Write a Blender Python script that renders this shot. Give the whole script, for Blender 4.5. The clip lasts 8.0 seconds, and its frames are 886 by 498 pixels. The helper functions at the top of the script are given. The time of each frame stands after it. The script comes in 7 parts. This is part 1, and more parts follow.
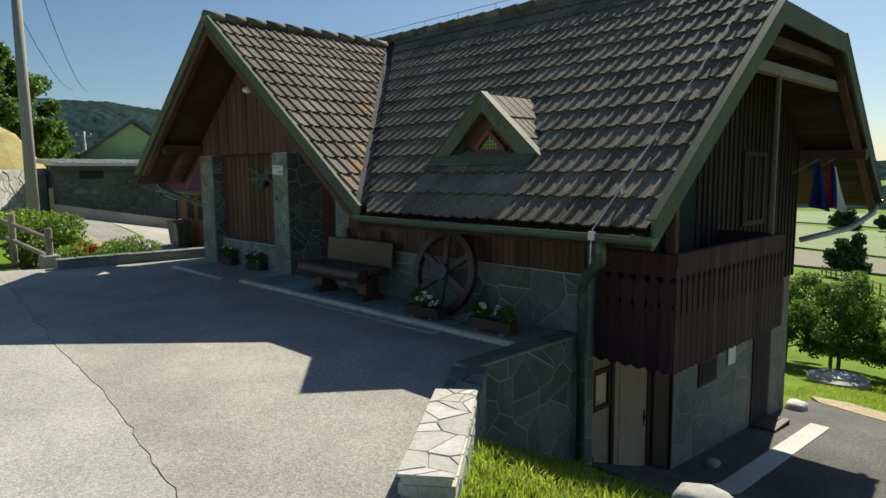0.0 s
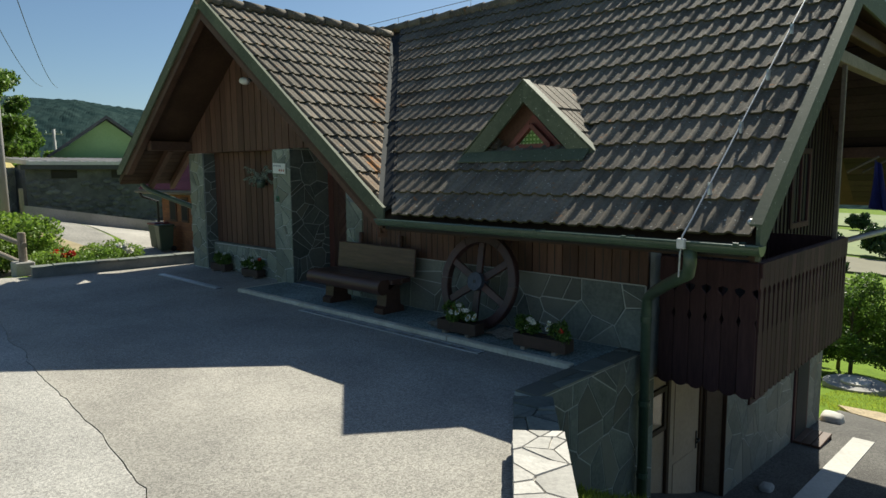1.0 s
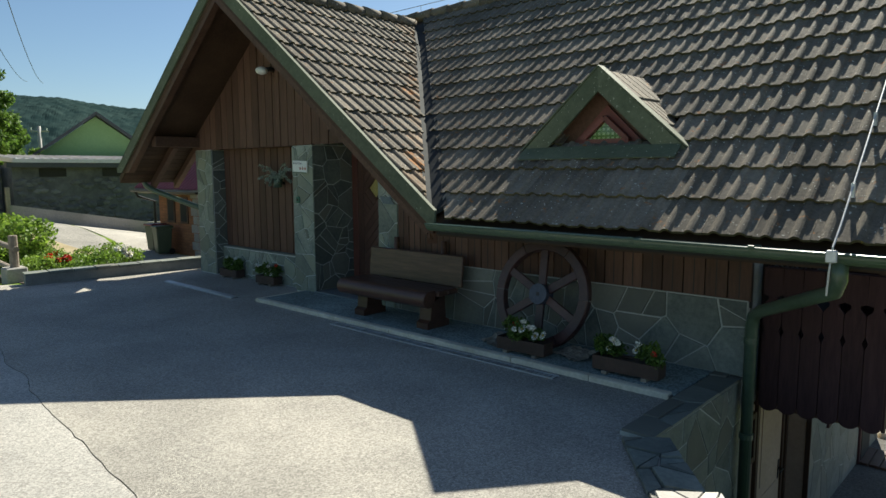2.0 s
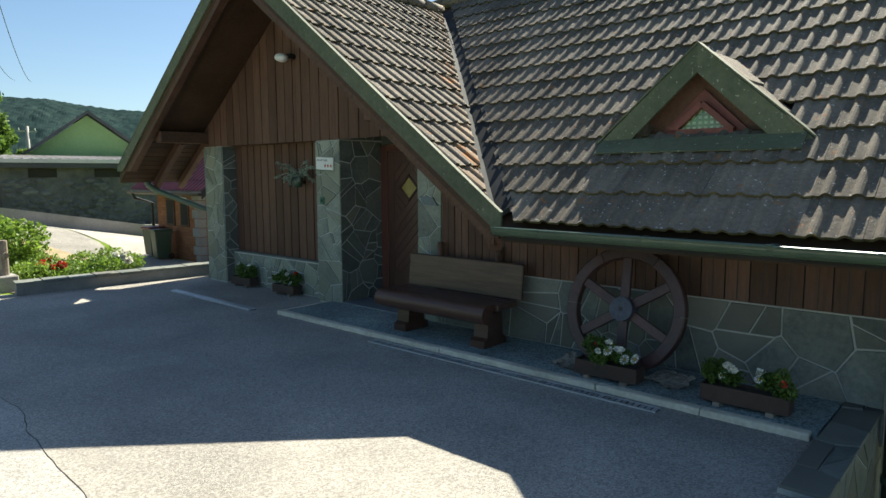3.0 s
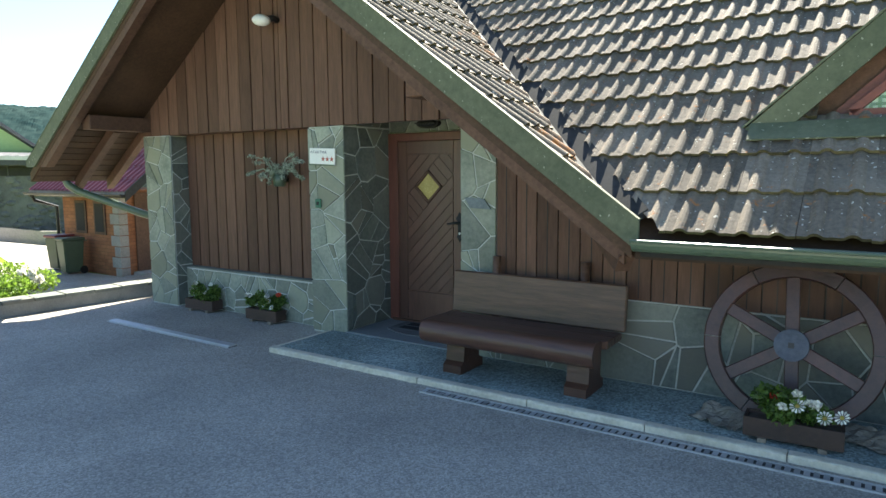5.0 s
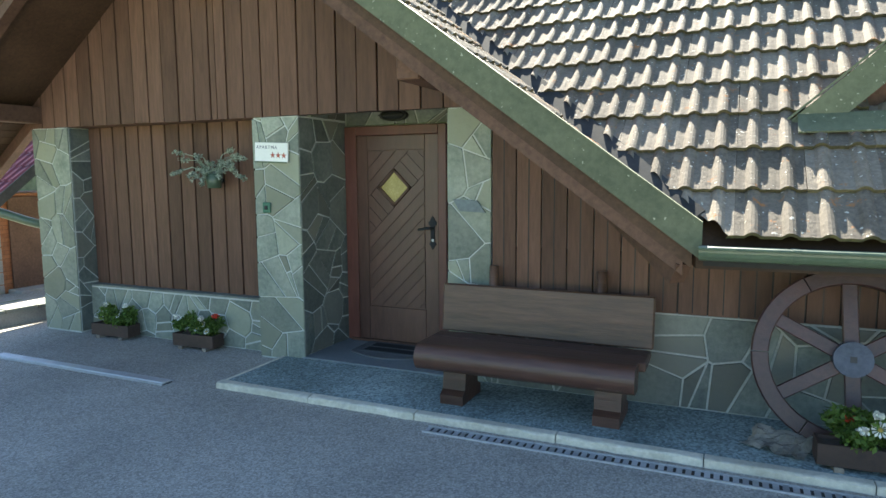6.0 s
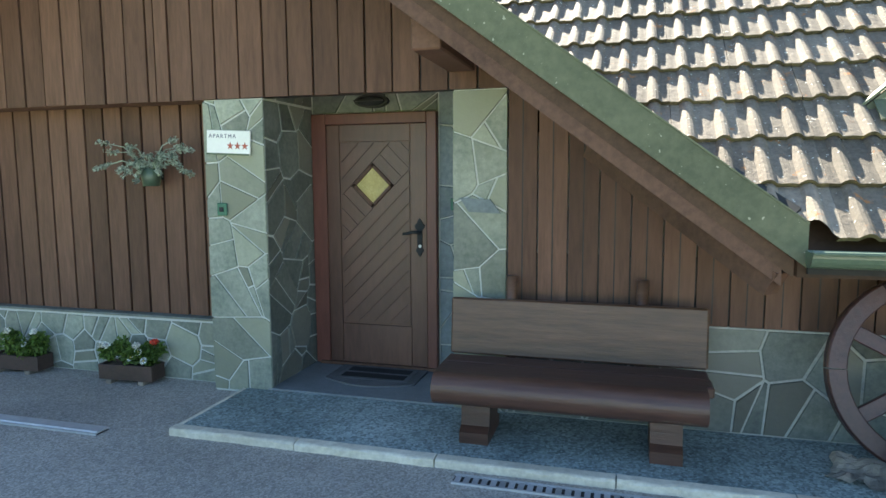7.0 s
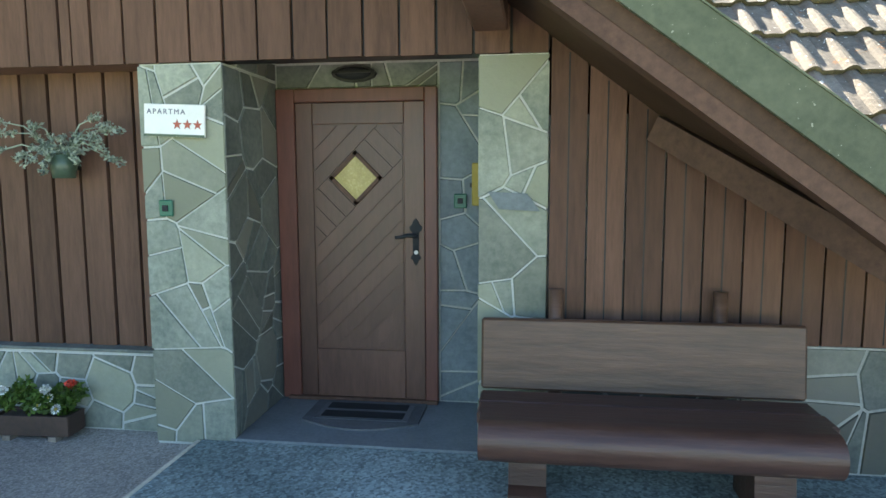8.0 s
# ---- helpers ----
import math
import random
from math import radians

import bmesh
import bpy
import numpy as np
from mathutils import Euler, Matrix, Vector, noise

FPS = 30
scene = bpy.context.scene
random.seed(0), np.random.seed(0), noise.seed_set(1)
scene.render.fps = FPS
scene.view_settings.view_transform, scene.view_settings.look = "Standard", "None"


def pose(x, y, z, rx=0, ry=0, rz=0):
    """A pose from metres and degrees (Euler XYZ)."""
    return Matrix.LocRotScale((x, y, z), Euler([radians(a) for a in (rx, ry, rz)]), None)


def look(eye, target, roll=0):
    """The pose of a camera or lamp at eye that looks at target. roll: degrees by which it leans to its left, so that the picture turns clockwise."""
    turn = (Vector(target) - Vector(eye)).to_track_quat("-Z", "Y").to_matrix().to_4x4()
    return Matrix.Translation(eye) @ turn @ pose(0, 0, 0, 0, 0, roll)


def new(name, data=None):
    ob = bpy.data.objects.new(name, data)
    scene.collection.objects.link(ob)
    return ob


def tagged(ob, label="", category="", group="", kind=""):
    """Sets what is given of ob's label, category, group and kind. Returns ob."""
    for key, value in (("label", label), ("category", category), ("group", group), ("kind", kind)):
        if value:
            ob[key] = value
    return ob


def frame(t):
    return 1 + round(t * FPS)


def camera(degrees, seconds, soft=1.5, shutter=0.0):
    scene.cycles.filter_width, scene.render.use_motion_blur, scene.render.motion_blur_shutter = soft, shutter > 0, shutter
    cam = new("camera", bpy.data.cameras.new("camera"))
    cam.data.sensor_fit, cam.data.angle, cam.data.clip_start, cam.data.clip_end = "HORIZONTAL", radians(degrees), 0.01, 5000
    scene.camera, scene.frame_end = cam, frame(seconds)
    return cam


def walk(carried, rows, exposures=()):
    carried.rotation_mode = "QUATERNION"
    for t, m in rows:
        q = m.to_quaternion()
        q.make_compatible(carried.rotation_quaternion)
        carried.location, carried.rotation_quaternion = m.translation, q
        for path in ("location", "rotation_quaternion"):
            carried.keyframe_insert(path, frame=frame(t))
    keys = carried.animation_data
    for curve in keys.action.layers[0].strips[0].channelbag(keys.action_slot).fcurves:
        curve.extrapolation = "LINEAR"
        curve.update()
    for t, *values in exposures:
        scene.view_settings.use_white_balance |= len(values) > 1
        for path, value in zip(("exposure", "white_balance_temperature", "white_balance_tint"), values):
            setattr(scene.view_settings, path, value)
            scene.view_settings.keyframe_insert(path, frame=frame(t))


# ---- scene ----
# ---- camera ----
cam = camera(68.2, 8.0)
PATH = [
    (0, (10.856, -6.176, 1.829), (9.428, -4.795, 1.594), -0.5),
    (0.5, (10.283, -6.111, 1.825), (8.891, -4.694, 1.59), -0.4),
    (1, (9.716, -6.022, 1.813), (8.341, -4.59, 1.577), -0.5),
    (1.5, (9.139, -5.975, 1.814), (7.778, -4.528, 1.576), -0.4),
    (3, (7.403, -5.651, 1.742), (6.078, -4.171, 1.512), -0.3),
    (3.5, (6.825, -5.548, 1.722), (5.513, -4.056, 1.494), -0.3),
    (4, (6.276, -5.45, 1.728), (4.998, -3.929, 1.495), -0.4),
    (4.5, (5.753, -5.327, 1.719), (4.541, -3.754, 1.484), -0.3),
    (6, (4.068, -4.877, 1.673), (3.259, -3.062, 1.445), -0.4),
    (6.5, (3.571, -4.64, 1.652), (2.892, -2.773, 1.426), -0.2),
    (7, (3.097, -4.36, 1.62), (2.556, -2.448, 1.398), -0.3),
    (7.5, (2.631, -3.995, 1.533), (2.223, -2.047, 1.334), -0.4),
    (8, (2.237, -3.562, 1.552), (1.963, -1.593, 1.332), -0.2),
]
EXPOSURES = [(0.0, 0.65, 6450, 3), (1.5, 0.86, 6450, 3), (3.0, 1.40, 6600, 4), (4.0, 1.98, 6600, 6), (4.5, 2.34, 6600, 6), (6.0, 2.90, 6650, 5), (7.0, 3.1, 6700, 6), (8.0, 3.27, 6700, 7)]
walk(cam, [(t, look(eye, target, roll)) for t, eye, target, roll in PATH], EXPOSURES)

# ---- world and sun ----
SUN_TO = Vector((-0.28, 1.11, 1.0)).normalized()
world = bpy.data.worlds.new("world")
scene.world = world
world.use_nodes = True
wn = world.node_tree.nodes
sky = wn.new("ShaderNodeTexSky")
sky.sky_type = "NISHITA"
sky.sun_disc = False
sky.sun_elevation = math.asin(SUN_TO.z)
sky.sun_rotation = math.atan2(SUN_TO.x, SUN_TO.y)
sky.altitude = 300.0
sky.air_density, sky.dust_density, sky.ozone_density = 1.0, 0.7, 4.0
wn["Background"].inputs["Strength"].default_value = 0.054
world.node_tree.links.new(sky.outputs[0], wn["Background"].inputs["Color"])
sun_data = bpy.data.lights.new("sun", "SUN")
sun_data.energy, sun_data.angle, sun_data.color = 5.0, radians(0.5), (1.0, 0.93, 0.82)
sun = new("sun", sun_data)
sun.matrix_world = look(SUN_TO * 60, (0, 0, 0))


# ---- materials ----
def material(name, dark, light, rough=0.8, fine=40.0, coarse=1.5, bump=0.2, stretch=(1, 1, 1), metal=0.0, vary=0.25,
             spots=None, spot_scale=6.0, spot_cut=0.62, spec=0.5, dist=0.01, grit=0.0, flecks=None, cloud=1.0, alt=None, chip=0.0):
    """Two-scale noise between a dark and a light colour, value varied from piece to piece, with grain relief and optional blotches."""
    m = bpy.data.materials.new(name)
    m.use_nodes = True
    nt = m.node_tree
    n, l = nt.nodes, nt.links
    bsdf = n["Principled BSDF"]
    geo = n.new("ShaderNodeNewGeometry")
    mp = n.new("ShaderNodeMapping")
    mp.inputs["Scale"].default_value = stretch
    l.new(geo.outputs["Position"], mp.inputs["Vector"])
    info = n.new("ShaderNodeObjectInfo")
    shift = n.new("ShaderNodeVectorMath")
    shift.operation = "MULTIPLY_ADD"
    comb = n.new("ShaderNodeCombineXYZ")
    for i in range(3):
        l.new(info.outputs["Random"], comb.inputs[i])
    l.new(comb.outputs[0], shift.inputs[0])
    shift.inputs[1].default_value = (7.0, 13.0, 5.0)
    l.new(mp.outputs[0], shift.inputs[2])

    def tex(scale, detail=4.0, r=0.6):
        t = n.new("ShaderNodeTexNoise")
        t.inputs["Scale"].default_value = scale
        t.inputs["Detail"].default_value = detail
        t.inputs["Roughness"].default_value = r
        l.new(shift.outputs[0], t.inputs["Vector"])
        return t
    a, b = tex(fine, 5.0, 0.7), tex(coarse, 3.0)
    add = n.new("ShaderNodeMath")
    add.operation = "MULTIPLY_ADD"
    l.new(b.outputs[0], add.inputs[0])
    add.inputs[1].default_value = cloud
    l.new(a.outputs[0], add.inputs[2])
    rng = n.new("ShaderNodeMapRange")
    rng.inputs["From Min"].default_value, rng.inputs["From Max"].default_value = 0.5 + 0.5 * cloud - 0.28, 0.5 + 0.5 * cloud + 0.28
    l.new(add.outputs[0], rng.inputs["Value"])
    mix = n.new("ShaderNodeMix")
    mix.data_type = "RGBA"
    mix.inputs["A"].default_value = (*dark, 1)
    mix.inputs["B"].default_value = (*light, 1)
    l.new(rng.outputs[0], mix.inputs["Factor"])
    hue_in = mix.outputs["Result"]
    if alt:   # some pieces come from another bed of the quarry
        pick = n.new("ShaderNodeMath")
        pick.operation = "MULTIPLY"
        pick.inputs[1].default_value = 7.31
        l.new(info.outputs["Random"], pick.inputs[0])
        part_of = n.new("ShaderNodeMath")
        part_of.operation = "FRACT"
        l.new(pick.outputs[0], part_of.inputs[0])
        share = n.new("ShaderNodeMapRange")
        share.inputs["From Min"].default_value, share.inputs["From Max"].default_value = 0.45, 1.0
        share.inputs["To Max"].default_value = 0.9
        l.new(part_of.outputs[0], share.inputs["Value"])
        ax = n.new("ShaderNodeMix")
        ax.data_type = "RGBA"
        ax.inputs["B"].default_value = (*alt, 1)
        l.new(share.outputs[0], ax.inputs["Factor"])
        l.new(hue_in, ax.inputs["A"])
        hue_in = ax.outputs["Result"]
    if grit:   # single light and dark chippings
        vo = n.new("ShaderNodeTexVoronoi")
        vo.inputs["Scale"].default_value = chip or fine * 0.75
        l.new(shift.outputs[0], vo.inputs["Vector"])
        bw = n.new("ShaderNodeRGBToBW")
        l.new(vo.outputs["Color"], bw.inputs[0])
        gr = n.new("ShaderNodeMapRange")
        gr.inputs["From Min"].default_value, gr.inputs["From Max"].default_value = 0.1, 0.9
        gr.inputs["To Min"].default_value, gr.inputs["To Max"].default_value = 1 - grit, 1 + grit
        l.new(bw.outputs[0], gr.inputs["Value"])
        gm = n.new("ShaderNodeVectorMath")
        gm.operation = "SCALE"
        l.new(hue_in, gm.inputs[0])
        l.new(gr.outputs[0], gm.inputs["Scale"])
        hue_in = gm.outputs[0]
    hsv = n.new("ShaderNodeHueSaturation")
    val = n.new("ShaderNodeMapRange")
    val.inputs["To Min"].default_value, val.inputs["To Max"].default_value = 1 - vary, 1 + vary
    isl = n.new("ShaderNodeMath")
    isl.operation = "ADD"
    l.new(info.outputs["Random"], isl.inputs[0])
    l.new(geo.outputs["Random Per Island"], isl.inputs[1])
    frac = n.new("ShaderNodeMath")
    frac.operation = "FRACT"
    l.new(isl.outputs[0], frac.inputs[0])
    l.new(frac.outputs[0], val.inputs["Value"])
    l.new(val.outputs[0], hsv.inputs["Value"])
    l.new(hue_in, hsv.inputs["Color"])
    out = hsv.outputs[0]
    if spots:
        t = tex(spot_scale, 6.0, 0.75)
        cut = n.new("ShaderNodeMapRange")
        cut.inputs["From Min"].default_value, cut.inputs["From Max"].default_value = spot_cut, spot_cut + 0.06
        l.new(t.outputs[0], cut.inputs["Value"])
        mx = n.new("ShaderNodeMix")
        mx.data_type = "RGBA"
        l.new(cut.outputs[0], mx.inputs["Factor"])
        l.new(out, mx.inputs["A"])
        mx.inputs["B"].default_value = (*spots, 1)
        out = mx.outputs["Result"]
    if flecks:   # small pale lichen discs
        t = tex(38.0, 2.0, 0.4)
        cut = n.new("ShaderNodeMapRange")
        cut.inputs["From Min"].default_value, cut.inputs["From Max"].default_value = 0.69, 0.72
        l.new(t.outputs[0], cut.inputs["Value"])
        mx = n.new("ShaderNodeMix")
        mx.data_type = "RGBA"
        l.new(cut.outputs[0], mx.inputs["Factor"])
        l.new(out, mx.inputs["A"])
        mx.inputs["B"].default_value = (*flecks, 1)
        out = mx.outputs["Result"]
    l.new(out, bsdf.inputs["Base Color"])
    rr = n.new("ShaderNodeMapRange")
    rr.inputs["To Min"].default_value, rr.inputs["To Max"].default_value = max(rough - 0.12, 0.03), min(rough + 0.12, 1)
    l.new(a.outputs[0], rr.inputs["Value"])
    l.new(rr.outputs[0], bsdf.inputs["Roughness"])
    bsdf.inputs["Metallic"].default_value = metal
    bsdf.inputs["Specular IOR Level"].default_value = spec
    if bump:
        bp = n.new("ShaderNodeBump")
        bp.inputs["Strength"].default_value = bump
        bp.inputs["Distance"].default_value = dist
        l.new(add.outputs[0], bp.inputs["Height"])
        l.new(bp.outputs[0], bsdf.inputs["Normal"])
    return m


def leaf_material(name, dark, light, through_light=0.35):
    m = material(name, dark, light, rough=0.55, fine=9.0, coarse=0.8, bump=0, vary=0.45)
    nt = m.node_tree
    n, l = nt.nodes, nt.links
    bsdf = n["Principled BSDF"]
    tr = n.new("ShaderNodeBsdfTranslucent")
    src = bsdf.inputs["Base Color"].links[0].from_socket
    l.new(src, tr.inputs["Color"])
    ms = n.new("ShaderNodeMixShader")
    ms.inputs[0].default_value = through_light
    l.new(bsdf.outputs[0], ms.inputs[1])
    l.new(tr.outputs[0], ms.inputs[2])
    l.new(ms.outputs[0], n["Material Output"].inputs["Surface"])
    return m


M_ASPHALT = material("asphalt", (0.20, 0.186, 0.165), (0.52, 0.482, 0.42), 0.80, 130, 0.8, 0.7, vary=0.0, dist=0.012, grit=0.34, spec=0.4, cloud=0.6, chip=90)
M_ROADOLD = material("old_asphalt", (0.23, 0.218, 0.20), (0.57, 0.54, 0.49), 0.80, 150, 0.6, 0.7, vary=0.0, dist=0.012, grit=0.34, spec=0.4, cloud=0.6, chip=95)
M_DRIVE = material("dark_asphalt", (0.055, 0.050, 0.045), (0.15, 0.14, 0.125), 0.88, 120, 0.7, 0.8, vary=0.0, dist=0.012, grit=0.4, spec=0.3, chip=60)
M_TERRAZZO = material("washed_concrete", (0.12, 0.165, 0.16), (0.36, 0.43, 0.41), 0.75, 110, 1.2, 0.6, vary=0.06, grit=0.5, chip=62)
M_SLATEFLOOR = material("slate_floor", (0.13, 0.15, 0.16), (0.24, 0.265, 0.27), 0.6, 40, 1.8, 0.2, vary=0.1)
M_KERB = material("pale_kerb", (0.48, 0.44, 0.34), (0.74, 0.69, 0.56), 0.85, 30, 3, 0.4, vary=0.12)
M_CONCRETE = material("concrete", (0.22, 0.21, 0.19), (0.38, 0.36, 0.33), 0.9, 25, 1.0, 0.3, vary=0.1)
M_PALE = material("pale_concrete", (0.42, 0.40, 0.36), (0.62, 0.59, 0.54), 0.9, 18, 0.7, 0.3, vary=0.08)
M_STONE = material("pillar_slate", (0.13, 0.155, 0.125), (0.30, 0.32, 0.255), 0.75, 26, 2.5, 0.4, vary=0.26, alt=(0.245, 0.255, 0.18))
# darker slate, also the shaded copy of the pillar slate on recess sides
M_STONEDARK = material("dark_and_shaded_slate", (0.075, 0.09, 0.08), (0.19, 0.205, 0.175), 0.7, 26, 2.5, 0.35, vary=0.3, alt=(0.15, 0.145, 0.115))
M_SLATEBLUE = material("blue_slate", (0.10, 0.125, 0.135), (0.20, 0.235, 0.24), 0.7, 26, 2.5, 0.3, vary=0.1)
M_BASESTONE = material("basement_flagstone", (0.13, 0.135, 0.115), (0.27, 0.265, 0.225), 0.85, 14, 1.3, 0.45, vary=0.14, alt=(0.22, 0.20, 0.155))
M_MORTARMID = material("plinth_mortar", (0.27, 0.28, 0.25), (0.46, 0.47, 0.42), 0.95, 60, 3, 0.3, vary=0.0)
M_CAPSTONE = material("cap_stone", (0.34, 0.32, 0.29), (0.56, 0.53, 0.48), 0.85, 26, 2.0, 0.5, vary=0.2)
M_MORTAR = material("mortar", (0.38, 0.40, 0.37), (0.57, 0.59, 0.55), 0.95, 60, 3, 0.3, vary=0.0)
M_MORTARDARK = material("grey_mortar", (0.16, 0.16, 0.15), (0.28, 0.28, 0.26), 0.95, 60, 3, 0.3, vary=0.0)
M_BOARD = material("brown_boards", (0.075, 0.040, 0.027), (0.155, 0.085, 0.058), 0.6, 30, 1.8, 0.25, stretch=(1, 1, 0.12), vary=0.25, spec=0.2)
M_BEAM = material("brown_beam", (0.07, 0.038, 0.026), (0.15, 0.085, 0.058), 0.6, 25, 1.5, 0.3, vary=0.2, spec=0.2)
# half as bright as the beams: shade under the roofs is in this brown
M_SOFFITSHADE = material("shaded_soffit_boards", (0.036, 0.021, 0.013), (0.078, 0.046, 0.028), 0.65, 30, 1.5, 0.25, vary=0.2, spec=0.2)
M_BALC = material("balcony_boards", (0.042, 0.021, 0.021), (0.098, 0.050, 0.048), 0.7, 30, 1.8, 0.25, stretch=(1, 1, 0.12), vary=0.3, spec=0.15)
M_DOORFRAME = material("door_frame_wood", (0.095, 0.033, 0.024), (0.17, 0.062, 0.043), 0.45, 26, 2, 0.15, stretch=(1, 1, 0.15), vary=0.1)
# dark brown boards, taken near black for the shade under the gable overhang
M_GABLESHADE = material("shaded_gable_boards", (0.020, 0.014, 0.013), (0.052, 0.034, 0.029), 0.65, 30, 1.8, 0.25, stretch=(1, 1, 0.12), vary=0.35, spec=0.2)
M_DOOR = material("door_wood", (0.070, 0.034, 0.024), (0.135, 0.066, 0.045), 0.4, 26, 2, 0.15, stretch=(1, 1, 0.15), vary=0.12)
M_SEAT = material("seat_wood", (0.040, 0.020, 0.015), (0.115, 0.058, 0.040), 0.36, 26, 2.2, 0.4, stretch=(0.1, 1, 1), vary=0.15, spots=(0.27, 0.19, 0.14), spot_scale=16, spot_cut=0.68)
M_BENCH = material("bench_wood", (0.060, 0.031, 0.021), (0.19, 0.108, 0.070), 0.42, 26, 2.2, 0.3, stretch=(0.1, 1, 1), vary=0.15, spots=(0.25, 0.165, 0.10), spot_scale=7, spot_cut=0.63)
M_WHEEL = material("wheel_paint", (0.038, 0.018, 0.018), (0.088, 0.042, 0.039), 0.40, 26, 2.2, 0.3, vary=0.25)
M_TILE = material("roof_tile", (0.100, 0.085, 0.068), (0.23, 0.195, 0.152), 0.85, 34, 1.6, 0.45, vary=0.25, spots=(0.33, 0.15, 0.06), spot_scale=8, spot_cut=0.605, spec=0.15, flecks=(0.52, 0.50, 0.43))
M_TILERUST = material("rusty_roof_tile", (0.13, 0.095, 0.065), (0.26, 0.19, 0.13), 0.85, 34, 1.6, 0.45, vary=0.25, spots=(0.36, 0.155, 0.05), spot_scale=5, spot_cut=0.56, spec=0.15, flecks=(0.52, 0.47, 0.36))
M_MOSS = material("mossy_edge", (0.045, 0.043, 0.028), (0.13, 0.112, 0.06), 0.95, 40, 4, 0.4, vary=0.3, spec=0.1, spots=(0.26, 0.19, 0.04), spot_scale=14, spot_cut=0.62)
M_LEAD = material("dark_flashing", (0.016, 0.018, 0.019), (0.042, 0.045, 0.047), 0.75, 20, 2, 0.1, spec=0.25)
M_VALLEY = material("valley_sheet", (0.020, 0.022, 0.023), (0.045, 0.048, 0.05), 0.85, 14, 1.2, 0.08, spec=0.12)
M_GREEN = material("green_sheet", (0.075, 0.090, 0.058), (0.135, 0.150, 0.098), 0.72, 20, 1.2, 0.08, vary=0.08, spots=(0.23, 0.25, 0.2), spot_scale=22, spot_cut=0.66, spec=0.2, flecks=(0.30, 0.31, 0.24))
M_GUTTER = material("green_gutter", (0.055, 0.085, 0.056), (0.095, 0.135, 0.09), 0.32, 20, 1.5, 0.05, vary=0.05)
M_REDWOOD = material("red_window_wood", (0.12, 0.03, 0.022), (0.20, 0.055, 0.04), 0.5, 26, 2, 0.15)
M_BLACK = material("dark_metal", (0.012, 0.012, 0.012), (0.035, 0.033, 0.032), 0.45, 30, 3, 0.1, metal=0.4)
M_STEEL = material("galvanised_steel", (0.42, 0.43, 0.44), (0.60, 0.61, 0.62), 0.45, 30, 3, 0.1, metal=0.45)
M_WHITE = material("white_enamel", (0.70, 0.70, 0.66), (0.82, 0.82, 0.78), 0.4, 10, 1, 0.02, vary=0.02)
M_BEIGE = material("beige_plaster", (0.36, 0.255, 0.165), (0.48, 0.35, 0.235), 0.85, 20, 1, 0.2, vary=0.05)
M_BRICK = material("orange_brick", (0.30, 0.115, 0.05), (0.48, 0.20, 0.09), 0.85, 22, 2, 0.4, vary=0.22)
M_REDTILE = material("red_sheet_tile", (0.14, 0.025, 0.030), (0.24, 0.055, 0.06), 0.45, 16, 1.2, 0.1, vary=0.12)
M_FIELDSTONE = material("field_stone", (0.055, 0.057, 0.062), (0.165, 0.165, 0.168), 0.9, 3.5, 0.7, 0.8, vary=0.3, dist=0.05)
M_LIME = material("lime_render", (0.22, 0.36, 0.15), (0.29, 0.45, 0.2), 0.9, 12, 0.5, 0.15, vary=0.03)
M_GREYROOF = material("grey_roof_sheet", (0.40, 0.38, 0.38), (0.55, 0.53, 0.53), 0.45, 12, 0.8, 0.1, metal=0.2)
M_DARKROOF = material("dark_roof", (0.03, 0.032, 0.035), (0.07, 0.072, 0.078), 0.6, 12, 0.8, 0.1)
M_GRASS = material("lawn", (0.075, 0.13, 0.012), (0.18, 0.26, 0.028), 0.95, 14, 0.5, 0.6, vary=0.0, dist=0.03, spec=0.05)
M_BLADE = leaf_material("grass_blades", (0.19, 0.26, 0.022), (0.40, 0.45, 0.065), 0.5)
M_LEAF = leaf_material("leaves", (0.06, 0.12, 0.02), (0.16, 0.25, 0.045), 0.45)
M_LEAFBRIGHT = leaf_material("bright_leaves", (0.10, 0.185, 0.024), (0.25, 0.36, 0.05), 0.42)
M_LEAFGREY = leaf_material("grey_leaves", (0.20, 0.25, 0.19), (0.36, 0.41, 0.33), 0.2)
M_LEAFDARK = leaf_material("dark_leaves", (0.025, 0.055, 0.018), (0.07, 0.12, 0.035), 0.25)
M_RED = leaf_material("red_petals", (0.45, 0.03, 0.015), (0.65, 0.07, 0.03), 0.2)
M_PETAL = leaf_material("white_petals", (0.72, 0.70, 0.58), (0.82, 0.82, 0.76), 0.2)
M_YELLOW = material("yellow_flower", (0.40, 0.30, 0.05), (0.52, 0.40, 0.09), 0.7, 30, 3, 0.1)
M_BARK = material("bark", (0.05, 0.04, 0.03), (0.13, 0.105, 0.08), 0.9, 14, 2, 0.8, stretch=(1, 1, 0.3))
M_GREYWOOD = material("weathered_wood", (0.16, 0.13, 0.10), (0.32, 0.27, 0.21), 0.85, 22, 1.6, 0.5)
M_POLE = material("pole_wood", (0.27, 0.26, 0.25), (0.44, 0.42, 0.41), 0.9, 22, 1.6, 0.5, stretch=(1, 1, 0.1))
# dark woods with the bluish distance haze mixed into the base colour
M_HAZEFOREST = material("hazed_forest", (0.012, 0.026, 0.028), (0.034, 0.055, 0.052), 1.0, 0.22, 0.03, 0.0, vary=0.0, spec=0.0)
M_PLANTER = material("planter_wood", (0.032, 0.019, 0.014), (0.075, 0.043, 0.031), 0.6, 30, 2, 0.25, vary=0.15)
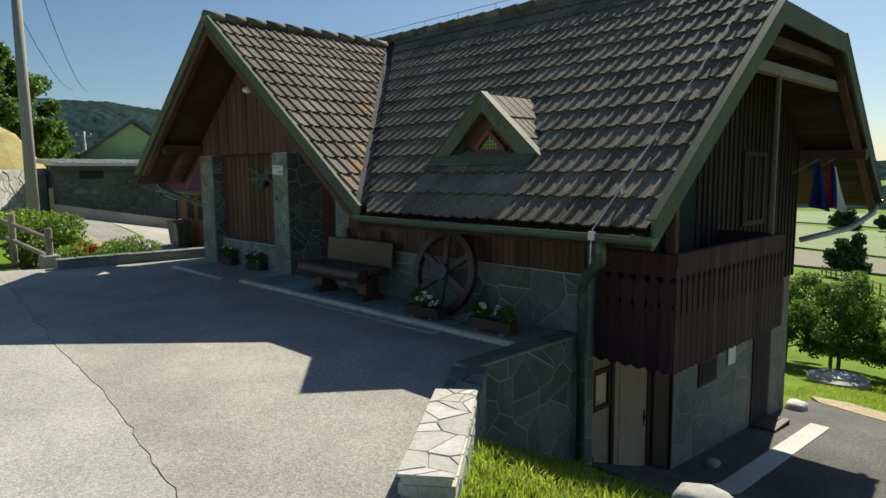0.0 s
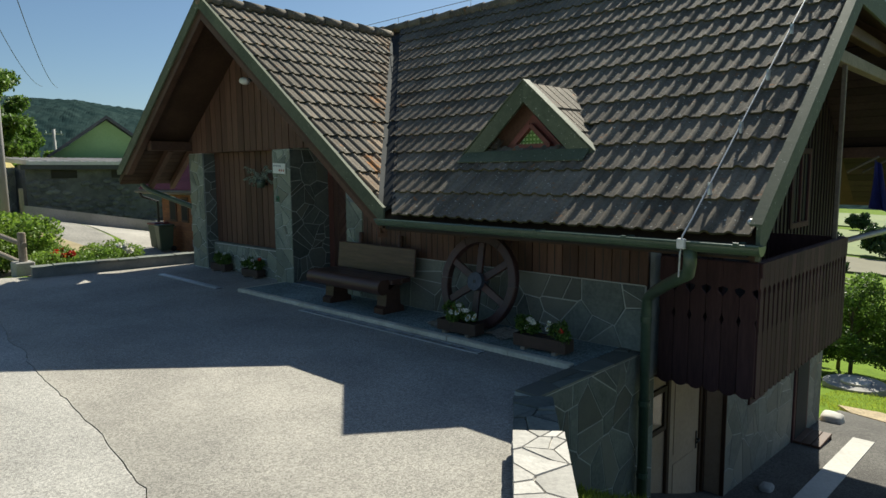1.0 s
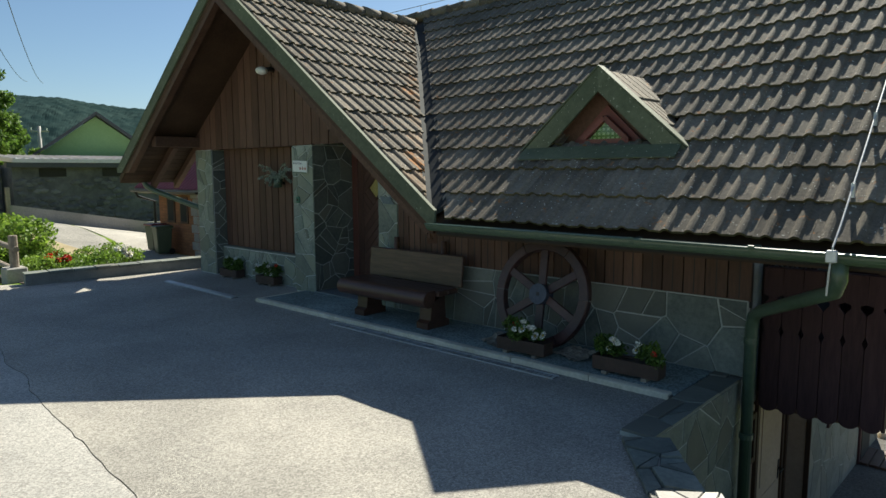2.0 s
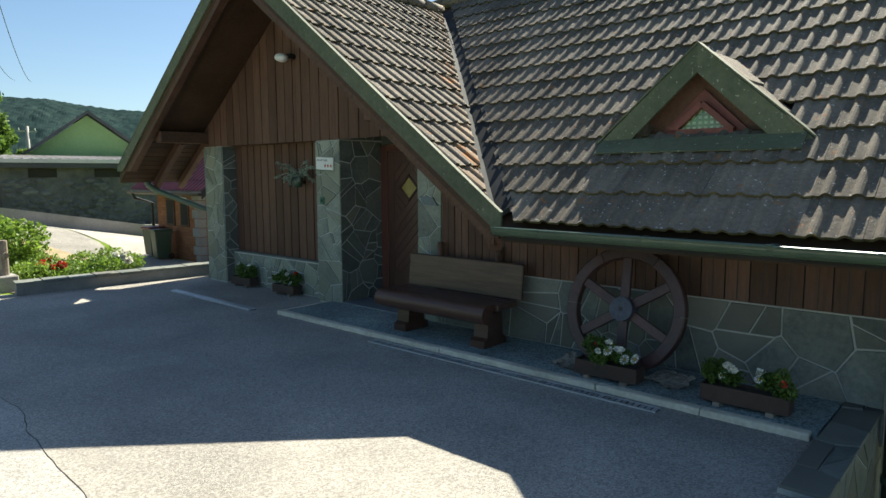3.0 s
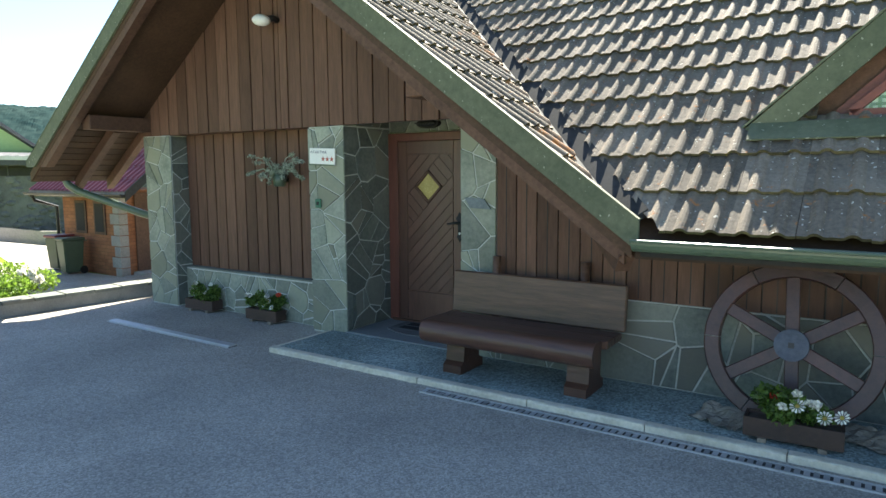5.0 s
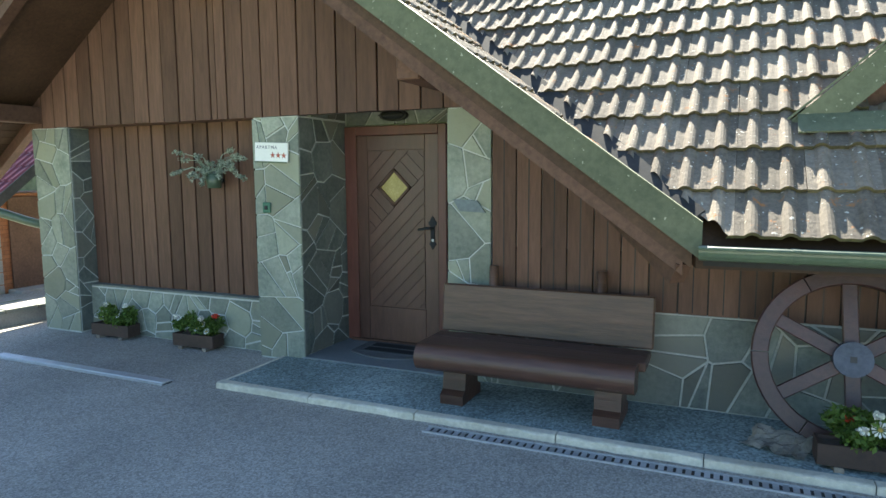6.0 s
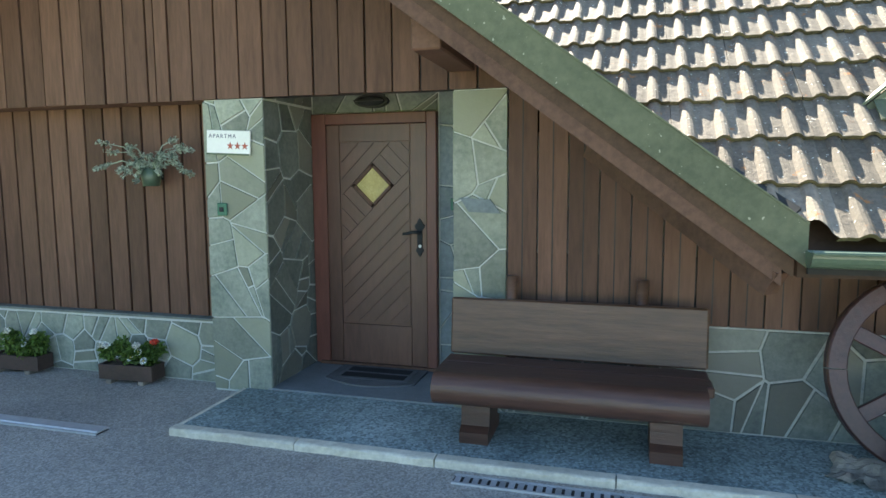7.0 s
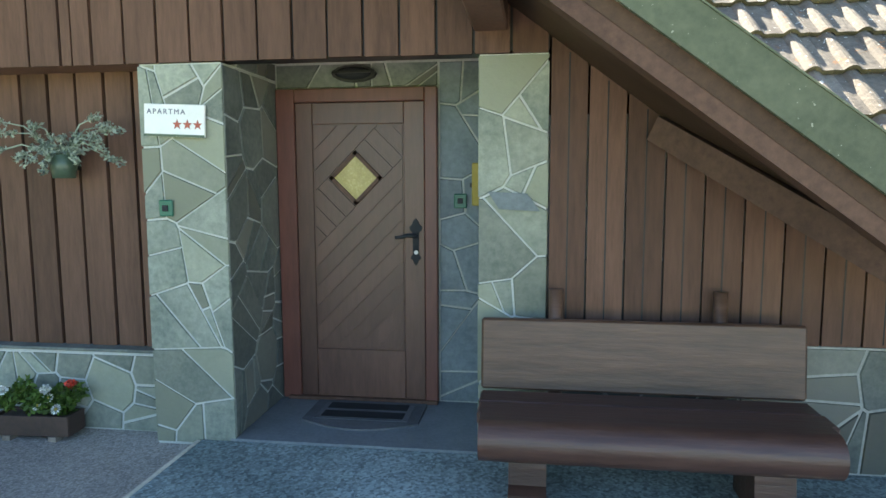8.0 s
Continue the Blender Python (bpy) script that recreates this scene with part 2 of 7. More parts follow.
M_BINGREEN = material("bin_plastic", (0.03, 0.06, 0.035), (0.06, 0.10, 0.06), 0.45, 20, 1, 0.05)
M_RAG = material("old_bark", (0.36, 0.32, 0.26), (0.58, 0.53, 0.45), 0.95, 40, 4, 0.5)
M_BELL = material("bell_plastic", (0.012, 0.10, 0.065), (0.02, 0.14, 0.09), 0.4, 20, 1, 0.03)
M_TRACK = material("gravel_track", (0.17, 0.16, 0.14), (0.31, 0.29, 0.255), 0.9, 60, 0.8, 0.5, vary=0.0, grit=0.35)
M_DIRT = material("bare_earth", (0.24, 0.175, 0.095), (0.42, 0.33, 0.20), 0.95, 30, 1.0, 0.6, vary=0.0, grit=0.3)
M_MAT = material("mat_rubber", (0.07, 0.075, 0.078), (0.13, 0.135, 0.138), 0.8, 60, 4, 0.3)
M_SIGNRED = material("sign_red", (0.42, 0.09, 0.05), (0.48, 0.12, 0.07), 0.5, 10, 1, 0.0)
M_SIGNINK = material("sign_ink", (0.10, 0.10, 0.16), (0.14, 0.14, 0.20), 0.5, 10, 1, 0.0)
M_BRASSGLASS = material("amber_glass", (0.30, 0.23, 0.07), (0.48, 0.38, 0.13), 0.25, 60, 4, 0.2)
M_HUB = material("hub_iron", (0.032, 0.040, 0.062), (0.085, 0.10, 0.135), 0.55, 30, 3, 0.4, metal=0.2)
M_CHECK = material("curtain_check", (0.10, 0.19, 0.05), (0.17, 0.29, 0.09), 0.9, 60, 8, 0.2)
M_CURTAIN = material("green_curtain", (0.34, 0.42, 0.20), (0.52, 0.58, 0.36), 0.9, 45, 8, 0.2)
# orange reflection of the basement window, painted on a sheet
M_PANEREFLECT = material("orange_pane_reflection", (0.55, 0.33, 0.20), (0.68, 0.43, 0.28), 0.9, 45, 8, 0.2)
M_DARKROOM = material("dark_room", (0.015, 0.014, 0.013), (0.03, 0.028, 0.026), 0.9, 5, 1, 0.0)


def glass_material(name, tint):
    m = bpy.data.materials.new(name)
    m.use_nodes = True
    b = m.node_tree.nodes["Principled BSDF"]
    b.inputs["Base Color"].default_value = (*tint, 1)
    b.inputs["Roughness"].default_value = 0.03
    b.inputs["Transmission Weight"].default_value = 1.0
    b.inputs["IOR"].default_value = 1.45
    return m


M_GLASS = glass_material("window_glass", (0.9, 0.95, 0.93))


# ---- mesh helpers ----
def thing(name, label, category, group="", at=(0, 0, 0), rz=0.0):
    ob = new(name)
    ob.empty_display_size = 0.1
    ob.matrix_world = pose(*at, 0, 0, rz)
    return tagged(ob, label, category, group)


def mesh_of(name, bm, mat, smooth=False):
    bmesh.ops.recalc_face_normals(bm, faces=bm.faces[:])
    me = bpy.data.meshes.new(name)
    bm.to_mesh(me)
    bm.free()
    me.materials.append(mat)
    if smooth:
        me.polygons.foreach_set("use_smooth", [True] * len(me.polygons))
    return me


def part(name, bm, mat, parent=None, label="", smooth=False):
    """Links a bmesh, drawn in the parent's own space, as one mesh object under it."""
    ob = new(name, mesh_of(name, bm, mat, smooth))
    ob.parent = parent
    return tagged(ob, label)


def structure(name, bm, mat, label, category="", smooth=False):
    ob = new(name, mesh_of(name, bm, mat, smooth))
    return tagged(ob, label, category or name.split("_")[0], kind="structure")


def piece(name, me, parent, m):
    ob = new(name, me)
    ob.parent = parent
    ob.matrix_local = m
    return ob


def soup(name, verts, faces, mat, parent=None, label="", kind="", category=""):
    me = bpy.data.meshes.new(name)
    me.from_pydata([tuple(v) for v in verts], [], [tuple(f) for f in faces])
    me.materials.append(mat)
    ob = new(name, me)
    ob.parent = parent
    return tagged(ob, label, category, kind=kind)


def BM():
    return bmesh.new()


def box(bm, x0, x1, y0, y1, z0, z1, bevel=0.0, m=None):
    r = bmesh.ops.create_cube(bm, size=1.0)
    vs = r["verts"]
    for v in vs:
        v.co = Vector((x0 + (v.co.x + 0.5) * (x1 - x0), y0 + (v.co.y + 0.5) * (y1 - y0), z0 + (v.co.z + 0.5) * (z1 - z0)))
        if m is not None:
            v.co = m @ v.co
    if bevel:
        es = list({e for v in vs for e in v.link_edges})
        bmesh.ops.bevel(bm, geom=es, offset=bevel, segments=1, affect="EDGES")
    return bm


def prism(bm, pts, a, b, axis="y"):
    """A polygon of two coordinates drawn out from a to b along the third axis (in order x, y, z)."""
    def p(u, v, w):
        return {"x": (w, u, v), "y": (u, w, v), "z": (u, v, w)}[axis]
    n = len(pts)
    lo = [bm.verts.new(p(u, v, a)) for u, v in pts]
    hi = [bm.verts.new(p(u, v, b)) for u, v in pts]
    bm.faces.new(lo)
    bm.faces.new(hi)
    for i in range(n):
        bm.faces.new((lo[i], lo[(i + 1) % n], hi[(i + 1) % n], hi[i]))
    return bm


def tube(bm, path, r, seg=10, r1=None):
    """A round rod or pipe along a path of points."""
    rings = []
    pts = [Vector(p) for p in path]
    for i, p in enumerate(pts):
        d = (pts[min(i + 1, len(pts) - 1)] - pts[max(i - 1, 0)]).normalized()
        u = d.cross(Vector((0, 0, 1)))
        u = u.normalized() if u.length > 1e-3 else Vector((1, 0, 0))
        v = d.cross(u)
        rad = r if r1 is None else r + (r1 - r) * i / (len(pts) - 1)
        rings.append([bm.verts.new(p + rad * (math.cos(k * 2 * math.pi / seg) * u + math.sin(k * 2 * math.pi / seg) * v)) for k in range(seg)])
    for a, b in zip(rings, rings[1:]):
        for k in range(seg):
            bm.faces.new((a[k], a[(k + 1) % seg], b[(k + 1) % seg], b[k]))
    bm.faces.new(rings[0])
    bm.faces.new(rings[-1])
    return bm


def beam(bm, a, b, w, h, up=(0, 0, 1)):
    """A square-edged timber from a to b, w wide and h deep."""
    a, b = Vector(a), Vector(b)
    d = (b - a).normalized()
    s = d.cross(Vector(up)).normalized()
    t = s.cross(d)
    ends = []
    for p in (a, b):
        ends.append([bm.verts.new(p + s * (w / 2 * i) + t * (h / 2 * j)) for i, j in ((-1, -1), (1, -1), (1, 1), (-1, 1))])
    bm.faces.new(ends[0])
    bm.faces.new(ends[1])
    for k in range(4):
        bm.faces.new((ends[0][k], ends[0][(k + 1) % 4], ends[1][(k + 1) % 4], ends[1][k]))
    return bm


def clip_poly(poly, nx, ny, c):
    """Keeps the part of a polygon where nx*x + ny*y <= c."""
    out = []
    for i, p in enumerate(poly):
        q = poly[(i + 1) % len(poly)]
        dp, dq = nx * p[0] + ny * p[1] - c, nx * q[0] + ny * q[1] - c
        if dp <= 0:
            out.append(p)
        if dp * dq < 0:
            k = dp / (dp - dq)
            out.append((p[0] + k * (q[0] - p[0]), p[1] + k * (q[1] - p[1])))
    return out


def cells(rect, size, seed, joint, squash=1.0):
    """Crazy paving: unequal straight-sided cells round scattered centres, a few split once more, each drawn in by half a joint."""
    rnd = random.Random(seed)
    u0, u1, v0, v1 = rect

    def area(q):
        return 0.5 * abs(sum(q[i][0] * q[(i + 1) % len(q)][1] - q[(i + 1) % len(q)][0] * q[i][1] for i in range(len(q))))
    count = max(1, round((u1 - u0) * (v1 - v0) / (size * size * squash)))
    seeds = []
    for _ in range(count):
        tries = [(rnd.uniform(u0, u1), rnd.uniform(v0, v1)) for _k in range(3)]
        best = max(tries, key=lambda p: min([math.hypot(p[0] - c[0], p[1] - c[1]) for c in seeds] or [1.0]))
        seeds.append((best[0], best[1], rnd.uniform(0.0, 0.6) * size * size))
    done = []
    for a in seeds:
        q = [(u0, v0), (u1, v0), (u1, v1), (u0, v1)]
        for b in seeds:
            if b is a or len(q) < 3:
                continue
            nx, ny = b[0] - a[0], b[1] - a[1]
            q = clip_poly(q, nx, ny, 0.5 * (b[0] ** 2 + b[1] ** 2 - a[0] ** 2 - a[1] ** 2 + a[2] - b[2]))
        if len(q) < 3 or area(q) < 0.0015:
            continue
        if area(q) > 0.4 * size * size and rnd.random() < 0.42:
            cx, cy = sum(p[0] for p in q) / len(q), sum(p[1] for p in q) / len(q)
            ang = rnd.uniform(0, math.pi)
            nx, ny = math.cos(ang), math.sin(ang)
            halves = [clip_poly(q, nx, ny, nx * cx + ny * cy), clip_poly(q, -nx, -ny, -nx * cx - ny * cy)]
            done += [h for h in halves if len(h) >= 3 and area(h) > 0.0015]
        else:
            done.append(q)
    out = []
    for q in done:
        cx, cy = sum(p[0] for p in q) / len(q), sum(p[1] for p in q) / len(q)
        r = q
        for i, p in enumerate(q):
            e = q[(i + 1) % len(q)]
            L = math.hypot(e[0] - p[0], e[1] - p[1])
            if L < 1e-4:
                continue
            nx, ny = (e[1] - p[1]) / L, -(e[0] - p[0]) / L
            if nx * (cx - p[0]) + ny * (cy - p[1]) > 0:
                nx, ny = -nx, -ny
            r = clip_poly(r, nx, ny, nx * p[0] + ny * p[1] - joint / 2 * rnd.uniform(0.6, 1.3))
            if len(r) < 3:
                break
        if len(r) >= 3 and area(r) > 0.0008:
            clean = [p for k, p in enumerate(r) if math.hypot(p[0] - r[k - 1][0], p[1] - r[k - 1][1]) > 0.004]
            if len(clean) >= 3:
                out.append(clean)
    return out


def clad(parent, rect, size, seed, mat, place, depth=0.012, joint=0.014, squash=1.0, name="stone"):
    """Lays flat stones over a rectangle of a face; place(u, v, out) gives the point in the parent's space."""
    rnd = random.Random(seed + 1)
    for poly in cells(rect, size, seed, joint, squash):
        bm = BM()
        h = depth * rnd.uniform(0.7, 1.25)
        cx, cy = sum(p[0] for p in poly) / len(poly), sum(p[1] for p in poly) / len(poly)
        back = [bm.verts.new(place(u, v, 0.0)) for u, v in poly]
        front = []
        for u, v in poly:
            d = math.hypot(u - cx, v - cy) or 1
            k = 1 - 0.006 / d
            front.append(bm.verts.new(place(cx + (u - cx) * k, cy + (v - cy) * k, h)))
        n = len(poly)
        bm.faces.new(front)
        for i in range(n):
            bm.faces.new((back[i], back[(i + 1) % n], front[(i + 1) % n], front[i]))
        part(name, bm, mat, parent)


def leaf_cloud(blobs, count, size, seed, flat=0.0, aspect=0.55):
    """Small leaf quads scattered through ellipsoids (cx, cy, cz, rx, ry, rz)."""
    rng = np.random.default_rng(seed)
    vol = np.array([b[3] * b[4] * b[5] for b in blobs]) ** 0.75
    pick = rng.choice(len(blobs), count, p=vol / vol.sum())
    bl = np.array(blobs, float)[pick]
    d = rng.normal(size=(count, 3))
    d /= np.linalg.norm(d, axis=1)[:, None]
    rad = rng.uniform(0.25, 1.0, count) ** 0.45
    c = bl[:, :3] + d * rad[:, None] * bl[:, 3:] * rng.uniform(0.8, 1.15, (count, 1))
    a = rng.normal(size=(count, 3)) * np.array([1, 1, 1 - flat])
    a /= np.linalg.norm(a, axis=1)[:, None]
    b = np.cross(a, rng.normal(size=(count, 3)))
    b /= np.linalg.norm(b, axis=1)[:, None]
    s = (size * rng.uniform(0.6, 1.3, count))[:, None]
    v = np.stack([c - a * s, c + b * s * aspect, c + a * s, c - b * s * aspect], 1).reshape(-1, 3)
    f = np.arange(count * 4).reshape(-1, 4)
    return v, f


def tree(name, label, base, height, spread, seed, leaf, leaves=5000, size=0.16, trunk_h=0.3, category="tree", trunk_r=0.14):
    """A tapered trunk with limbs and a ragged crown of small leaves."""
    rnd = random.Random(seed)
    t = thing(name, label, category, at=base)
    bm = BM()
    top = Vector((rnd.uniform(-0.2, 0.2), rnd.uniform(-0.2, 0.2), height * 0.8))
    tube(bm, [(0, 0, -0.3), (0.03, 0, height * 0.2), top * 0.6, top], trunk_r, 8, trunk_r * 0.25)
    blobs = []
    for i in range(9):
        a = i * 2.4 + rnd.uniform(-0.4, 0.4)
        h = height * (trunk_h + (1 - trunk_h) * (0.1 + 0.85 * (i + 0.5) / 9))
        r = spread * (1.0 - 0.55 * ((i + 0.5) / 9) ** 2) * rnd.uniform(0.5, 0.8)
        tip = Vector((math.cos(a) * r, math.sin(a) * r, h))
        st = top * min(0.9, max(0.2, h / height - 0.15))
        tube(bm, [st, st.lerp(tip, 0.5) + Vector((0, 0, 0.1)), tip], trunk_r * 0.4, 6, trunk_r * 0.1)
        for k in range(3):
            q = st.lerp(tip, 0.65 + 0.25 * k)
            rr = spread * rnd.uniform(0.2, 0.38)
            blobs.append((q.x + rnd.uniform(-0.3, 0.3) * rr, q.y + rnd.uniform(-0.3, 0.3) * rr, q.z + rnd.uniform(-0.2, 0.3) * rr, rr, rr, rr * 0.75))
    part("trunk", bm, M_BARK, t, smooth=True)
    v, f = leaf_cloud(blobs, leaves, size, seed)
    soup("crown", v, f, leaf, t)
    return t


# ---- ground ----
def ease(a, b, x):
    k = min(1.0, max(0.0, (x - a) / (b - a)))
    return k * k * (3 - 2 * k)


def lower_drive(y):
    """Height of the ramp that falls beside the house to the basement door."""
    pts = ((-5.0, -0.10), (-3.6, -0.12), (-2.7, -0.25), (-2.0, -0.65), (0.0, -1.62), (2.0, -2.36), (6.4, -2.62), (14.0, -3.95), (45.0, -9.0), (110.0, -13.0), (5000.0, -13.0))
    if y <= pts[0][0]:
        return pts[0][1]
    for (a, za), (b, zb) in zip(pts, pts[1:]):
        if y <= b:
            return za + (zb - za) * (y - a) / (b - a)
    return pts[-1][1]


def height(x, y):
    """The lie of the land: a level yard, a ramp and lawn falling behind it, a bank and hills round about."""
    yard = -0.09
    left = -0.5 + 0.17 * min(6.0, max(0.0, 4.8 - y)) * ease(-9, -17, x)
    z = yard + (left - yard) * ease(-4.1, -8.0, x)
    z += 4.3 * ease(-21.5, -31, x) * ease(5.5, 1.2, y) + 10 * ease(-40, -120, x) * ease(40, -30, y)
    z += 0.5 * ease(-4.6, -9.0, x) * ease(-3.0, -7, y)
    low = lower_drive(y)
    wall_x = 4.2 if y > 0.28 else 6.45 if y > -1.8 else 6.45 + (-1.8 - y) * 0.78
    side = ease(wall_x, wall_x + 0.15, x) if y > -5 else 0.0
    back = ease(6.5, 9.0, y) if x > -3 else ease(6.5, 9.0, y) * max(ease(-14, -3, x), ease(14, 45, y))
    z = z + (low - z) * max(side, back)
    far = math.hypot(x, y)
    z += -3 * ease(60, 140, far) * ease(-60, 40, x)
    return z


def terrain():
    def line(stops):
        out = []
        for a, b, s in stops:
            out += list(np.arange(a, b - 1e-6, s))
        return out + [stops[-1][1]]
    xs = line([(-2500, -400, 300), (-400, -100, 50), (-100, -30, 7), (-30, -8, 1), (-8, 5.85, 0.5), (5.85, 9.0, 0.15), (9, 20, 0.5), (20, 60, 4), (60, 400, 34), (400, 2500, 300)])
    ys = line([(-2500, -400, 300), (-400, -60, 40), (-60, -6, 3), (-6, 10, 0.25), (10, 40, 1.5), (40, 120, 8), (120, 400, 40), (400, 2500, 300)])
    verts = [(x, y, height(x, y) + 0.04 * noise.noise(Vector((x * 0.7, y * 0.7, 0))) * (1 if (y > 7 or x < -4.5) else 0)) for y in ys for x in xs]
    n = len(xs)
    faces = [(j * n + i, j * n + i + 1, (j + 1) * n + i + 1, (j + 1) * n + i) for j in range(len(ys) - 1) for i in range(n - 1)]
    ob = soup("ground", verts, faces, M_GRASS, None, "green lawn and meadow falling away to the valley", "structure", "ground")
    ob.data.polygons.foreach_set("use_smooth", [True] * len(ob.data.polygons))
    return ob


terrain()


def draped(name, poly, mat, label, lift=0.012, step=0.5, skirt=0.25, z=None, category=""):
    """A paved sheet that follows the ground, with its edge turned down."""
    u0, u1 = min(p[0] for p in poly), max(p[0] for p in poly)
    v0, v1 = min(p[1] for p in poly), max(p[1] for p in poly)
    bm = BM()
    base = bm.faces.new([bm.verts.new((x, y, 0)) for x, y in poly])
    for i in range(1, int((u1 - u0) / step)):
        bmesh.ops.bisect_plane(bm, geom=bm.verts[:] + bm.edges[:] + bm.faces[:], plane_co=(u0 + i * step, 0, 0), plane_no=(1, 0, 0))
    for i in range(1, int((v1 - v0) / step)):
        bmesh.ops.bisect_plane(bm, geom=bm.verts[:] + bm.edges[:] + bm.faces[:], plane_co=(0, v0 + i * step, 0), plane_no=(0, 1, 0))
    rim = [e for e in bm.edges if e.is_boundary]
    for v in bm.verts:
        v.co.z = (height(v.co.x, v.co.y) if z is None else z(v.co.x, v.co.y)) + lift
    low = bmesh.ops.extrude_edge_only(bm, edges=rim)["geom"]
    for g in low:
        if isinstance(g, bmesh.types.BMVert):
            g.co.z -= skirt
    return structure(name, bm, mat, label, category)


YARD_Z = -0.06


def seam(k, shift):
    """The ragged crack between forecourt and road, from the far end (0) to the near one (1)."""
    x = -4.6 + 12.9 * k
    y = -3.62 - 1.22 * k + 0.05 * noise.noise(Vector((x * 1.3, 0.5, 0))) + 0.035 * noise.noise(Vector((x * 5.0, 1.5, 0))) + 0.015 * noise.noise(Vector((x * 14.0, 3.5, 0)))
    return x, y + shift * (0.6 + 0.8 * abs(noise.noise(Vector((x * 2.3, 7.0, 0)))))


crack = [k / 110 for k in range(111)]
draped("yard", [(-3.75, 0.6), (-4.0, -2.6)] + [seam(k, 0.004) for k in crack] + [(8.2, -3.93), (8.1, -3.80), (6.58, -1.85), (6.5, -1.75), (6.5, 0.3)], M_ASPHALT,
       "grey asphalt forecourt, cracked and gritty", z=lambda x, y: YARD_Z, lift=0.0, category="pavement")
draped("road", [(-30, -3.8), (-4.62, -3.7)] + [seam(k, -0.004) for k in crack] + [(9.5, -4.95), (22, -5.0), (22, -14), (-30, -14)], M_ROADOLD,
       "pale worn asphalt road past the forecourt", z=lambda x, y: YARD_Z - 0.003, lift=0.0, step=2.0)
draped("driveway", [(6.53, 0.31), (6.53, 2.2), (6.75, 2.2), (6.75, 8.2), (9.6, 7.0), (22, 6.0), (22, -4.9), (9.9, -4.85), (9.4, -2.6), (8.9, 0.3)], M_DRIVE, "dark asphalt drive sloping to the basement", lift=0.05)
draped("gravel_path", [(-8.2, -0.3), (-9.8, 1.3), (-13, 1.9), (-18, 2.2), (-18, 0.6), (-14, 0.2), (-10, -0.2)], M_TRACK, "pale gravel track behind the flower bed", lift=0.03)

draped("dirt_strip", [(6.95, 8.15), (9.6, 6.98), (14, 6.62), (22, 5.98), (22, 7.0), (14, 7.5), (9.8, 7.75), (7.3, 9.0), (6.6, 8.8)], M_DIRT, "bare tan earth along the edge of the drive", lift=0.06, category="ground")

# ---- front pavement, kerb and drains ----
pave = structure("pavement_front", box(BM(), 0.27, 6.45, -0.80, 0.0, -0.3, -0.018, 0.004), M_TERRAZZO, "washed concrete pavement along the house front", "pavement")
kerb = structure("kerb_front", box(BM(), 0.24, 6.42, -0.865, -0.802, -0.3, -0.03), M_MORTARDARK, "pale kerb strip edging the pavement", "kerb")


def worn_kerb(x0, x1, y0, y1, z0, z1, rnd):
    """A kerb stone whose front lip is chipped and rubbed round along its length."""
    bm = BM()
    rings = []
    n = 14
    for i in range(n + 1):
        px = x0 + (x1 - x0) * i / n
        a, b = 0.012 + rnd.uniform(-0.006, 0.014), 0.010 + rnd.uniform(-0.005, 0.010)
        o, t = rnd.uniform(-0.005, 0.005), rnd.uniform(-0.003, 0.002)
        rings.append([bm.verts.new((px, u, v)) for u, v in ((y0 + o, z0), (y0 + o, z1 - b), (y0 + o + a * 0.5, z1 - b * 0.3 + t), (y0 + o + a * 1.4, z1 + t), (y1, z1 + t * 0.5), (y1, z0))])
    for p, q in zip(rings, rings[1:]):
        for k in range(6):
            bm.faces.new((p[k], p[(k + 1) % 6], q[(k + 1) % 6], q[k]))
    bm.faces.new(rings[0])
    bm.faces.new(rings[-1])
    return bm


x = 0.24
rk = random.Random(3)
while x < 6.3:
    w = min(rk.uniform(0.85, 1.1), 6.42 - x)
    part("kerb_stone", worn_kerb(x + 0.004, x + w - 0.004, -0.885, -0.805, -0.2, -0.008, rk), M_KERB, kerb)
    x += w
part("kerb_stone", box(BM(), 0.245, 0.272, -0.80, -0.02, -0.2, -0.012, 0.005), M_KERB, kerb)
structure("floor_porch", box(BM(), 0.45, 1.97, 0.002, 0.82, -0.3, -0.005, 0.003), M_SLATEFLOOR, "smooth blue-grey slate floor of the entrance recess", "floor")


def drain(x0, x1, y, w, grated=True):
    d = thing("drain_channel", "galvanised slotted drain channel set in the asphalt" if grated else "smooth steel channel strip lying along the asphalt", "drain", "drains in the yard", at=(x0, y, YARD_Z))
    L = x1 - x0
    part("channel", box(BM(), 0, L, -w / 2, -w / 2 + 0.014, -0.05, 0.012), M_STEEL, d)
    part("channel", box(BM(), 0, L, w / 2 - 0.014, w / 2, -0.05, 0.012), M_STEEL, d)
    part("bed", box(BM(), 0, L, -w / 2 + 0.014, w / 2 - 0.014, -0.05, 0.002), M_BLACK, d)
    if not grated:
        part("cover", box(BM(), 0.004, L - 0.004, -w / 2 + 0.016, w / 2 - 0.016, 0.003, 0.022, 0.006), M_STEEL, d)
        return
    n = int(L / 0.05)
    me = mesh_of("bar", box(BM(), -0.016, 0.016, -w / 2 + 0.012, w / 2 - 0.012, 0.003, 0.010), M_STEEL)
    for i in range(n):
        piece("bar", me, d, pose((i + 0.5) * L / n, 0, 0))


drain(2.2, 5.42, -1.0, 0.11)
drain(-2.44, -0.22, -0.95, 0.13, grated=False)

# ---- house: walls ----
WALL_X0, WALL_X1, BACK_Y = -3.1, 6.8, 6.5
EAVE_Y, EAVE_Z, SLOPE = -0.95, 1.30, 0.774
RIDGE_Y = 3.5
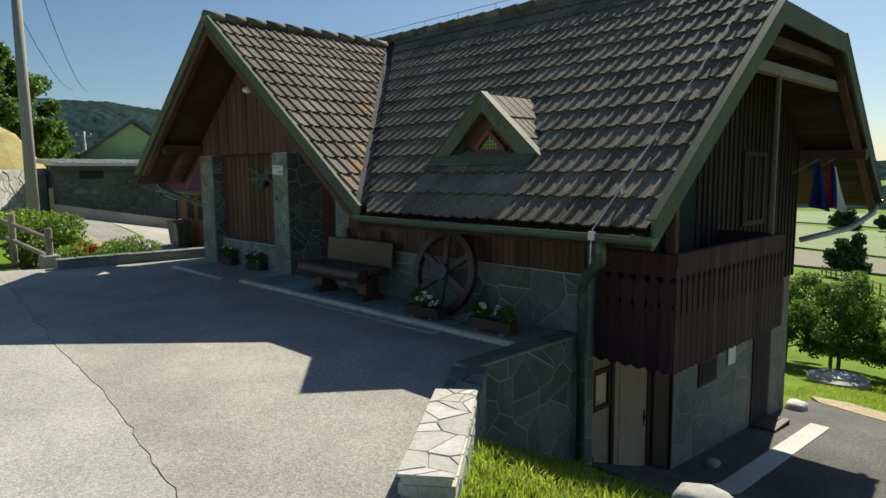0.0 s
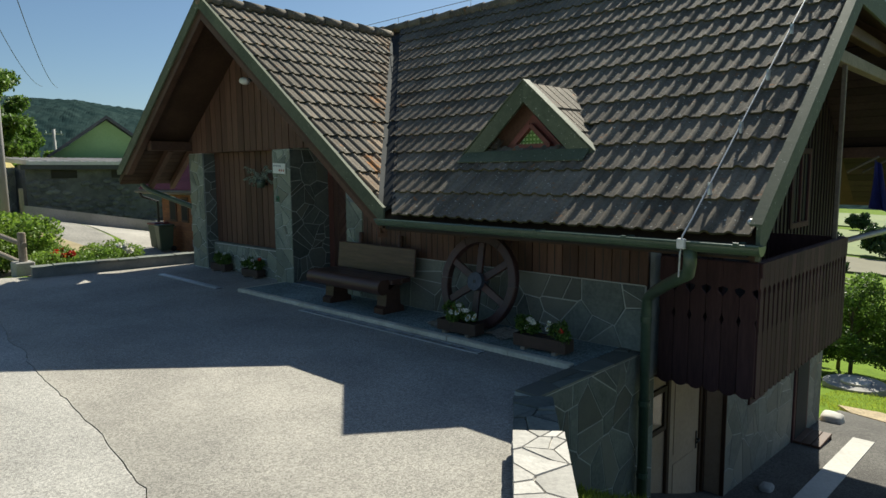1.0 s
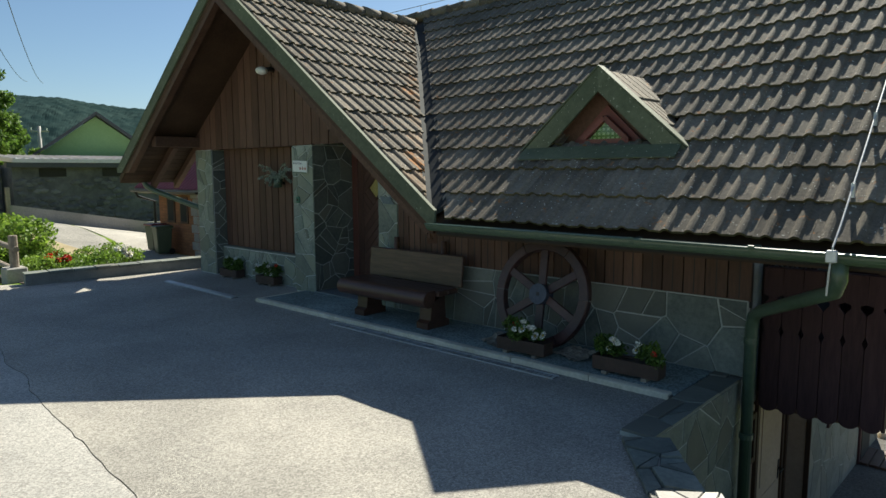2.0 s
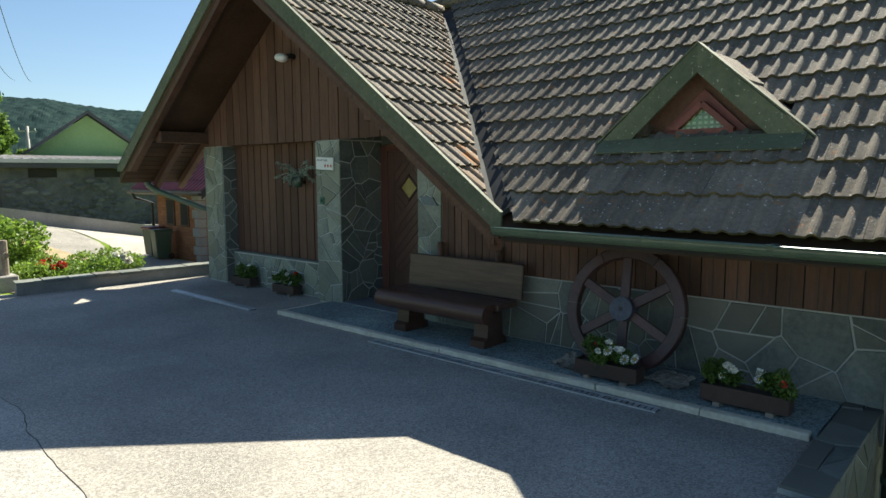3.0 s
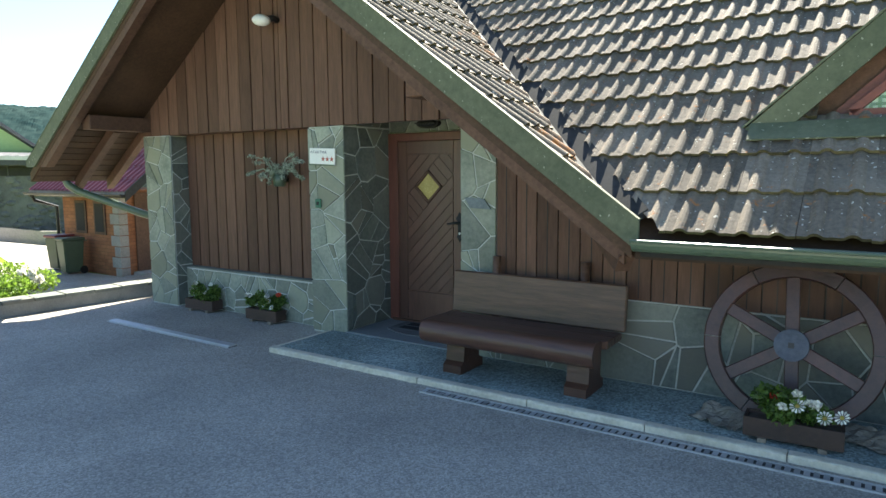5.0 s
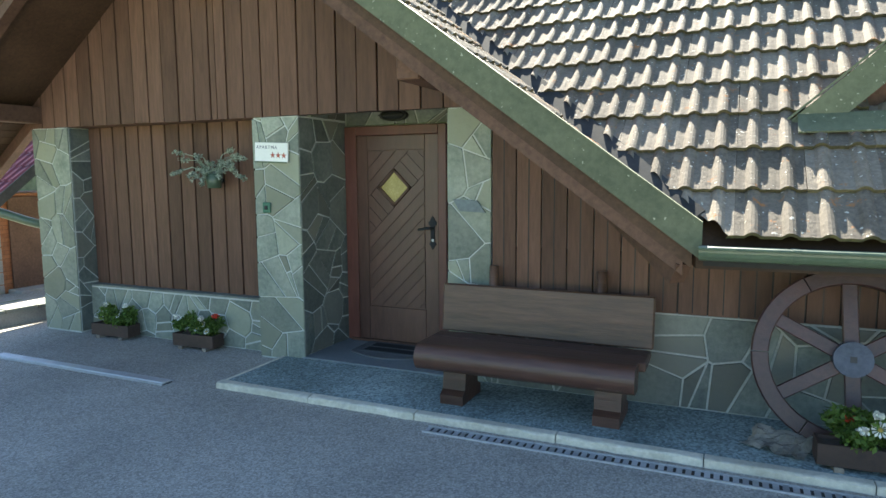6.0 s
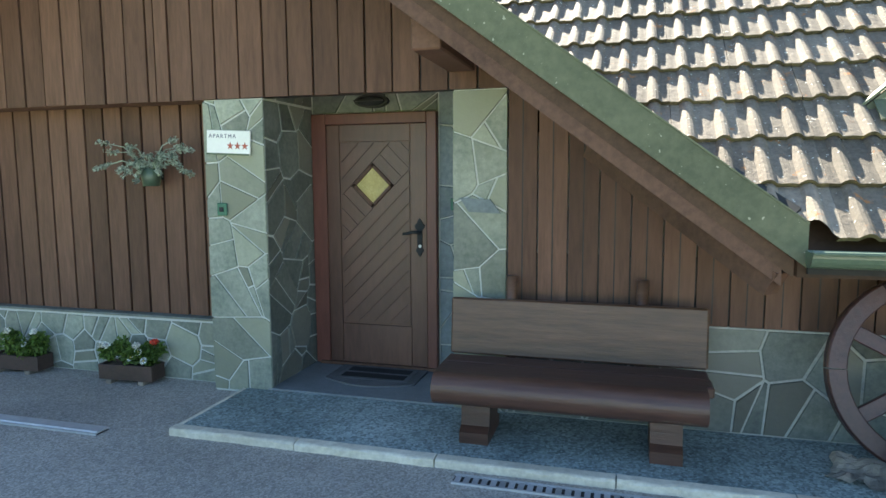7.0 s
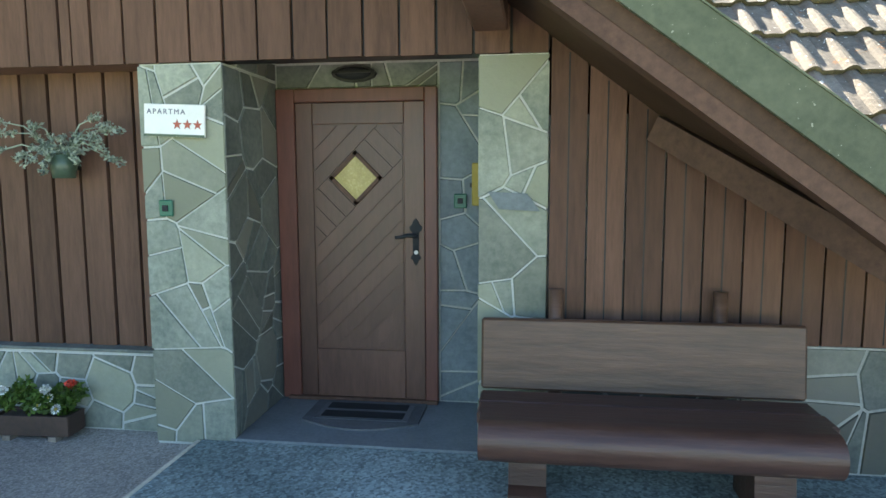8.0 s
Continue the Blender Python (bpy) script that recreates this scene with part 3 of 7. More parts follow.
RIDGE_Z = EAVE_Z + SLOPE * (RIDGE_Y - EAVE_Y)
PR_X, PR_Z, PR_SR, PR_SL, PR_FRONT = -0.42, 4.50, 0.742, 0.72, -0.95   # porch roof: ridge, slopes, verge
PE_R, PE_L = 3.88, -4.2


def main_roof_z(y):
    return EAVE_Z + SLOPE * (min(y, 2 * RIDGE_Y - y) - EAVE_Y)


def porch_roof_z(x):
    return PR_Z - (PR_SR * (x - PR_X) if x > PR_X else PR_SL * (PR_X - x))


# solid core behind the cladding, lower storey and gables
bm = BM()
box(bm, 2.3, WALL_X1 - 0.06, 0.06, 0.3, -0.3, 1.88)
structure("wall_front", bm, M_MORTARDARK, "front wall of the house behind boards and stone", "wall")
bm = BM()
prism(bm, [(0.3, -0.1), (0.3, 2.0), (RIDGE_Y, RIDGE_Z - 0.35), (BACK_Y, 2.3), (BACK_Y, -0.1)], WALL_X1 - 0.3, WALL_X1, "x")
structure("wall_east", bm, M_GABLESHADE, "brown boarded upper gable wall above the balcony", "wall")
structure("wall_back", box(BM(), WALL_X0, WALL_X1, BACK_Y - 0.3, BACK_Y, -2.7, 2.3), M_BEIGE, "rear wall of the house", "wall")
structure("wall_west", box(BM(), -3.1, -2.8, 0.4, BACK_Y - 0.3, -0.6, 2.6), M_BEIGE, "side wall of the house", "wall")
basement = structure("wall_basement", box(BM(), WALL_X1 - 0.3, WALL_X1, 2.1, BACK_Y - 0.3, -2.9, -0.1), M_MORTARMID, "basement wall faced with grey flagstones", "wall")
recess = structure("wall_recess", box(BM(), 6.30, 6.56, 0.30, 2.1, -2.9, -0.1), M_BEIGE, "beige plastered basement wall under the balcony", "wall")
structure("floor_upper", box(BM(), 2.3, WALL_X1, 0.3, BACK_Y - 0.3, -0.22, -0.1), M_SOFFITSHADE, "timber floor of the upper storey", "floor")

# ---- house: roofs ----
VERGE_SKEW = -0.03


def verge_x(y):
    return 8.06 + VERGE_SKEW * (y - EAVE_Y)


HIP_Y = 2.12   # where the clipped gable begins
HIP_Z = main_roof_z(HIP_Y)
HIP_BACK = 2 * RIDGE_Y - HIP_Y
WEST = -3.15
WEST_Y = EAVE_Y + (porch_roof_z(WEST) - EAVE_Z) / SLOPE
VAL_Y = RIDGE_Y - (RIDGE_Z - PR_Z) / SLOPE
HIP_X = verge_x(RIDGE_Y) - 1.6
T = 0.12


def slab(bm, pts, t):
    """A roof deck: the polygon given is its top, t its thickness straight down."""
    hi = [bm.verts.new(p) for p in pts]
    lo = [bm.verts.new((p[0], p[1], p[2] - t)) for p in pts]
    n = len(pts)
    bm.faces.new(hi)
    bm.faces.new(lo)
    for i in range(n):
        bm.faces.new((hi[i], hi[(i + 1) % n], lo[(i + 1) % n], lo[i]))


bm = BM()
D = 0.05
# west end carried 1.4 m further, unseen, to block a sun streak on the ground
slab(bm, [(PE_R, EAVE_Y + 0.02, EAVE_Z - D), (verge_x(EAVE_Y), EAVE_Y + 0.02, EAVE_Z - D), (verge_x(HIP_Y), HIP_Y, HIP_Z - D), (HIP_X, RIDGE_Y, RIDGE_Z - D), (WEST - 1.4, RIDGE_Y, RIDGE_Z - D), (WEST - 1.4, 1.0, main_roof_z(1.0) - D), (WEST, 1.0, main_roof_z(1.0) - D), (WEST, WEST_Y, main_roof_z(WEST_Y) - D), (PR_X, VAL_Y, PR_Z - D)], T)
slab(bm, [(WEST - 1.4, RIDGE_Y, RIDGE_Z - D), (HIP_X, RIDGE_Y, RIDGE_Z - D), (verge_x(HIP_BACK), HIP_BACK, HIP_Z - D), (verge_x(7.95), 7.95, EAVE_Z - D), (WEST - 1.4, 7.95, EAVE_Z - D)], T)
slab(bm, [(verge_x(HIP_Y), HIP_Y, HIP_Z - D), (verge_x(HIP_BACK), HIP_BACK, HIP_Z - D), (HIP_X, RIDGE_Y, RIDGE_Z - D)], T)
main_roof = structure("roof_main", bm, M_SOFFITSHADE, "steep tiled main roof with a clipped gable", "roof")
bm = BM()
slab(bm, [(PR_X, PR_FRONT, PR_Z - D), (PR_X, VAL_Y, PR_Z - D), (PE_R - 0.02, EAVE_Y, EAVE_Z - D), (PE_R - 0.02, PR_FRONT, porch_roof_z(PE_R) - D)], T)
slab(bm, [(PR_X, PR_FRONT, PR_Z - D), (PR_X, VAL_Y, PR_Z - D), (WEST, WEST_Y, porch_roof_z(WEST) - D), (WEST, 0.16, porch_roof_z(WEST) - D), (PE_L, 0.16, porch_roof_z(PE_L) - D), (PE_L, PR_FRONT, porch_roof_z(PE_L) - D)], T)
porch_roof = structure("roof_porch", bm, M_SOFFITSHADE, "tiled gable roof over the entrance front", "roof")


def tile_profile(w, ribs, seg=5):
    """Height of a tile across its width: broad low waves with a rounded crest."""
    out = []
    for i in range(ribs * seg + 1):
        k = i / seg
        f = k % 1.0
        crest = 0.036 * max(0.0, math.cos((f - 0.5) * 2 * math.pi)) ** 1.15 + 0.004 * math.cos(f * 2 * math.pi)
        groove = 0.008 * math.exp(-((f - 0.5) / 0.05) ** 2) + 0.005 * math.exp(-((f - 0.32) / 0.04) ** 2)
        out.append((w * i / (ribs * seg), crest - groove))
    return out


TILE_W, TILE_L, GAUGE = 0.37, 0.46, 0.405


def tile_mesh(profile, length, thick=0.022):
    bm = BM()
    rows = []
    for v, lift in ((0.0, 0.030), (length, 0.0)):
        rows.append([bm.verts.new((u, v, h + lift)) for u, h in profile])
    under = [bm.verts.new((u, 0.0, h + 0.030 - thick)) for u, h in profile]
    for k in range(len(profile) - 1):
        bm.faces.new((rows[0][k], rows[0][k + 1], rows[1][k + 1], rows[1][k]))
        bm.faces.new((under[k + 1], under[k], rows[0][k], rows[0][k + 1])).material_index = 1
    bm.faces.new((rows[0][0], rows[1][0], under[0]))
    bm.faces.new((rows[0][-1], under[-1], rows[1][-1]))
    me = mesh_of("tile", bm, M_TILE)
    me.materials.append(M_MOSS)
    return me


TILE = tile_mesh(tile_profile(TILE_W, 2, 11), TILE_L)


def lay_tiles(parent, origin, across, up, columns, rows, keep, near, label, cut=(), rest_mat=M_TILE):
    """Tiles in courses over a slope; keep(u, v) says where, near(u, v) picks those that are parts of their own, cut planes trim the rest."""
    normal = across.cross(up).normalized()
    rnd = random.Random(11)
    rest = BM()
    count = 0
    for j in range(rows):
        for i in columns:
            u, v = i * TILE_W, j * GAUGE
            state = keep(u, v)
            if state == 0:
                continue
            m = Matrix.Translation(origin + across * (u + rnd.uniform(-0.003, 0.003)) + up * (v + rnd.uniform(-0.006, 0.006))) @ Matrix((
                (across.x, up.x, normal.x, 0), (across.y, up.y, normal.y, 0), (across.z, up.z, normal.z, 0), (0, 0, 0, 1))) @ pose(0, 0, 0, rnd.uniform(-0.3, 0.3), 0, rnd.uniform(-0.3, 0.3))
            if state == 1 and near(u, v) and count < 300:
                piece("tile", TILE, parent, m)
                count += 1
            else:
                t = BM()
                t.from_mesh(TILE)
                t.transform(m)
                if state == 2:
                    for co, no in cut:
                        bmesh.ops.bisect_plane(t, geom=t.verts[:] + t.edges[:] + t.faces[:], plane_co=co, plane_no=no, clear_outer=True)
                tmp = bpy.data.meshes.new("tmp")
                t.to_mesh(tmp)
                t.free()
                rest.from_mesh(tmp)
                bpy.data.meshes.remove(tmp)
    me = bpy.data.meshes.new("tiles")
    rest.to_mesh(me)
    rest.free()
    me.materials.append(rest_mat)
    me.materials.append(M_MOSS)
    ob = new("tiles", me)
    ob.parent = parent
    tagged(ob, label, kind="stuff")


def dormer_zone(x, y):
    """The dormer's own footprint on the roof."""
    if y < 0.03 - 0.06 or y > 0.95:
        return False
    half = 0.86 * (1 - max(0.0, (y - 0.0)) / 1.12)
    return abs(x - 5.265) < half - 0.20


up_m = Vector((0, 1, SLOPE)).normalized()
valley_a = Vector((PE_R, EAVE_Y, 0))
valley_dir = Vector((PR_X - PE_R, VAL_Y - EAVE_Y, 0))


def keep_main(u, v):
    x, y = u - 3.33, EAVE_Y + v * up_m.y
    if y > RIDGE_Y - 0.02 or x > 8.0 + VERGE_SKEW * (y - EAVE_Y):
        return 0
    worst = 0
    for du in (0, TILE_W):
        for dv in (0, TILE_L):
            px, py = x + du, y + dv * up_m.y
            side = (px - valley_a.x) * valley_dir.y - (py - valley_a.y) * valley_dir.x
            lost = (side < 0 and py < VAL_Y and px > -5) or (py < VAL_Y and px < PR_X) or px > verge_x(py) - 0.02 or py > RIDGE_Y
            hx = HIP_X + (verge_x(HIP_Y) - HIP_X) * (RIDGE_Y - py) / (RIDGE_Y - HIP_Y)
            lost = lost or (py > HIP_Y and px > hx)
            worst += lost
    if worst == 4:
        return 0
    if dormer_zone(x + TILE_W / 2, y + 0.2):
        return 0
    return 2 if worst else 1


# the tiles stop short of the valley line on both sides
val_no = Vector((-valley_dir.y, valley_dir.x, 0)).normalized() * (1 if -valley_dir.y < 0 else -1)
hip_no = Vector((RIDGE_Y - HIP_Y, verge_x(HIP_Y) - HIP_X, 0)).normalized()
cuts = [(valley_a - val_no * 0.10, val_no), (Vector((0, RIDGE_Y, 0)), Vector((0, 1, 0))),
        (Vector((verge_x(EAVE_Y) - 0.03, EAVE_Y, 0)), Vector((1, -VERGE_SKEW, 0)))]
lay_tiles(main_roof, Vector((-3.33, EAVE_Y, EAVE_Z)), Vector((1, 0, 0)), up_m, range(0, 31), 15, keep_main,
          lambda u, v: u > 6.8 and v < 3.6, "rows of weathered brown concrete roof tiles", cuts)

up_p = Vector((-1, 0, PR_SR)).normalized()


def keep_porch(u, v):
    y, x = PR_FRONT + 0.06 + u, PE_R + v * up_p.x
    if x < PR_X + 0.02:
        return 0
    lost = 0
    for du in (0, TILE_W):
        for dv in (0, TILE_L):
            px, py = x + dv * up_p.x, y + du
            side = (px - valley_a.x) * valley_dir.y - (py - valley_a.y) * valley_dir.x
            lost += side > 0 or px < PR_X
    return 0 if lost == 4 else (2 if lost else 1)


lay_tiles(porch_roof, Vector((PE_R, PR_FRONT + 0.06, porch_roof_z(PE_R))), Vector((0, 1, 0)), up_p, range(0, 12), 14, keep_porch,
          lambda u, v: True, "trimmed roof tiles along the valley", [(valley_a + val_no * 0.07, -val_no), (Vector((PR_X, 0, 0)), Vector((-1, 0, 0)))], M_TILERUST)


# ---- house front: boards, pillars, recess ----
def under_porch(x):
    return porch_roof_z(x) - D - T


def front(y):
    return lambda u, v, o: (u, y - o, v)


def east(x):
    return lambda u, v, o: (x + o, u, v)


def top(z):
    return lambda u, v, o: (u, v, z + o)


def board_run(parent, x0, x1, pitch, gap, bottom, ceiling, y, thick, mat, seed=1, breaks=(), stagger=0.0):
    """Upright boards with open joints, each cut to the line of the roof above it."""
    rnd = random.Random(seed)
    n = max(1, round((x1 - x0) / pitch))
    stops = [x0 + (x1 - x0) * i / n for i in range(n + 1)] + list(breaks)
    stops.sort()
    for k, (a, b) in enumerate(zip(stops, stops[1:])):
        if b - a < 0.02:
            continue
        a2, b2 = a + gap / 2, b - gap / 2
        z0 = bottom + rnd.uniform(-0.004, 0.004)
        o = rnd.uniform(-0.002, 0.002) + stagger * (k % 2)
        pts = [(a2, z0), (b2, z0), (b2, ceiling(b2)), (a2, ceiling(a2))]
        if min(ceiling(a2), ceiling(b2)) <= z0 + 0.02:
            continue
        part("board", prism(BM(), pts, y - thick + o, y), mat, parent)


bm = BM()
prism(bm, [(-3.1, 2.215), (2.31, 2.215), (2.31, under_porch(2.31)), (PR_X, under_porch(PR_X)), (-3.1, under_porch(-3.1))], 0.02, 0.2)
gable = structure("wall_gable", bm, M_BLACK, "brown boarded gable over the entrance front", "wall")
board_run(gable, -3.1, 2.31, 0.20, 0.016, 2.20, lambda x: under_porch(x) - 0.002, 0.018, 0.03, M_BOARD, 2, breaks=(PR_X,), stagger=0.005)

side = structure("wall_side", box(BM(), 2.31, 6.74, 0.034, 0.058, 0.6, 1.1), M_BLACK, "brown boarded front wall under the low eaves", "wall")
board_run(side, 2.315, 6.74, 0.2, 0.012, 0.66, lambda x: max(under_porch(x) - 0.01, 1.845), 0.033, 0.022, M_BOARD, 5)
grooves = BM()
for i in range(22):
    xg = 2.315 + 4.425 * (i + 0.5) / 22
    zt = max(under_porch(xg) - 0.03, 1.82)
    box(grooves, xg - 0.004, xg + 0.004, 0.0085, 0.0105, 0.68, zt)
part("board_groove", grooves, M_BLACK, side)
plinth = structure("wall_plinth", box(BM(), 2.31, 6.72, 0.0, 0.06, -0.3, 0.665), M_MORTARMID, "plinth of flat grey-green slate stones with pale joints", "wall")
clad(plinth, (2.32, 6.72, -0.02, 0.66), 0.33, 34, M_STONEDARK, front(0.0), 0.010, 0.015)

niche = structure("wall_niche", box(BM(), -2.6, -0.03, 0.28, 0.42, -0.2, 2.2), M_BLACK, "boarded panel between the stone pillars", "wall")
board_run(niche, -2.52, -0.03, 0.185, 0.022, 0.47, lambda x: 2.2, 0.275, 0.03, M_BOARD, 8)
low = structure("wall_niche_plinth", box(BM(), -2.55, -0.03, 0.17, 0.275, -0.2, 0.455), M_MORTAR, "low slate plinth under the boarded panel", "wall")
clad(low, (-2.54, -0.04, -0.06, 0.44), 0.20, 33, M_STONE, front(0.17), 0.010, 0.016)
part("ledge", box(BM(), -2.54, -0.04, 0.15, 0.275, 0.455, 0.475, 0.004), M_STONEDARK, low)


def pillar(x0, x1, depth, seed, label):
    p = thing("stone_pillar", label, "pillar", "stone pillars of the entrance front")
    part("core", box(BM(), x0 + 0.012, x1 - 0.012, 0.012, depth, -0.15, 2.198), M_MORTAR, p)
    clad(p, (x0, x1, -0.05, 2.195), 0.235, seed, M_STONE, front(0.012), 0.010, 0.011, 1.15)
    return p


p1 = pillar(-3.10, -2.52, 0.4, 41, "square pillar faced with pale grey-green slate beside the drive")
# pillar sides take the darker copy, so their shade is in the colour
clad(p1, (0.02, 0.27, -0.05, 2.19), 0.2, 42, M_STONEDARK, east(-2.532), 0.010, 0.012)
p2 = pillar(-0.03, 0.49, 0.8, 43, "square slate-faced pillar carrying the small white sign")
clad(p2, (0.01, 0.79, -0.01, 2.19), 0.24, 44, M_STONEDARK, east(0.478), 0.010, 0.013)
for x0, x1 in ((0.30, 0.478), (1.945, 2.10)):
    part("upper_core", box(BM(), x0, x1, 0.205, 0.80, 2.2, 2.32), M_MORTAR, p2)
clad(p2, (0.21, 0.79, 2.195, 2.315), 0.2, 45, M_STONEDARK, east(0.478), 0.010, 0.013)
p3 = pillar(1.93, 2.315, 0.8, 47, "slate-faced pillar beside the front door and the bench")

part("slate_inset", prism(BM(), [(1.99, 1.47), (2.20, 1.46), (2.27, 1.365), (2.05, 1.375)], -0.018, 0.0), M_SLATEBLUE, p3, "dark blue-grey slate inset")
entry = structure("wall_entrance", box(BM(), 0.45, 1.97, 0.81, 0.95, -0.1, 2.32), M_MORTARMID, "slate-faced wall round the front door", "wall")
clad(entry, (1.605, 1.93, -0.0, 2.31), 0.26, 51, M_SLATEBLUE, front(0.81), 0.010, 0.013)
clad(entry, (0.48, 1.60, 2.145, 2.31), 0.2, 52, M_STONEDARK, front(0.81), 0.010, 0.012)
structure("ceiling_recess", box(BM(), 0.45, 1.97, 0.205, 0.95, 2.322, 2.38), M_BEAM, "brown boarded ceiling of the entrance recess", "ceiling")
structure("ceiling_niche", box(BM(), -2.53, -0.03, 0.025, 0.42, 2.2, 2.26), M_BEAM, "brown boarded soffit over the niche", "ceiling")


# ---- front door ----
def front_door():
    d = tagged(new("door_1"), "closed brown wooden front door with diagonal slats and diamond pane", "door", kind="structure")
    y = 0.745
    bm = BM()
    box(bm, 0.495, 0.625, y, 0.81, 0.0, 2.14, 0.006)
    box(bm, 1.515, 1.60, y, 0.81, 0.0, 2.14, 0.006)
    box(bm, 0.625, 1.515, y, 0.81, 2.05, 2.14, 0.006)
    part("door_frame", bm, M_DOORFRAME, d, "reddish brown door frame")
    leaf = part("door_leaf", box(BM(), 0.628, 1.512, y + 0.028, y + 0.065, 0.02, 2.047), M_DOOR, d)
    f = y + 0.028
    bm = BM()
    for a in ((0.628, 0.745, 0.02, 2.047), (1.375, 1.512, 0.02, 2.047), (0.747, 1.373, 1.905, 2.047), (0.747, 1.373, 0.02, 0.36)):
        box(bm, a[0], a[1], f - 0.014, f, a[2], a[3], 0.004)
    part("rails", bm, M_DOOR, leaf)
    rect = [(0.757, 0.375), (1.363, 0.375), (1.363, 1.893), (0.757, 1.893)]
    cx, cz, band, w = 1.04, 1.545, 0.135, 0.098
    r2 = math.sqrt(0.5)
    k0 = (cz - cx) * r2

    def strip(region, nx, nz, lo, hi):
        q = clip_poly(clip_poly(region, nx, nz, hi - 0.005), -nx, -nz, -(lo + 0.005))
        if len(q) >= 3 and abs(sum(q[i][0] * q[(i + 1) % len(q)][1] - q[(i + 1) % len(q)][0] * q[i][1] for i in range(len(q)))) > 0.0012:
            part("slat", prism(BM(), q, f - 0.010, f), M_DOOR, leaf)
    for i in range(14):
        strip(rect, -r2, r2, k0 + band + i * w, k0 + band + (i + 1) * w)
        strip(rect, -r2, r2, k0 - band - (i + 1) * w, k0 - band - i * w)
    mid = clip_poly(clip_poly(rect, -r2, r2, k0 + band), r2, -r2, -(k0 - band))
    c0 = (cx + cz) * r2
    for i in range(6):
        strip(mid, r2, r2, c0 + 0.135 + i * w, c0 + 0.135 + (i + 1) * w)
        strip(mid, r2, r2, c0 - 0.135 - (i + 1) * w, c0 - 0.135 - i * w)
    bm = BM()
    for a in range(4):
        ang = a * math.pi / 2
        m = Matrix.Translation((cx, 0, cz)) @ Matrix.Rotation(ang + math.pi / 4, 4, "Y")
        box(bm, -0.13, 0.13, f - 0.018, f, 0.105, 0.13, 0, m)
    part("pane_frame", bm, M_BEAM, leaf)
    s = 0.15
    part("pane", prism(BM(), [(cx - s, cz), (cx, cz - s), (cx + s, cz), (cx, cz + s)], f - 0.006, f), M_BRASSGLASS, leaf, "yellow textured diamond pane")
    bm = BM()
    plate = [(0.012, -0.15), (0.020, -0.128), (0.036, -0.118), (0.030, -0.098), (0.020, -0.09), (0.022, 0.06), (0.040, 0.075), (0.044, 0.095), (0.026, 0.112), (0.016, 0.135)]
    prism(bm, [(1.452 + u, 1.12 + v) for u, v in plate] + [(1.452, 1.275)] + [(1.452 - u, 1.12 + v) for u, v in reversed(plate)] + [(1.452, 0.955)], f - 0.024, f - 0.012)
    part("lock_plate", bm, M_LEAD, leaf, "dark wrought iron lock plate with curled ends")
    bm = BM()
    tube(bm, [(1.455, f - 0.015, 1.16), (1.455, f - 0.065, 1.16)], 0.012)
    tube(bm, [(1.462, f - 0.062, 1.16), (1.40, f - 0.066, 1.162), (1.36, f - 0.064, 1.15), (1.32, f - 0.062, 1.146)], 0.015, 8, 0.010)
    part("door_handle", bm, M_LEAD, leaf, "black wrought iron lever handle", smooth=True)
    bm = BM()
    tube(bm, [(1.455, f - 0.014, 1.045), (1.455, f - 0.028, 1.045)], 0.014, 12)
    part("lock", bm, M_STEEL, leaf)
    part("threshold", box(BM(), 0.54, 1.60, 0.72, 0.80, -0.004, 0.022, 0.004), M_BEAM, d)


front_door()


def door_mat():
    t = thing("door_mat", "dark rubber door mat with a rounded front edge", "mat", at=(1.15, 0.46, -0.005))
    pts = [(-0.38, 0.25), (-0.38, -0.12)] + [(-0.38 + 0.76 * i / 10, -0.12 - 0.13 * math.sin(math.pi * i / 10)) for i in range(1, 10)] + [(0.38, -0.12), (0.38, 0.25)]
    bm = BM()
    prism(bm, pts, 0.0, 0.012, "z")
    part("border", bm, M_MAT, t)
    part("tread", box(BM(), -0.31, 0.31, -0.10, 0.20, 0.012, 0.016, 0.003), M_MAT, t)
    for i in range(2):
        part("band", box(BM(), -0.27, 0.27, -0.07 + i * 0.15, 0.04 + i * 0.15, 0.0162, 0.020, 0.002), M_LEAD, t, "coarse dark bristle band")


door_mat()


def bulkhead():
    t = thing("wall_lamp", "dark oval bulkhead lamp over the front door", "lamp", at=(1.04, 0.80, 2.235))
    bm = BM()
    prism(bm, [(0.15 * math.cos(a) , 0.055 * math.sin(a)) for a in [i * math.pi / 8 for i in range(16)]], -0.05, 0.0)
    part("housing", bm, M_BLACK, t)
    bm = BM()
    bmesh.ops.create_uvsphere(bm, u_segments=14, v_segments=8, radius=1.0, matrix=Matrix.Translation((0, -0.05, 0)) @ Matrix.Diagonal((0.125, 0.05, 0.042, 1)))
    part("glass_cover", bm, M_LEAD, t, smooth=True)
    part("cage", box(BM(), -0.13, 0.13, -0.107, -0.096, -0.006, 0.006), M_BLACK, t)


bulkhead()


def switch_plate(x, y, z, label):
    t = thing("bell_button", label, "switch", at=(x, y, z))
    part("plate", box(BM(), -0.043, 0.043, -0.018, 0.0, -0.048, 0.048, 0.006), M_BELL, t)
    part("button", box(BM(), -0.018, 0.018, -0.026, -0.018, -0.018, 0.018, 0.003), M_LEAD, t)


switch_plate(0.12, -0.004, 1.375, "green plastic bell push on the slate pillar")
switch_plate(1.75, 0.796, 1.39, "dark switch plate beside the front door")
bx = thing("meter_box", "yellow-green painted box on the recess wall", "box", at=(1.80, 0.80, 1.48))
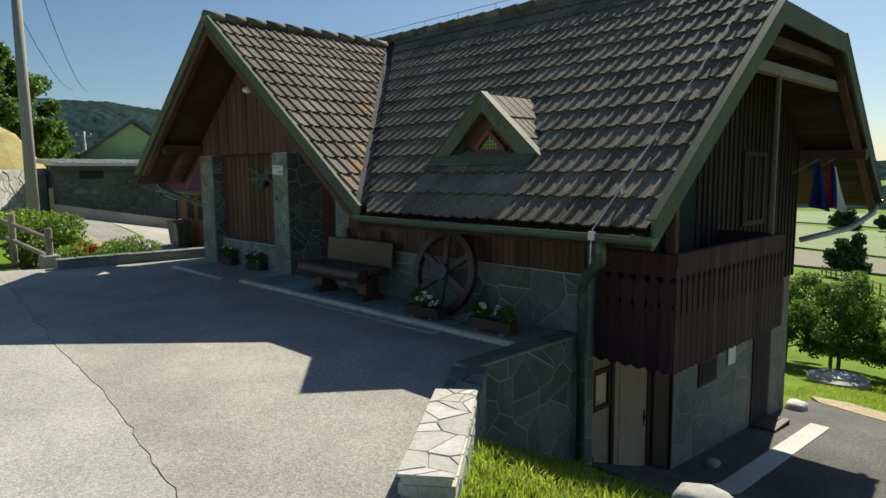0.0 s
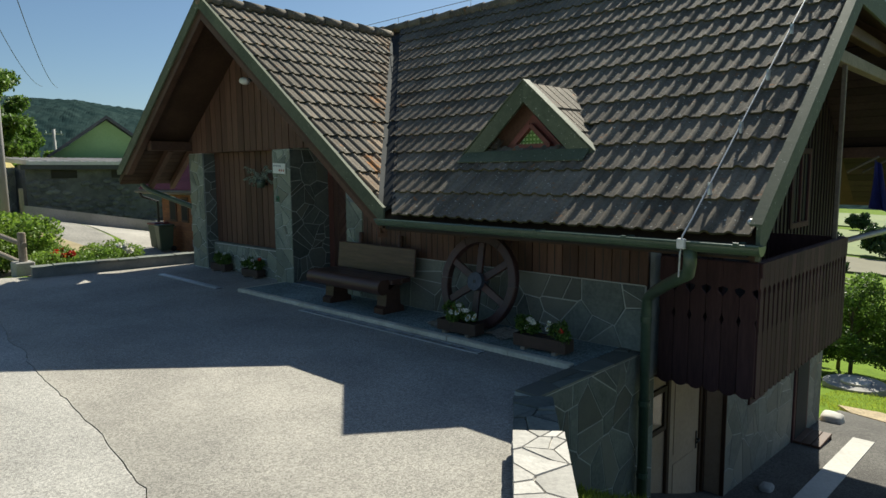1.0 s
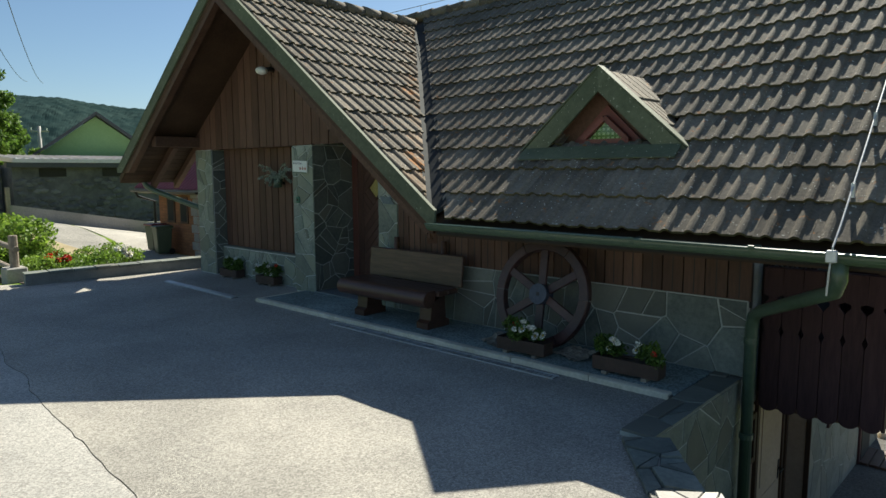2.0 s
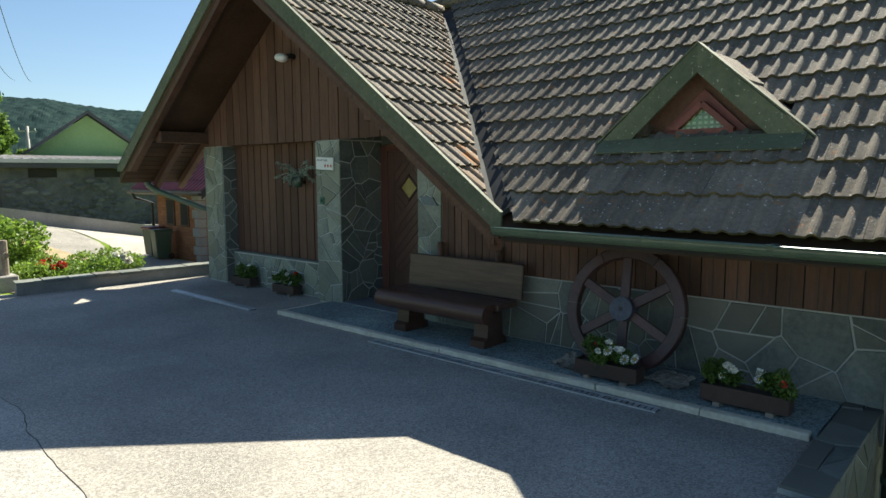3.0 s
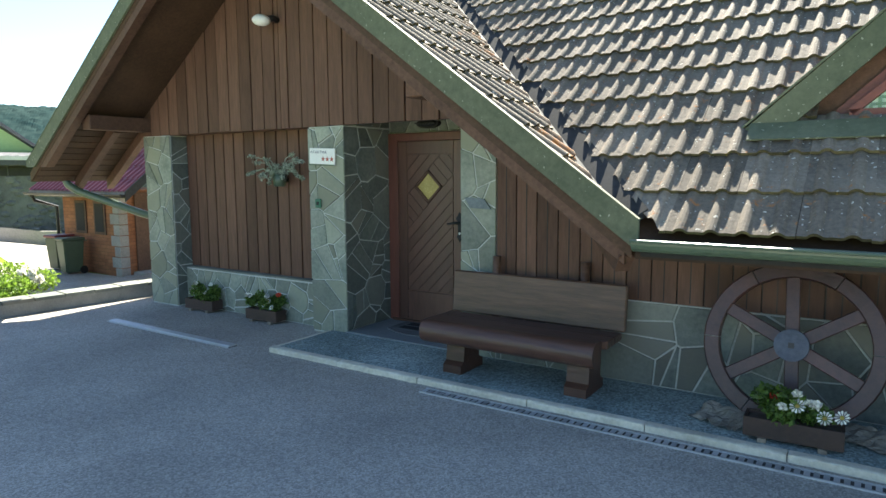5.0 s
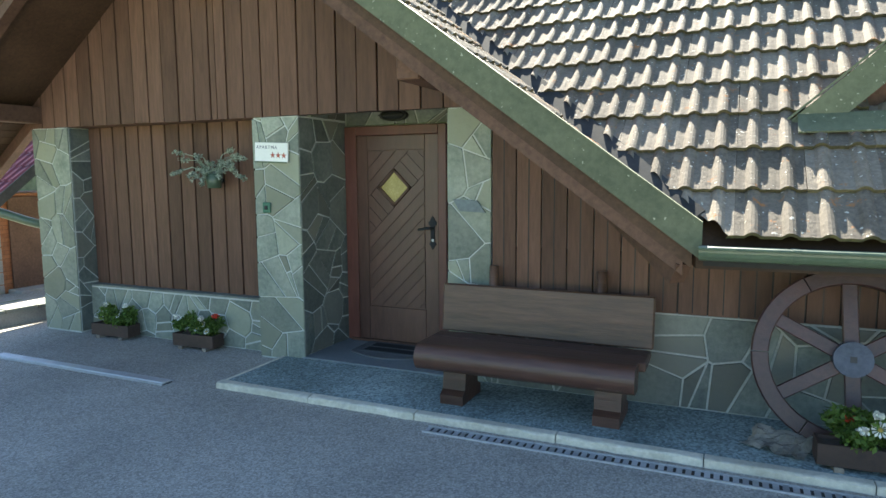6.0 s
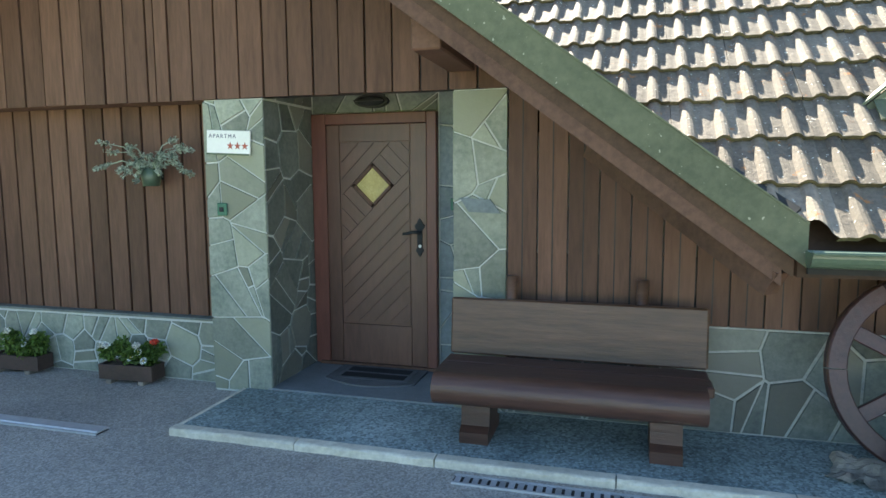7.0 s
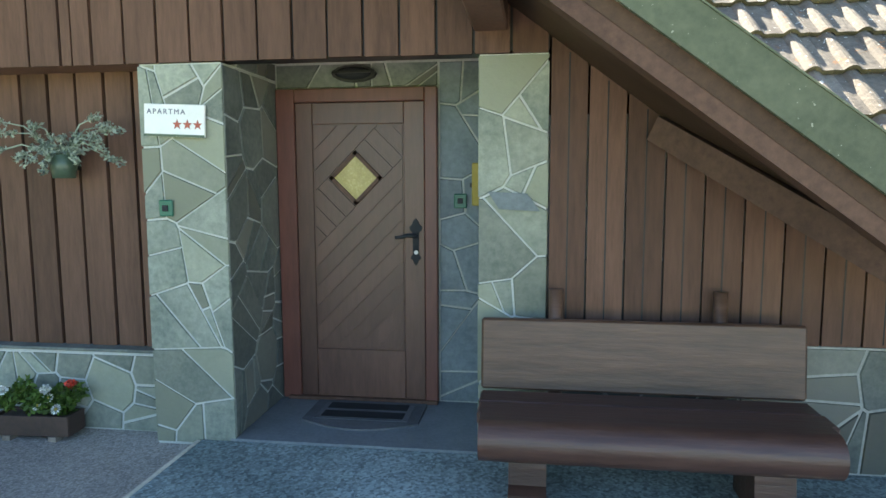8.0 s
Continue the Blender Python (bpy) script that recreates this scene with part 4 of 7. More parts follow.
part("case", box(BM(), 0.03, 0.118, -0.05, 0.0, -0.12, 0.16, 0.006), M_YELLOW, bx)
part("key_knob", box(BM(), 0.015, 0.029, -0.03, -0.005, 0.0, 0.03), M_BLACK, bx)


def sign():
    t = thing("house_sign", "white enamel sign with three red stars and green edge", "sign", at=(0.20, -0.006, 1.875))
    m = pose(0, 0, 0, 0, 2.5, 0)
    panel = part("panel", box(BM(), -0.185, 0.185, -0.018, 0.0, -0.092, 0.092, 0.004, m), M_WHITE, t)
    part("edge_strip", box(BM(), -0.185, 0.185, -0.021, -0.0185, -0.092, -0.078, 0, m), M_GUTTER, t, "green strip along the lower edge")
    cu = bpy.data.curves.new("lettering", "FONT")
    cu.body, cu.size, cu.extrude, cu.space_character = "APARTMA", 0.042, 0.001, 1.35
    tmp = bpy.data.objects.new("tmp_text", cu)
    scene.collection.objects.link(tmp)
    bpy.context.view_layer.update()
    me = bpy.data.meshes.new_from_object(tmp.evaluated_get(bpy.context.evaluated_depsgraph_get()))
    bpy.data.objects.remove(tmp)
    me.materials.clear()
    me.materials.append(M_SIGNINK)
    ob = new("lettering", me)
    ob.parent = t
    ob.matrix_local = m @ pose(-0.165, -0.0195, 0.035, 90, 0, 0)
    tagged(ob, "dark blue lettering")
    for i in range(3):
        bm = BM()
        c = (0.02 + i * 0.062, -0.022)
        prism(bm, [(c[0] + (0.030 if k % 2 == 0 else 0.012) * math.sin(k * math.pi / 5), c[1] + (0.030 if k % 2 == 0 else 0.012) * math.cos(k * math.pi / 5)) for k in range(10)], -0.0215, -0.0185)
        bm.transform(m)
        part("star", bm, M_SIGNRED, t, "red star")


sign()

# ---- roof edges ----
bm = BM()


def rake(bm, xa, za, xb, zb, y0, y1, up_, down):
    """A sloping board face between two points of the roof line."""
    L = math.hypot(xb - xa, zb - za)
    nx, nz = -(zb - za) / L, (xb - xa) / L
    if nz < 0:
        nx, nz = -nx, -nz
    prism(bm, [(xa + nx * up_, za + nz * up_), (xb + nx * up_, zb + nz * up_), (xb - nx * down, zb - nz * down), (xa - nx * down, za - nz * down)], y0, y1)


rakes = thing("porch_verge", "moss-stained green sheet-metal verge of the porch gable", "verge")
for xb, foot in ((PE_R + 0.03, 0.0), (PE_L - 0.02, 1.80)):
    sg = 1 if xb > PR_X else -1
    zb = porch_roof_z(xb)

    def sloped(hi, lo, x):
        """A board under the roof line from the ridge to x, its foot sawn level on the drive side."""
        q = [(PR_X, PR_Z + hi), (x, porch_roof_z(x) + hi), (x, porch_roof_z(x) + lo), (PR_X, PR_Z + lo)]
        return clip_poly(q, 0, -1, -foot)
    part("verge_board", prism(BM(), sloped(0.100, -0.105, xb), PR_FRONT - 0.03, PR_FRONT - 0.004), M_GREEN, rakes)
    part("verge_cap", prism(BM(), sloped(0.110, 0.101, xb), PR_FRONT - 0.036, PR_FRONT + 0.01), M_GREEN, rakes)
    part("rafter", prism(BM(), sloped(-0.08, -0.275, xb - 0.10 * sg), PR_FRONT + 0.004, PR_FRONT + 0.11), M_BEAM, rakes)
bm = BM()
beam(bm, (2.87, -0.012, 1.795), (3.80, -0.90, 1.09), 0.11, 0.13)
part("valley_rafter", bm, M_BEAM, rakes)
ridge1 = thing("ridge_tiles", "rounded brown ridge tiles on the porch roof", "roof tiles")
me = mesh_of("ridge_tile", tube(BM(), [(0, -0.03, 0.01), (0, 0.2, 0.004), (0, 0.42, 0.0)], 0.102, 12, 0.085), M_TILE, True)
for i in range(10):
    yy = PR_FRONT + 0.4 * i
    if yy + 0.4 < VAL_Y + 0.3:
        piece("ridge_tile", me, ridge1, pose(PR_X, yy, PR_Z + 0.035))
ridge2 = thing("ridge_tiles", "dark rounded ridge tiles along the main roof with a lightning wire", "roof tiles")
for i in range(29):
    xx = WEST + 0.4 * i
    if xx < HIP_X:
        piece("ridge_tile", me, ridge2, pose(xx, RIDGE_Y, RIDGE_Z + 0.03, 0, 0, 90))
bm = BM()
tube(bm, [(WEST, RIDGE_Y, RIDGE_Z + 0.24), (HIP_X - 0.2, RIDGE_Y, RIDGE_Z + 0.24)], 0.006, 6)
for i in range(11):
    tube(bm, [(WEST + 0.5 + i, RIDGE_Y, RIDGE_Z + 0.1), (WEST + 0.5 + i, RIDGE_Y, RIDGE_Z + 0.24)], 0.006, 6)
part("lightning_wire", bm, M_STEEL, ridge2)

# valley flashing
val = thing("valley_flashing", "dark metal valley gutter between the two roofs", "flashing")
bm = BM()
a, b = Vector((PE_R, EAVE_Y - 0.02, EAVE_Z)), Vector((PR_X, VAL_Y, PR_Z))
d = (b - a).normalized()
a = a + d * 0.11
across = (d.cross(Vector((0, 0, 1)))).normalized()
up = Vector((0, 0, 0.022))
for sgn in (1, -1):
    # two wings that dip towards the middle of the valley
    w = 0.15 if sgn > 0 else 0.085
    q = [a, b, b + across * w * sgn + Vector((0, 0, 0.55 * w)), a + across * w * sgn + Vector((0, 0, 0.55 * w))]
    vs = [bm.verts.new(p + up) for p in q] + [bm.verts.new(p + up - Vector((0, 0, 0.05))) for p in q]
    bm.faces.new(vs[:4])
    bm.faces.new(vs[4:])
    for k in range(4):
        bm.faces.new((vs[k], vs[(k + 1) % 4], vs[4 + (k + 1) % 4], vs[4 + k]))
bmesh.ops.recalc_face_normals(bm, faces=bm.faces)
part("flashing", bm, M_VALLEY, val)

# verge of the clipped east gable
ev = thing("gable_verge", "dull green sheet-metal verge of the clipped main gable", "verge")


def edge_plate(parent, name, p, q, drop, out, mat, lift=0.09):
    """A verge board hung from the roof edge p-q, facing out along x."""
    bm = BM()
    pts = []
    for s in (0, out):
        pts.append([bm.verts.new((c[0] + s, c[1], c[2] + h)) for c, h in ((p, lift), (q, lift), (q, lift - drop), (p, lift - drop))])
    bm.faces.new(pts[0])
    bm.faces.new(pts[1])
    for k in range(4):
        bm.faces.new((pts[0][k], pts[0][(k + 1) % 4], pts[1][(k + 1) % 4], pts[1][k]))
    part(name, bm, mat, parent)


E0 = (verge_x(EAVE_Y), EAVE_Y - 0.02, EAVE_Z)
E1 = (verge_x(HIP_Y), HIP_Y, HIP_Z)
E2 = (verge_x(HIP_BACK), HIP_BACK, HIP_Z)
E3 = (verge_x(7.95), 7.95, EAVE_Z)
for p, q in ((E0, E1), (E1, E2), (E2, E3)):
    edge_plate(ev, "verge_board", p, q, 0.26, 0.03, M_GREEN)
    if p is not E1:
        edge_plate(ev, "verge_cap", (p[0] - 0.05, p[1], p[2]), (q[0] - 0.05, q[1], q[2]), 0.016, 0.09, M_GREEN, 0.105)
        edge_plate(ev, "rafter", (p[0] - 0.16, p[1] + 0.3, p[2] - 0.17 + (0.3 * SLOPE if p is E0 else -0.3 * SLOPE)), (q[0] - 0.16, q[1], q[2] - 0.17), 0.14, 0.1, M_BEAM, 0.0)
bm = BM()
bmesh.ops.create_uvsphere(bm, u_segments=10, v_segments=6, radius=0.026, matrix=Matrix.Translation((verge_x(EAVE_Y) - 0.06, EAVE_Y + 0.04, EAVE_Z + 0.115)))
part("screw_cap", bm, M_STEEL, ev, smooth=True)


# ---- gutters and downpipes ----
def half_round(bm, p, q, r, wall=0.006, seg=10):
    """A half-round trough from p to q, open at the top."""
    p, q = Vector(p), Vector(q)
    d = (q - p).normalized()
    s = d.cross(Vector((0, 0, 1))).normalized()
    rings = []
    for c in (p, q):
        o = [bm.verts.new(c + s * (r * math.cos(a)) + Vector((0, 0, -r * math.sin(a)))) for a in [math.pi * i / seg for i in range(seg + 1)]]
        i_ = [bm.verts.new(c + s * ((r - wall) * math.cos(a)) + Vector((0, 0, -(r - wall) * math.sin(a)))) for a in [math.pi * i / seg for i in range(seg + 1)]]
        rings.append((o, i_))
    (o0, i0), (o1, i1) = rings
    for k in range(seg):
        bm.faces.new((o0[k], o0[k + 1], o1[k + 1], o1[k]))
        bm.faces.new((i0[k], i1[k], i1[k + 1], i0[k + 1]))
    bm.faces.new((o0[0], i0[0], i1[0], o1[0]))
    bm.faces.new((o0[-1], o1[-1], i1[-1], i0[-1]))
    for o, i_ in rings:
        bm.faces.new(o)
    # rolled front bead
    side = 1 if s.y < 0 or s.x < 0 else -1
    tube(bm, [p + s * (r * side), q + s * (r * side)], 0.011, 8)


GUT_Y, GUT_Z = -1.035, 1.265
gut = thing("eaves_gutter", "green half-round metal gutter along the low main eaves", "gutter")
bm = BM()
half_round(bm, (3.90, GUT_Y, GUT_Z), (8.13, GUT_Y, GUT_Z - 0.015), 0.075)
part("trough", bm, M_GUTTER, gut)
for i in range(5):
    bm = BM()
    half_round(bm, (4.35 + i * 0.9, GUT_Y, GUT_Z + 0.001), (4.39 + i * 0.9, GUT_Y, GUT_Z), 0.080)
    part("bracket", bm, M_GUTTER, gut)
bm = BM()
tube(bm, [(7.60, GUT_Y, 1.21), (7.60, GUT_Y, 1.08), (7.57, GUT_Y + 0.05, 0.99), (7.2, -0.6, 0.80), (6.9, -0.22, 0.64), (6.81, -0.12, 0.57), (6.79, -0.1, 0.45), (6.79, -0.1, -1.62)], 0.052, 12)
dp = part("downpipe", bm, M_GUTTER, gut, smooth=True)
for z in (0.35, -0.5, -1.25):
    bm = BM()
    tube(bm, [(6.79, -0.1, z - 0.025), (6.79, -0.1, z + 0.025)], 0.059, 12)
    part("clip", bm, M_GUTTER, dp)
structure("trim_eaves", box(BM(), 3.92, 8.0, -0.955, -0.925, 1.15, 1.24), M_LEAD, "dark eaves board behind the gutter", "trim")
gl = thing("side_gutter", "green gutter and bent downpipe on the porch side", "gutter")
bm = BM()
half_round(bm, (PE_L - 0.03, -0.60, 1.83), (PE_L - 0.03, 0.2, 1.825), 0.07)
part("trough", bm, M_GUTTER, gl)
bm = BM()
tube(bm, [(PE_L - 0.03, -0.50, 1.78), (PE_L - 0.03, -0.50, 1.66), (PE_L, -0.47, 1.56), (PE_L + 0.12, -0.40, 1.47), (-3.42, 0.1, 1.16), (-3.2, 0.28, 1.07)], 0.052, 10)
part("downpipe", bm, M_GUTTER, gl, smooth=True)

# lightning conductor down the main roof
lw = thing("lightning_conductor", "thin galvanised lightning wire running down the tiles", "wire")
bm = BM()
pts = []
for i in range(13):
    y = RIDGE_Y - 0.4 - (RIDGE_Y - 0.4 - EAVE_Y) * i / 12
    pts.append((7.50 + 0.006 * i, y, main_roof_z(y) + 0.13))
pts += [(7.57, -1.12, 1.30), (7.56, -1.13, 1.16), (7.55, -1.12, 0.98)]
tube(bm, pts, 0.007, 6)
part("wire", bm, M_STEEL, lw)
for i in range(1, 12, 2):
    part("clip", box(BM(), pts[i][0] - 0.012, pts[i][0] + 0.012, pts[i][1] - 0.02, pts[i][1] + 0.02, pts[i][2] - 0.09, pts[i][2] + 0.012), M_STEEL, lw)
part("test_clamp", box(BM(), 7.535, 7.60, -1.15, -1.11, 1.20, 1.28, 0.006), M_STEEL, lw)

# ---- purlins, rafters under the porch ----
for px, label in ((-3.0, "brown purlin end under the porch eaves"), (2.0, "brown purlin end under the porch verge")):
    z = under_porch(px)
    t = thing("roof_purlin", label, "beam", "purlins under the porch roof")
    part("timber", box(BM(), px - 0.09, px + 0.09, PR_FRONT + 0.14, 0.02, z - 0.22, z - 0.04, 0.01), M_BEAM, t)
for yy in (-0.35, 0.10):
    t = thing("eaves_rafter", "brown rafter end under the porch eaves", "rafter", "rafters under the porch eaves")
    bm = BM()
    prism(bm, [(PE_L + 0.05, under_porch(PE_L + 0.05) - 0.003), (-3.12, under_porch(-3.12) - 0.003), (-3.12, under_porch(-3.12) - 0.15), (PE_L + 0.05, under_porch(PE_L + 0.05) - 0.15)], yy - 0.05, yy + 0.05)
    part("timber", bm, M_BEAM, t)
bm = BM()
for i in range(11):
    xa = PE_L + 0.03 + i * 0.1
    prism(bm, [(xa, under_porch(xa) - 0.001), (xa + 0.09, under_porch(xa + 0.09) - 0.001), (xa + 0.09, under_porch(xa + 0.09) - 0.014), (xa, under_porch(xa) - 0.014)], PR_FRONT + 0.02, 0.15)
soff = structure("soffit_porch", bm, M_SOFFITSHADE, "pale brown boarded soffit under the porch eaves, coloured dark for shade", "ceiling")


def globe_lamp():
    t = thing("wall_lamp", "white oval glass wall lamp on the gable boards", "lamp", at=(-0.47, -0.012, 3.36))
    bm = BM()
    bmesh.ops.create_uvsphere(bm, u_segments=16, v_segments=10, radius=1.0, matrix=pose(-0.02, -0.17, -0.01, 0, 8, 0) @ Matrix.Diagonal((0.115, 0.085, 0.062, 1)))
    part("shade", bm, M_WHITE, t, smooth=True)
    bm = BM()
    tube(bm, [(0.05, 0, 0.01), (0.05, -0.06, 0.02), (0.03, -0.14, 0.0)], 0.035, 10)
    part("fitting", bm, M_BLACK, t, smooth=True)


globe_lamp()


# ---- dormer ----
def dormer():
    t = thing("dormer", "small triangular dormer with green verge boards and red window", "dormer")
    cx, y0, zb, za, hw = 5.265, 0.0, 1.985, 2.765, 0.915
    yb = y0 + (za - main_roof_z(y0)) / SLOPE
    for s in (1, -1):
        bm = BM()
        e = (cx + s * hw, y0 - 0.06, zb - 0.03)
        a_, b_ = (cx, y0 - 0.06, za), (cx, yb + 0.1, za)
        q = [a_, b_, (cx + s * (hw + 0.02), y0 + 0.0, zb - 0.03), e]
        slab(bm, [(p[0], p[1], p[2] - 0.0) for p in q], 0.06)
        part("roof_slope", bm, M_TILE, t)
        bm = BM()
        prism(bm, [(cx, za + 0.03), (cx + s * (hw + 0.04), zb - 0.045), (cx + s * (hw - 0.24), zb - 0.045), (cx, za - 0.20)], y0 - 0.09, y0 - 0.062)
        part("verge_board", bm, M_GREEN, t)
        bm = BM()
        slab(bm, [(cx, y0 - 0.10, za + 0.05), (cx, y0 + 0.02, za + 0.05), (cx + s * (hw + 0.06), y0 + 0.02, zb - 0.03), (cx + s * (hw + 0.06), y0 - 0.10, zb - 0.03)], 0.018)
        part("verge_cap", bm, M_GREEN, t)
    # little courses of tile on the sunny slope
    bm = BM()
    for j in range(3):
        k0, k1 = j / 3, (j + 1) / 3 + 0.05
        n = 6
        for i in range(n):
            ya, yb2 = y0 + 0.02 + (yb - y0) * (1 - k0) * i / n, y0 + 0.02 + (yb - y0) * (1 - k0) * (i + 1) / n - 0.02
            xa, xb2 = cx + hw * k0, cx + hw * min(k1, 1)
            zA, zB = za - (za - zb + 0.03) * k0, za - (za - zb + 0.03) * min(k1, 1)
            vs = [bm.verts.new(p) for p in ((xa, ya, zA + 0.015), (xa, yb2, zA + 0.015), (xb2, yb2 * 0.5 + ya * 0.5 if i == n - 1 else yb2, zB + 0.04), (xb2, ya, zB + 0.04))]
            lo = [bm.verts.new(v.co - Vector((0, 0, 0.02))) for v in vs]
            bm.faces.new(vs)
            for k in range(4):
                bm.faces.new((vs[k], vs[(k + 1) % 4], lo[(k + 1) % 4], lo[k]))
    part("tiles", bm, M_TILE, t)
    tri = lambda half, base, apex: [(cx - half, base), (cx + half, base), (cx, apex)]
    part("cheek", prism(BM(), tri(hw - 0.02, zb - 0.05, za - 0.02), y0 + 0.145, y0 + 0.17), M_BEAM, t)
    win = part("window_frame", prism(BM(), tri(0.46, zb + 0.02, zb + 0.46), y0 + 0.105, y0 + 0.145), M_REDWOOD, t, "red-brown triangular window frame")
    bm = BM()
    for p, q2 in (((cx - 0.27, zb + 0.100), (cx + 0.27, zb + 0.100)), ((cx - 0.26, zb + 0.105), (cx, zb + 0.335)), ((cx + 0.26, zb + 0.105), (cx, zb + 0.335))):
        beam(bm, (p[0], y0 + 0.085, p[1]), (q2[0], y0 + 0.085, q2[1]), 0.05, 0.10, (0, 1, 0))
    part("sash", bm, M_REDWOOD, win)
    part("curtain", prism(BM(), tri(0.20, zb + 0.12, zb + 0.305), y0 + 0.096, y0 + 0.104), M_CURTAIN, win, "pale green checked curtain")
    bm = BM()
    for k in range(-3, 4):
        top = 0.17 * (1 - abs(k) * 0.05 / 0.19)
        box(bm, cx + k * 0.05 - 0.011, cx + k * 0.05 + 0.011, y0 + 0.0925, y0 + 0.095, zb + 0.122, zb + 0.122 + top)
    for k in range(3):
        half = 0.19 * (1 - (0.035 + k * 0.045) / 0.18)
        box(bm, cx - half, cx + half, y0 + 0.0915, y0 + 0.0924, zb + 0.145 + k * 0.045, zb + 0.165 + k * 0.045)
    part("curtain_check", bm, M_CHECK, win, "green checks of the curtain")
    pane = part("pane", prism(BM(), tri(0.20, zb + 0.12, zb + 0.305), y0 + 0.086, y0 + 0.090), M_GLASS, win)
    pane.visible_shadow = False
    part("apron", box(BM(), cx - hw + 0.16, cx + hw - 0.16, y0 - 0.06, y0 + 0.14, zb - 0.075, zb - 0.05), M_GREEN, t, "green metal apron below the window")
    bm = BM()
    beam(bm, (cx - hw + 0.06, y0 - 0.16, main_roof_z(y0 - 0.16) + 0.062), (cx + hw - 0.06, y0 - 0.16, main_roof_z(y0 - 0.16) + 0.062), 0.2, 0.012, (0, -SLOPE, 1))
    part("apron", bm, M_GREEN, t)


dormer()


# ---- bench ----
def bench():
    t = thing("bench", "rustic dark-stained half-log bench against the house wall", "bench", at=(2.78, -0.45, -0.018))
    L = 0.81
    # back: one broad plank, slightly leaning
    m = pose(0, 0.22, 0, -6, 0, 0)
    part("backrest", box(BM(), -L, L, -0.025, 0.025, 0.455, 0.83, 0.012, m), M_BENCH, t)
    prof = [(-0.225 - 0.10 * math.cos(a), 0.375 + 0.098 * math.sin(a)) for a in [math.radians(d) for d in range(-75, 91, 5)]]
    prof = [(-0.14, 0.29)] + prof + [(-0.14, 0.473)]
    part("seat", prism(BM(), prof, -L + 0.03, L - 0.05, "x"), M_SEAT, t, "rounded half-log front of the seat")
    part("seat", box(BM(), -L + 0.01, L - 0.005, -0.134, 0.03, 0.40, 0.466, 0.01), M_SEAT, t)
    part("seat", box(BM(), -L + 0.005, L - 0.01, 0.038, 0.21, 0.40, 0.462, 0.01), M_SEAT, t)
    bm = BM()
    for i in range(7):
        xc = -0.7 + 0.23 * i + 0.05 * math.sin(i * 3.1)
        box(bm, xc, xc + 0.12 + 0.08 * math.sin(i * 1.7), -0.131 + 0.0, -0.126, 0.4665, 0.4685)
    part("check_crack", bm, M_GREYWOOD, t, "pale worn line along the plank edge")
    leg = [(-0.15, 0.0), (-0.15, 0.07), (-0.10, 0.10), (-0.08, 0.28), (0.14, 0.40), (0.16, 0.10), (0.22, 0.07), (0.22, 0.0)]
    for x in (-0.56, 0.56):
        part("leg", prism(BM(), leg, x - 0.09, x + 0.09, "x"), M_SEAT, t)
    for x in (-0.42, 0.42):
        bm = BM()
        tube(bm, [(x, 0.355, 0.30), (x, 0.395, 0.97)], 0.038, 10)
        part("back_post", bm, M_BENCH, t, smooth=True)


bench()


# ---- cart wheel ----
def cart_wheel():
    t = thing("cart_wheel", "old brown wooden cart wheel leaning on the wall", "wheel")
    t.matrix_world = pose(4.765, -0.27, 0.52, -13, 0, 0)
    R = 0.565
    n = 6
    for k in range(n):
        a0, a1 = k * math.pi / 3 + 0.006, (k + 1) * math.pi / 3 - 0.006
        bm = BM()
        rings = []
        for i in range(9):
            a = a0 + (a1 - a0) * i / 8
            c, s = math.cos(a), math.sin(a)
            rings.append([bm.verts.new((r * c, y, r * s)) for r, y in ((R - 0.105, -0.035), (R - 0.098, -0.042), (R - 0.010, -0.042), (R, -0.030), (R, 0.034), (R - 0.008, 0.042), (R - 0.105, 0.042))])
        for p, q in zip(rings, rings[1:]):
            for j in range(7):
                bm.faces.new((p[j], p[(j + 1) % 7], q[(j + 1) % 7], q[j]))
        bm.faces.new(rings[0])
        bm.faces.new(rings[-1])
        part("felloe", bm, M_WHEEL, t)
        a = math.pi / 2 + 0.05 + k * math.pi / 3
        bm = BM()
        c, s = math.cos(a), math.sin(a)
        beam(bm, (0.08 * c, 0, 0.08 * s), ((R - 0.095) * c, 0, (R - 0.095) * s), 0.088, 0.04, (0, 1, 0))
        bmesh.ops.bevel(bm, geom=bm.edges[:], offset=0.006, segments=1, affect="EDGES")
        part("spoke", bm, M_WHEEL, t)
    bm = BM()
    tube(bm, [(0, -0.075, 0), (0, -0.065, 0), (0, 0.06, 0)], 0.108, 20)
    hub = part("hub", bm, M_HUB, t, "blue-grey iron hub")
    part("axle_hole", box(BM(), -0.018, 0.018, -0.0785, -0.0755, -0.018, 0.018), M_BLACK, hub)


cart_wheel()


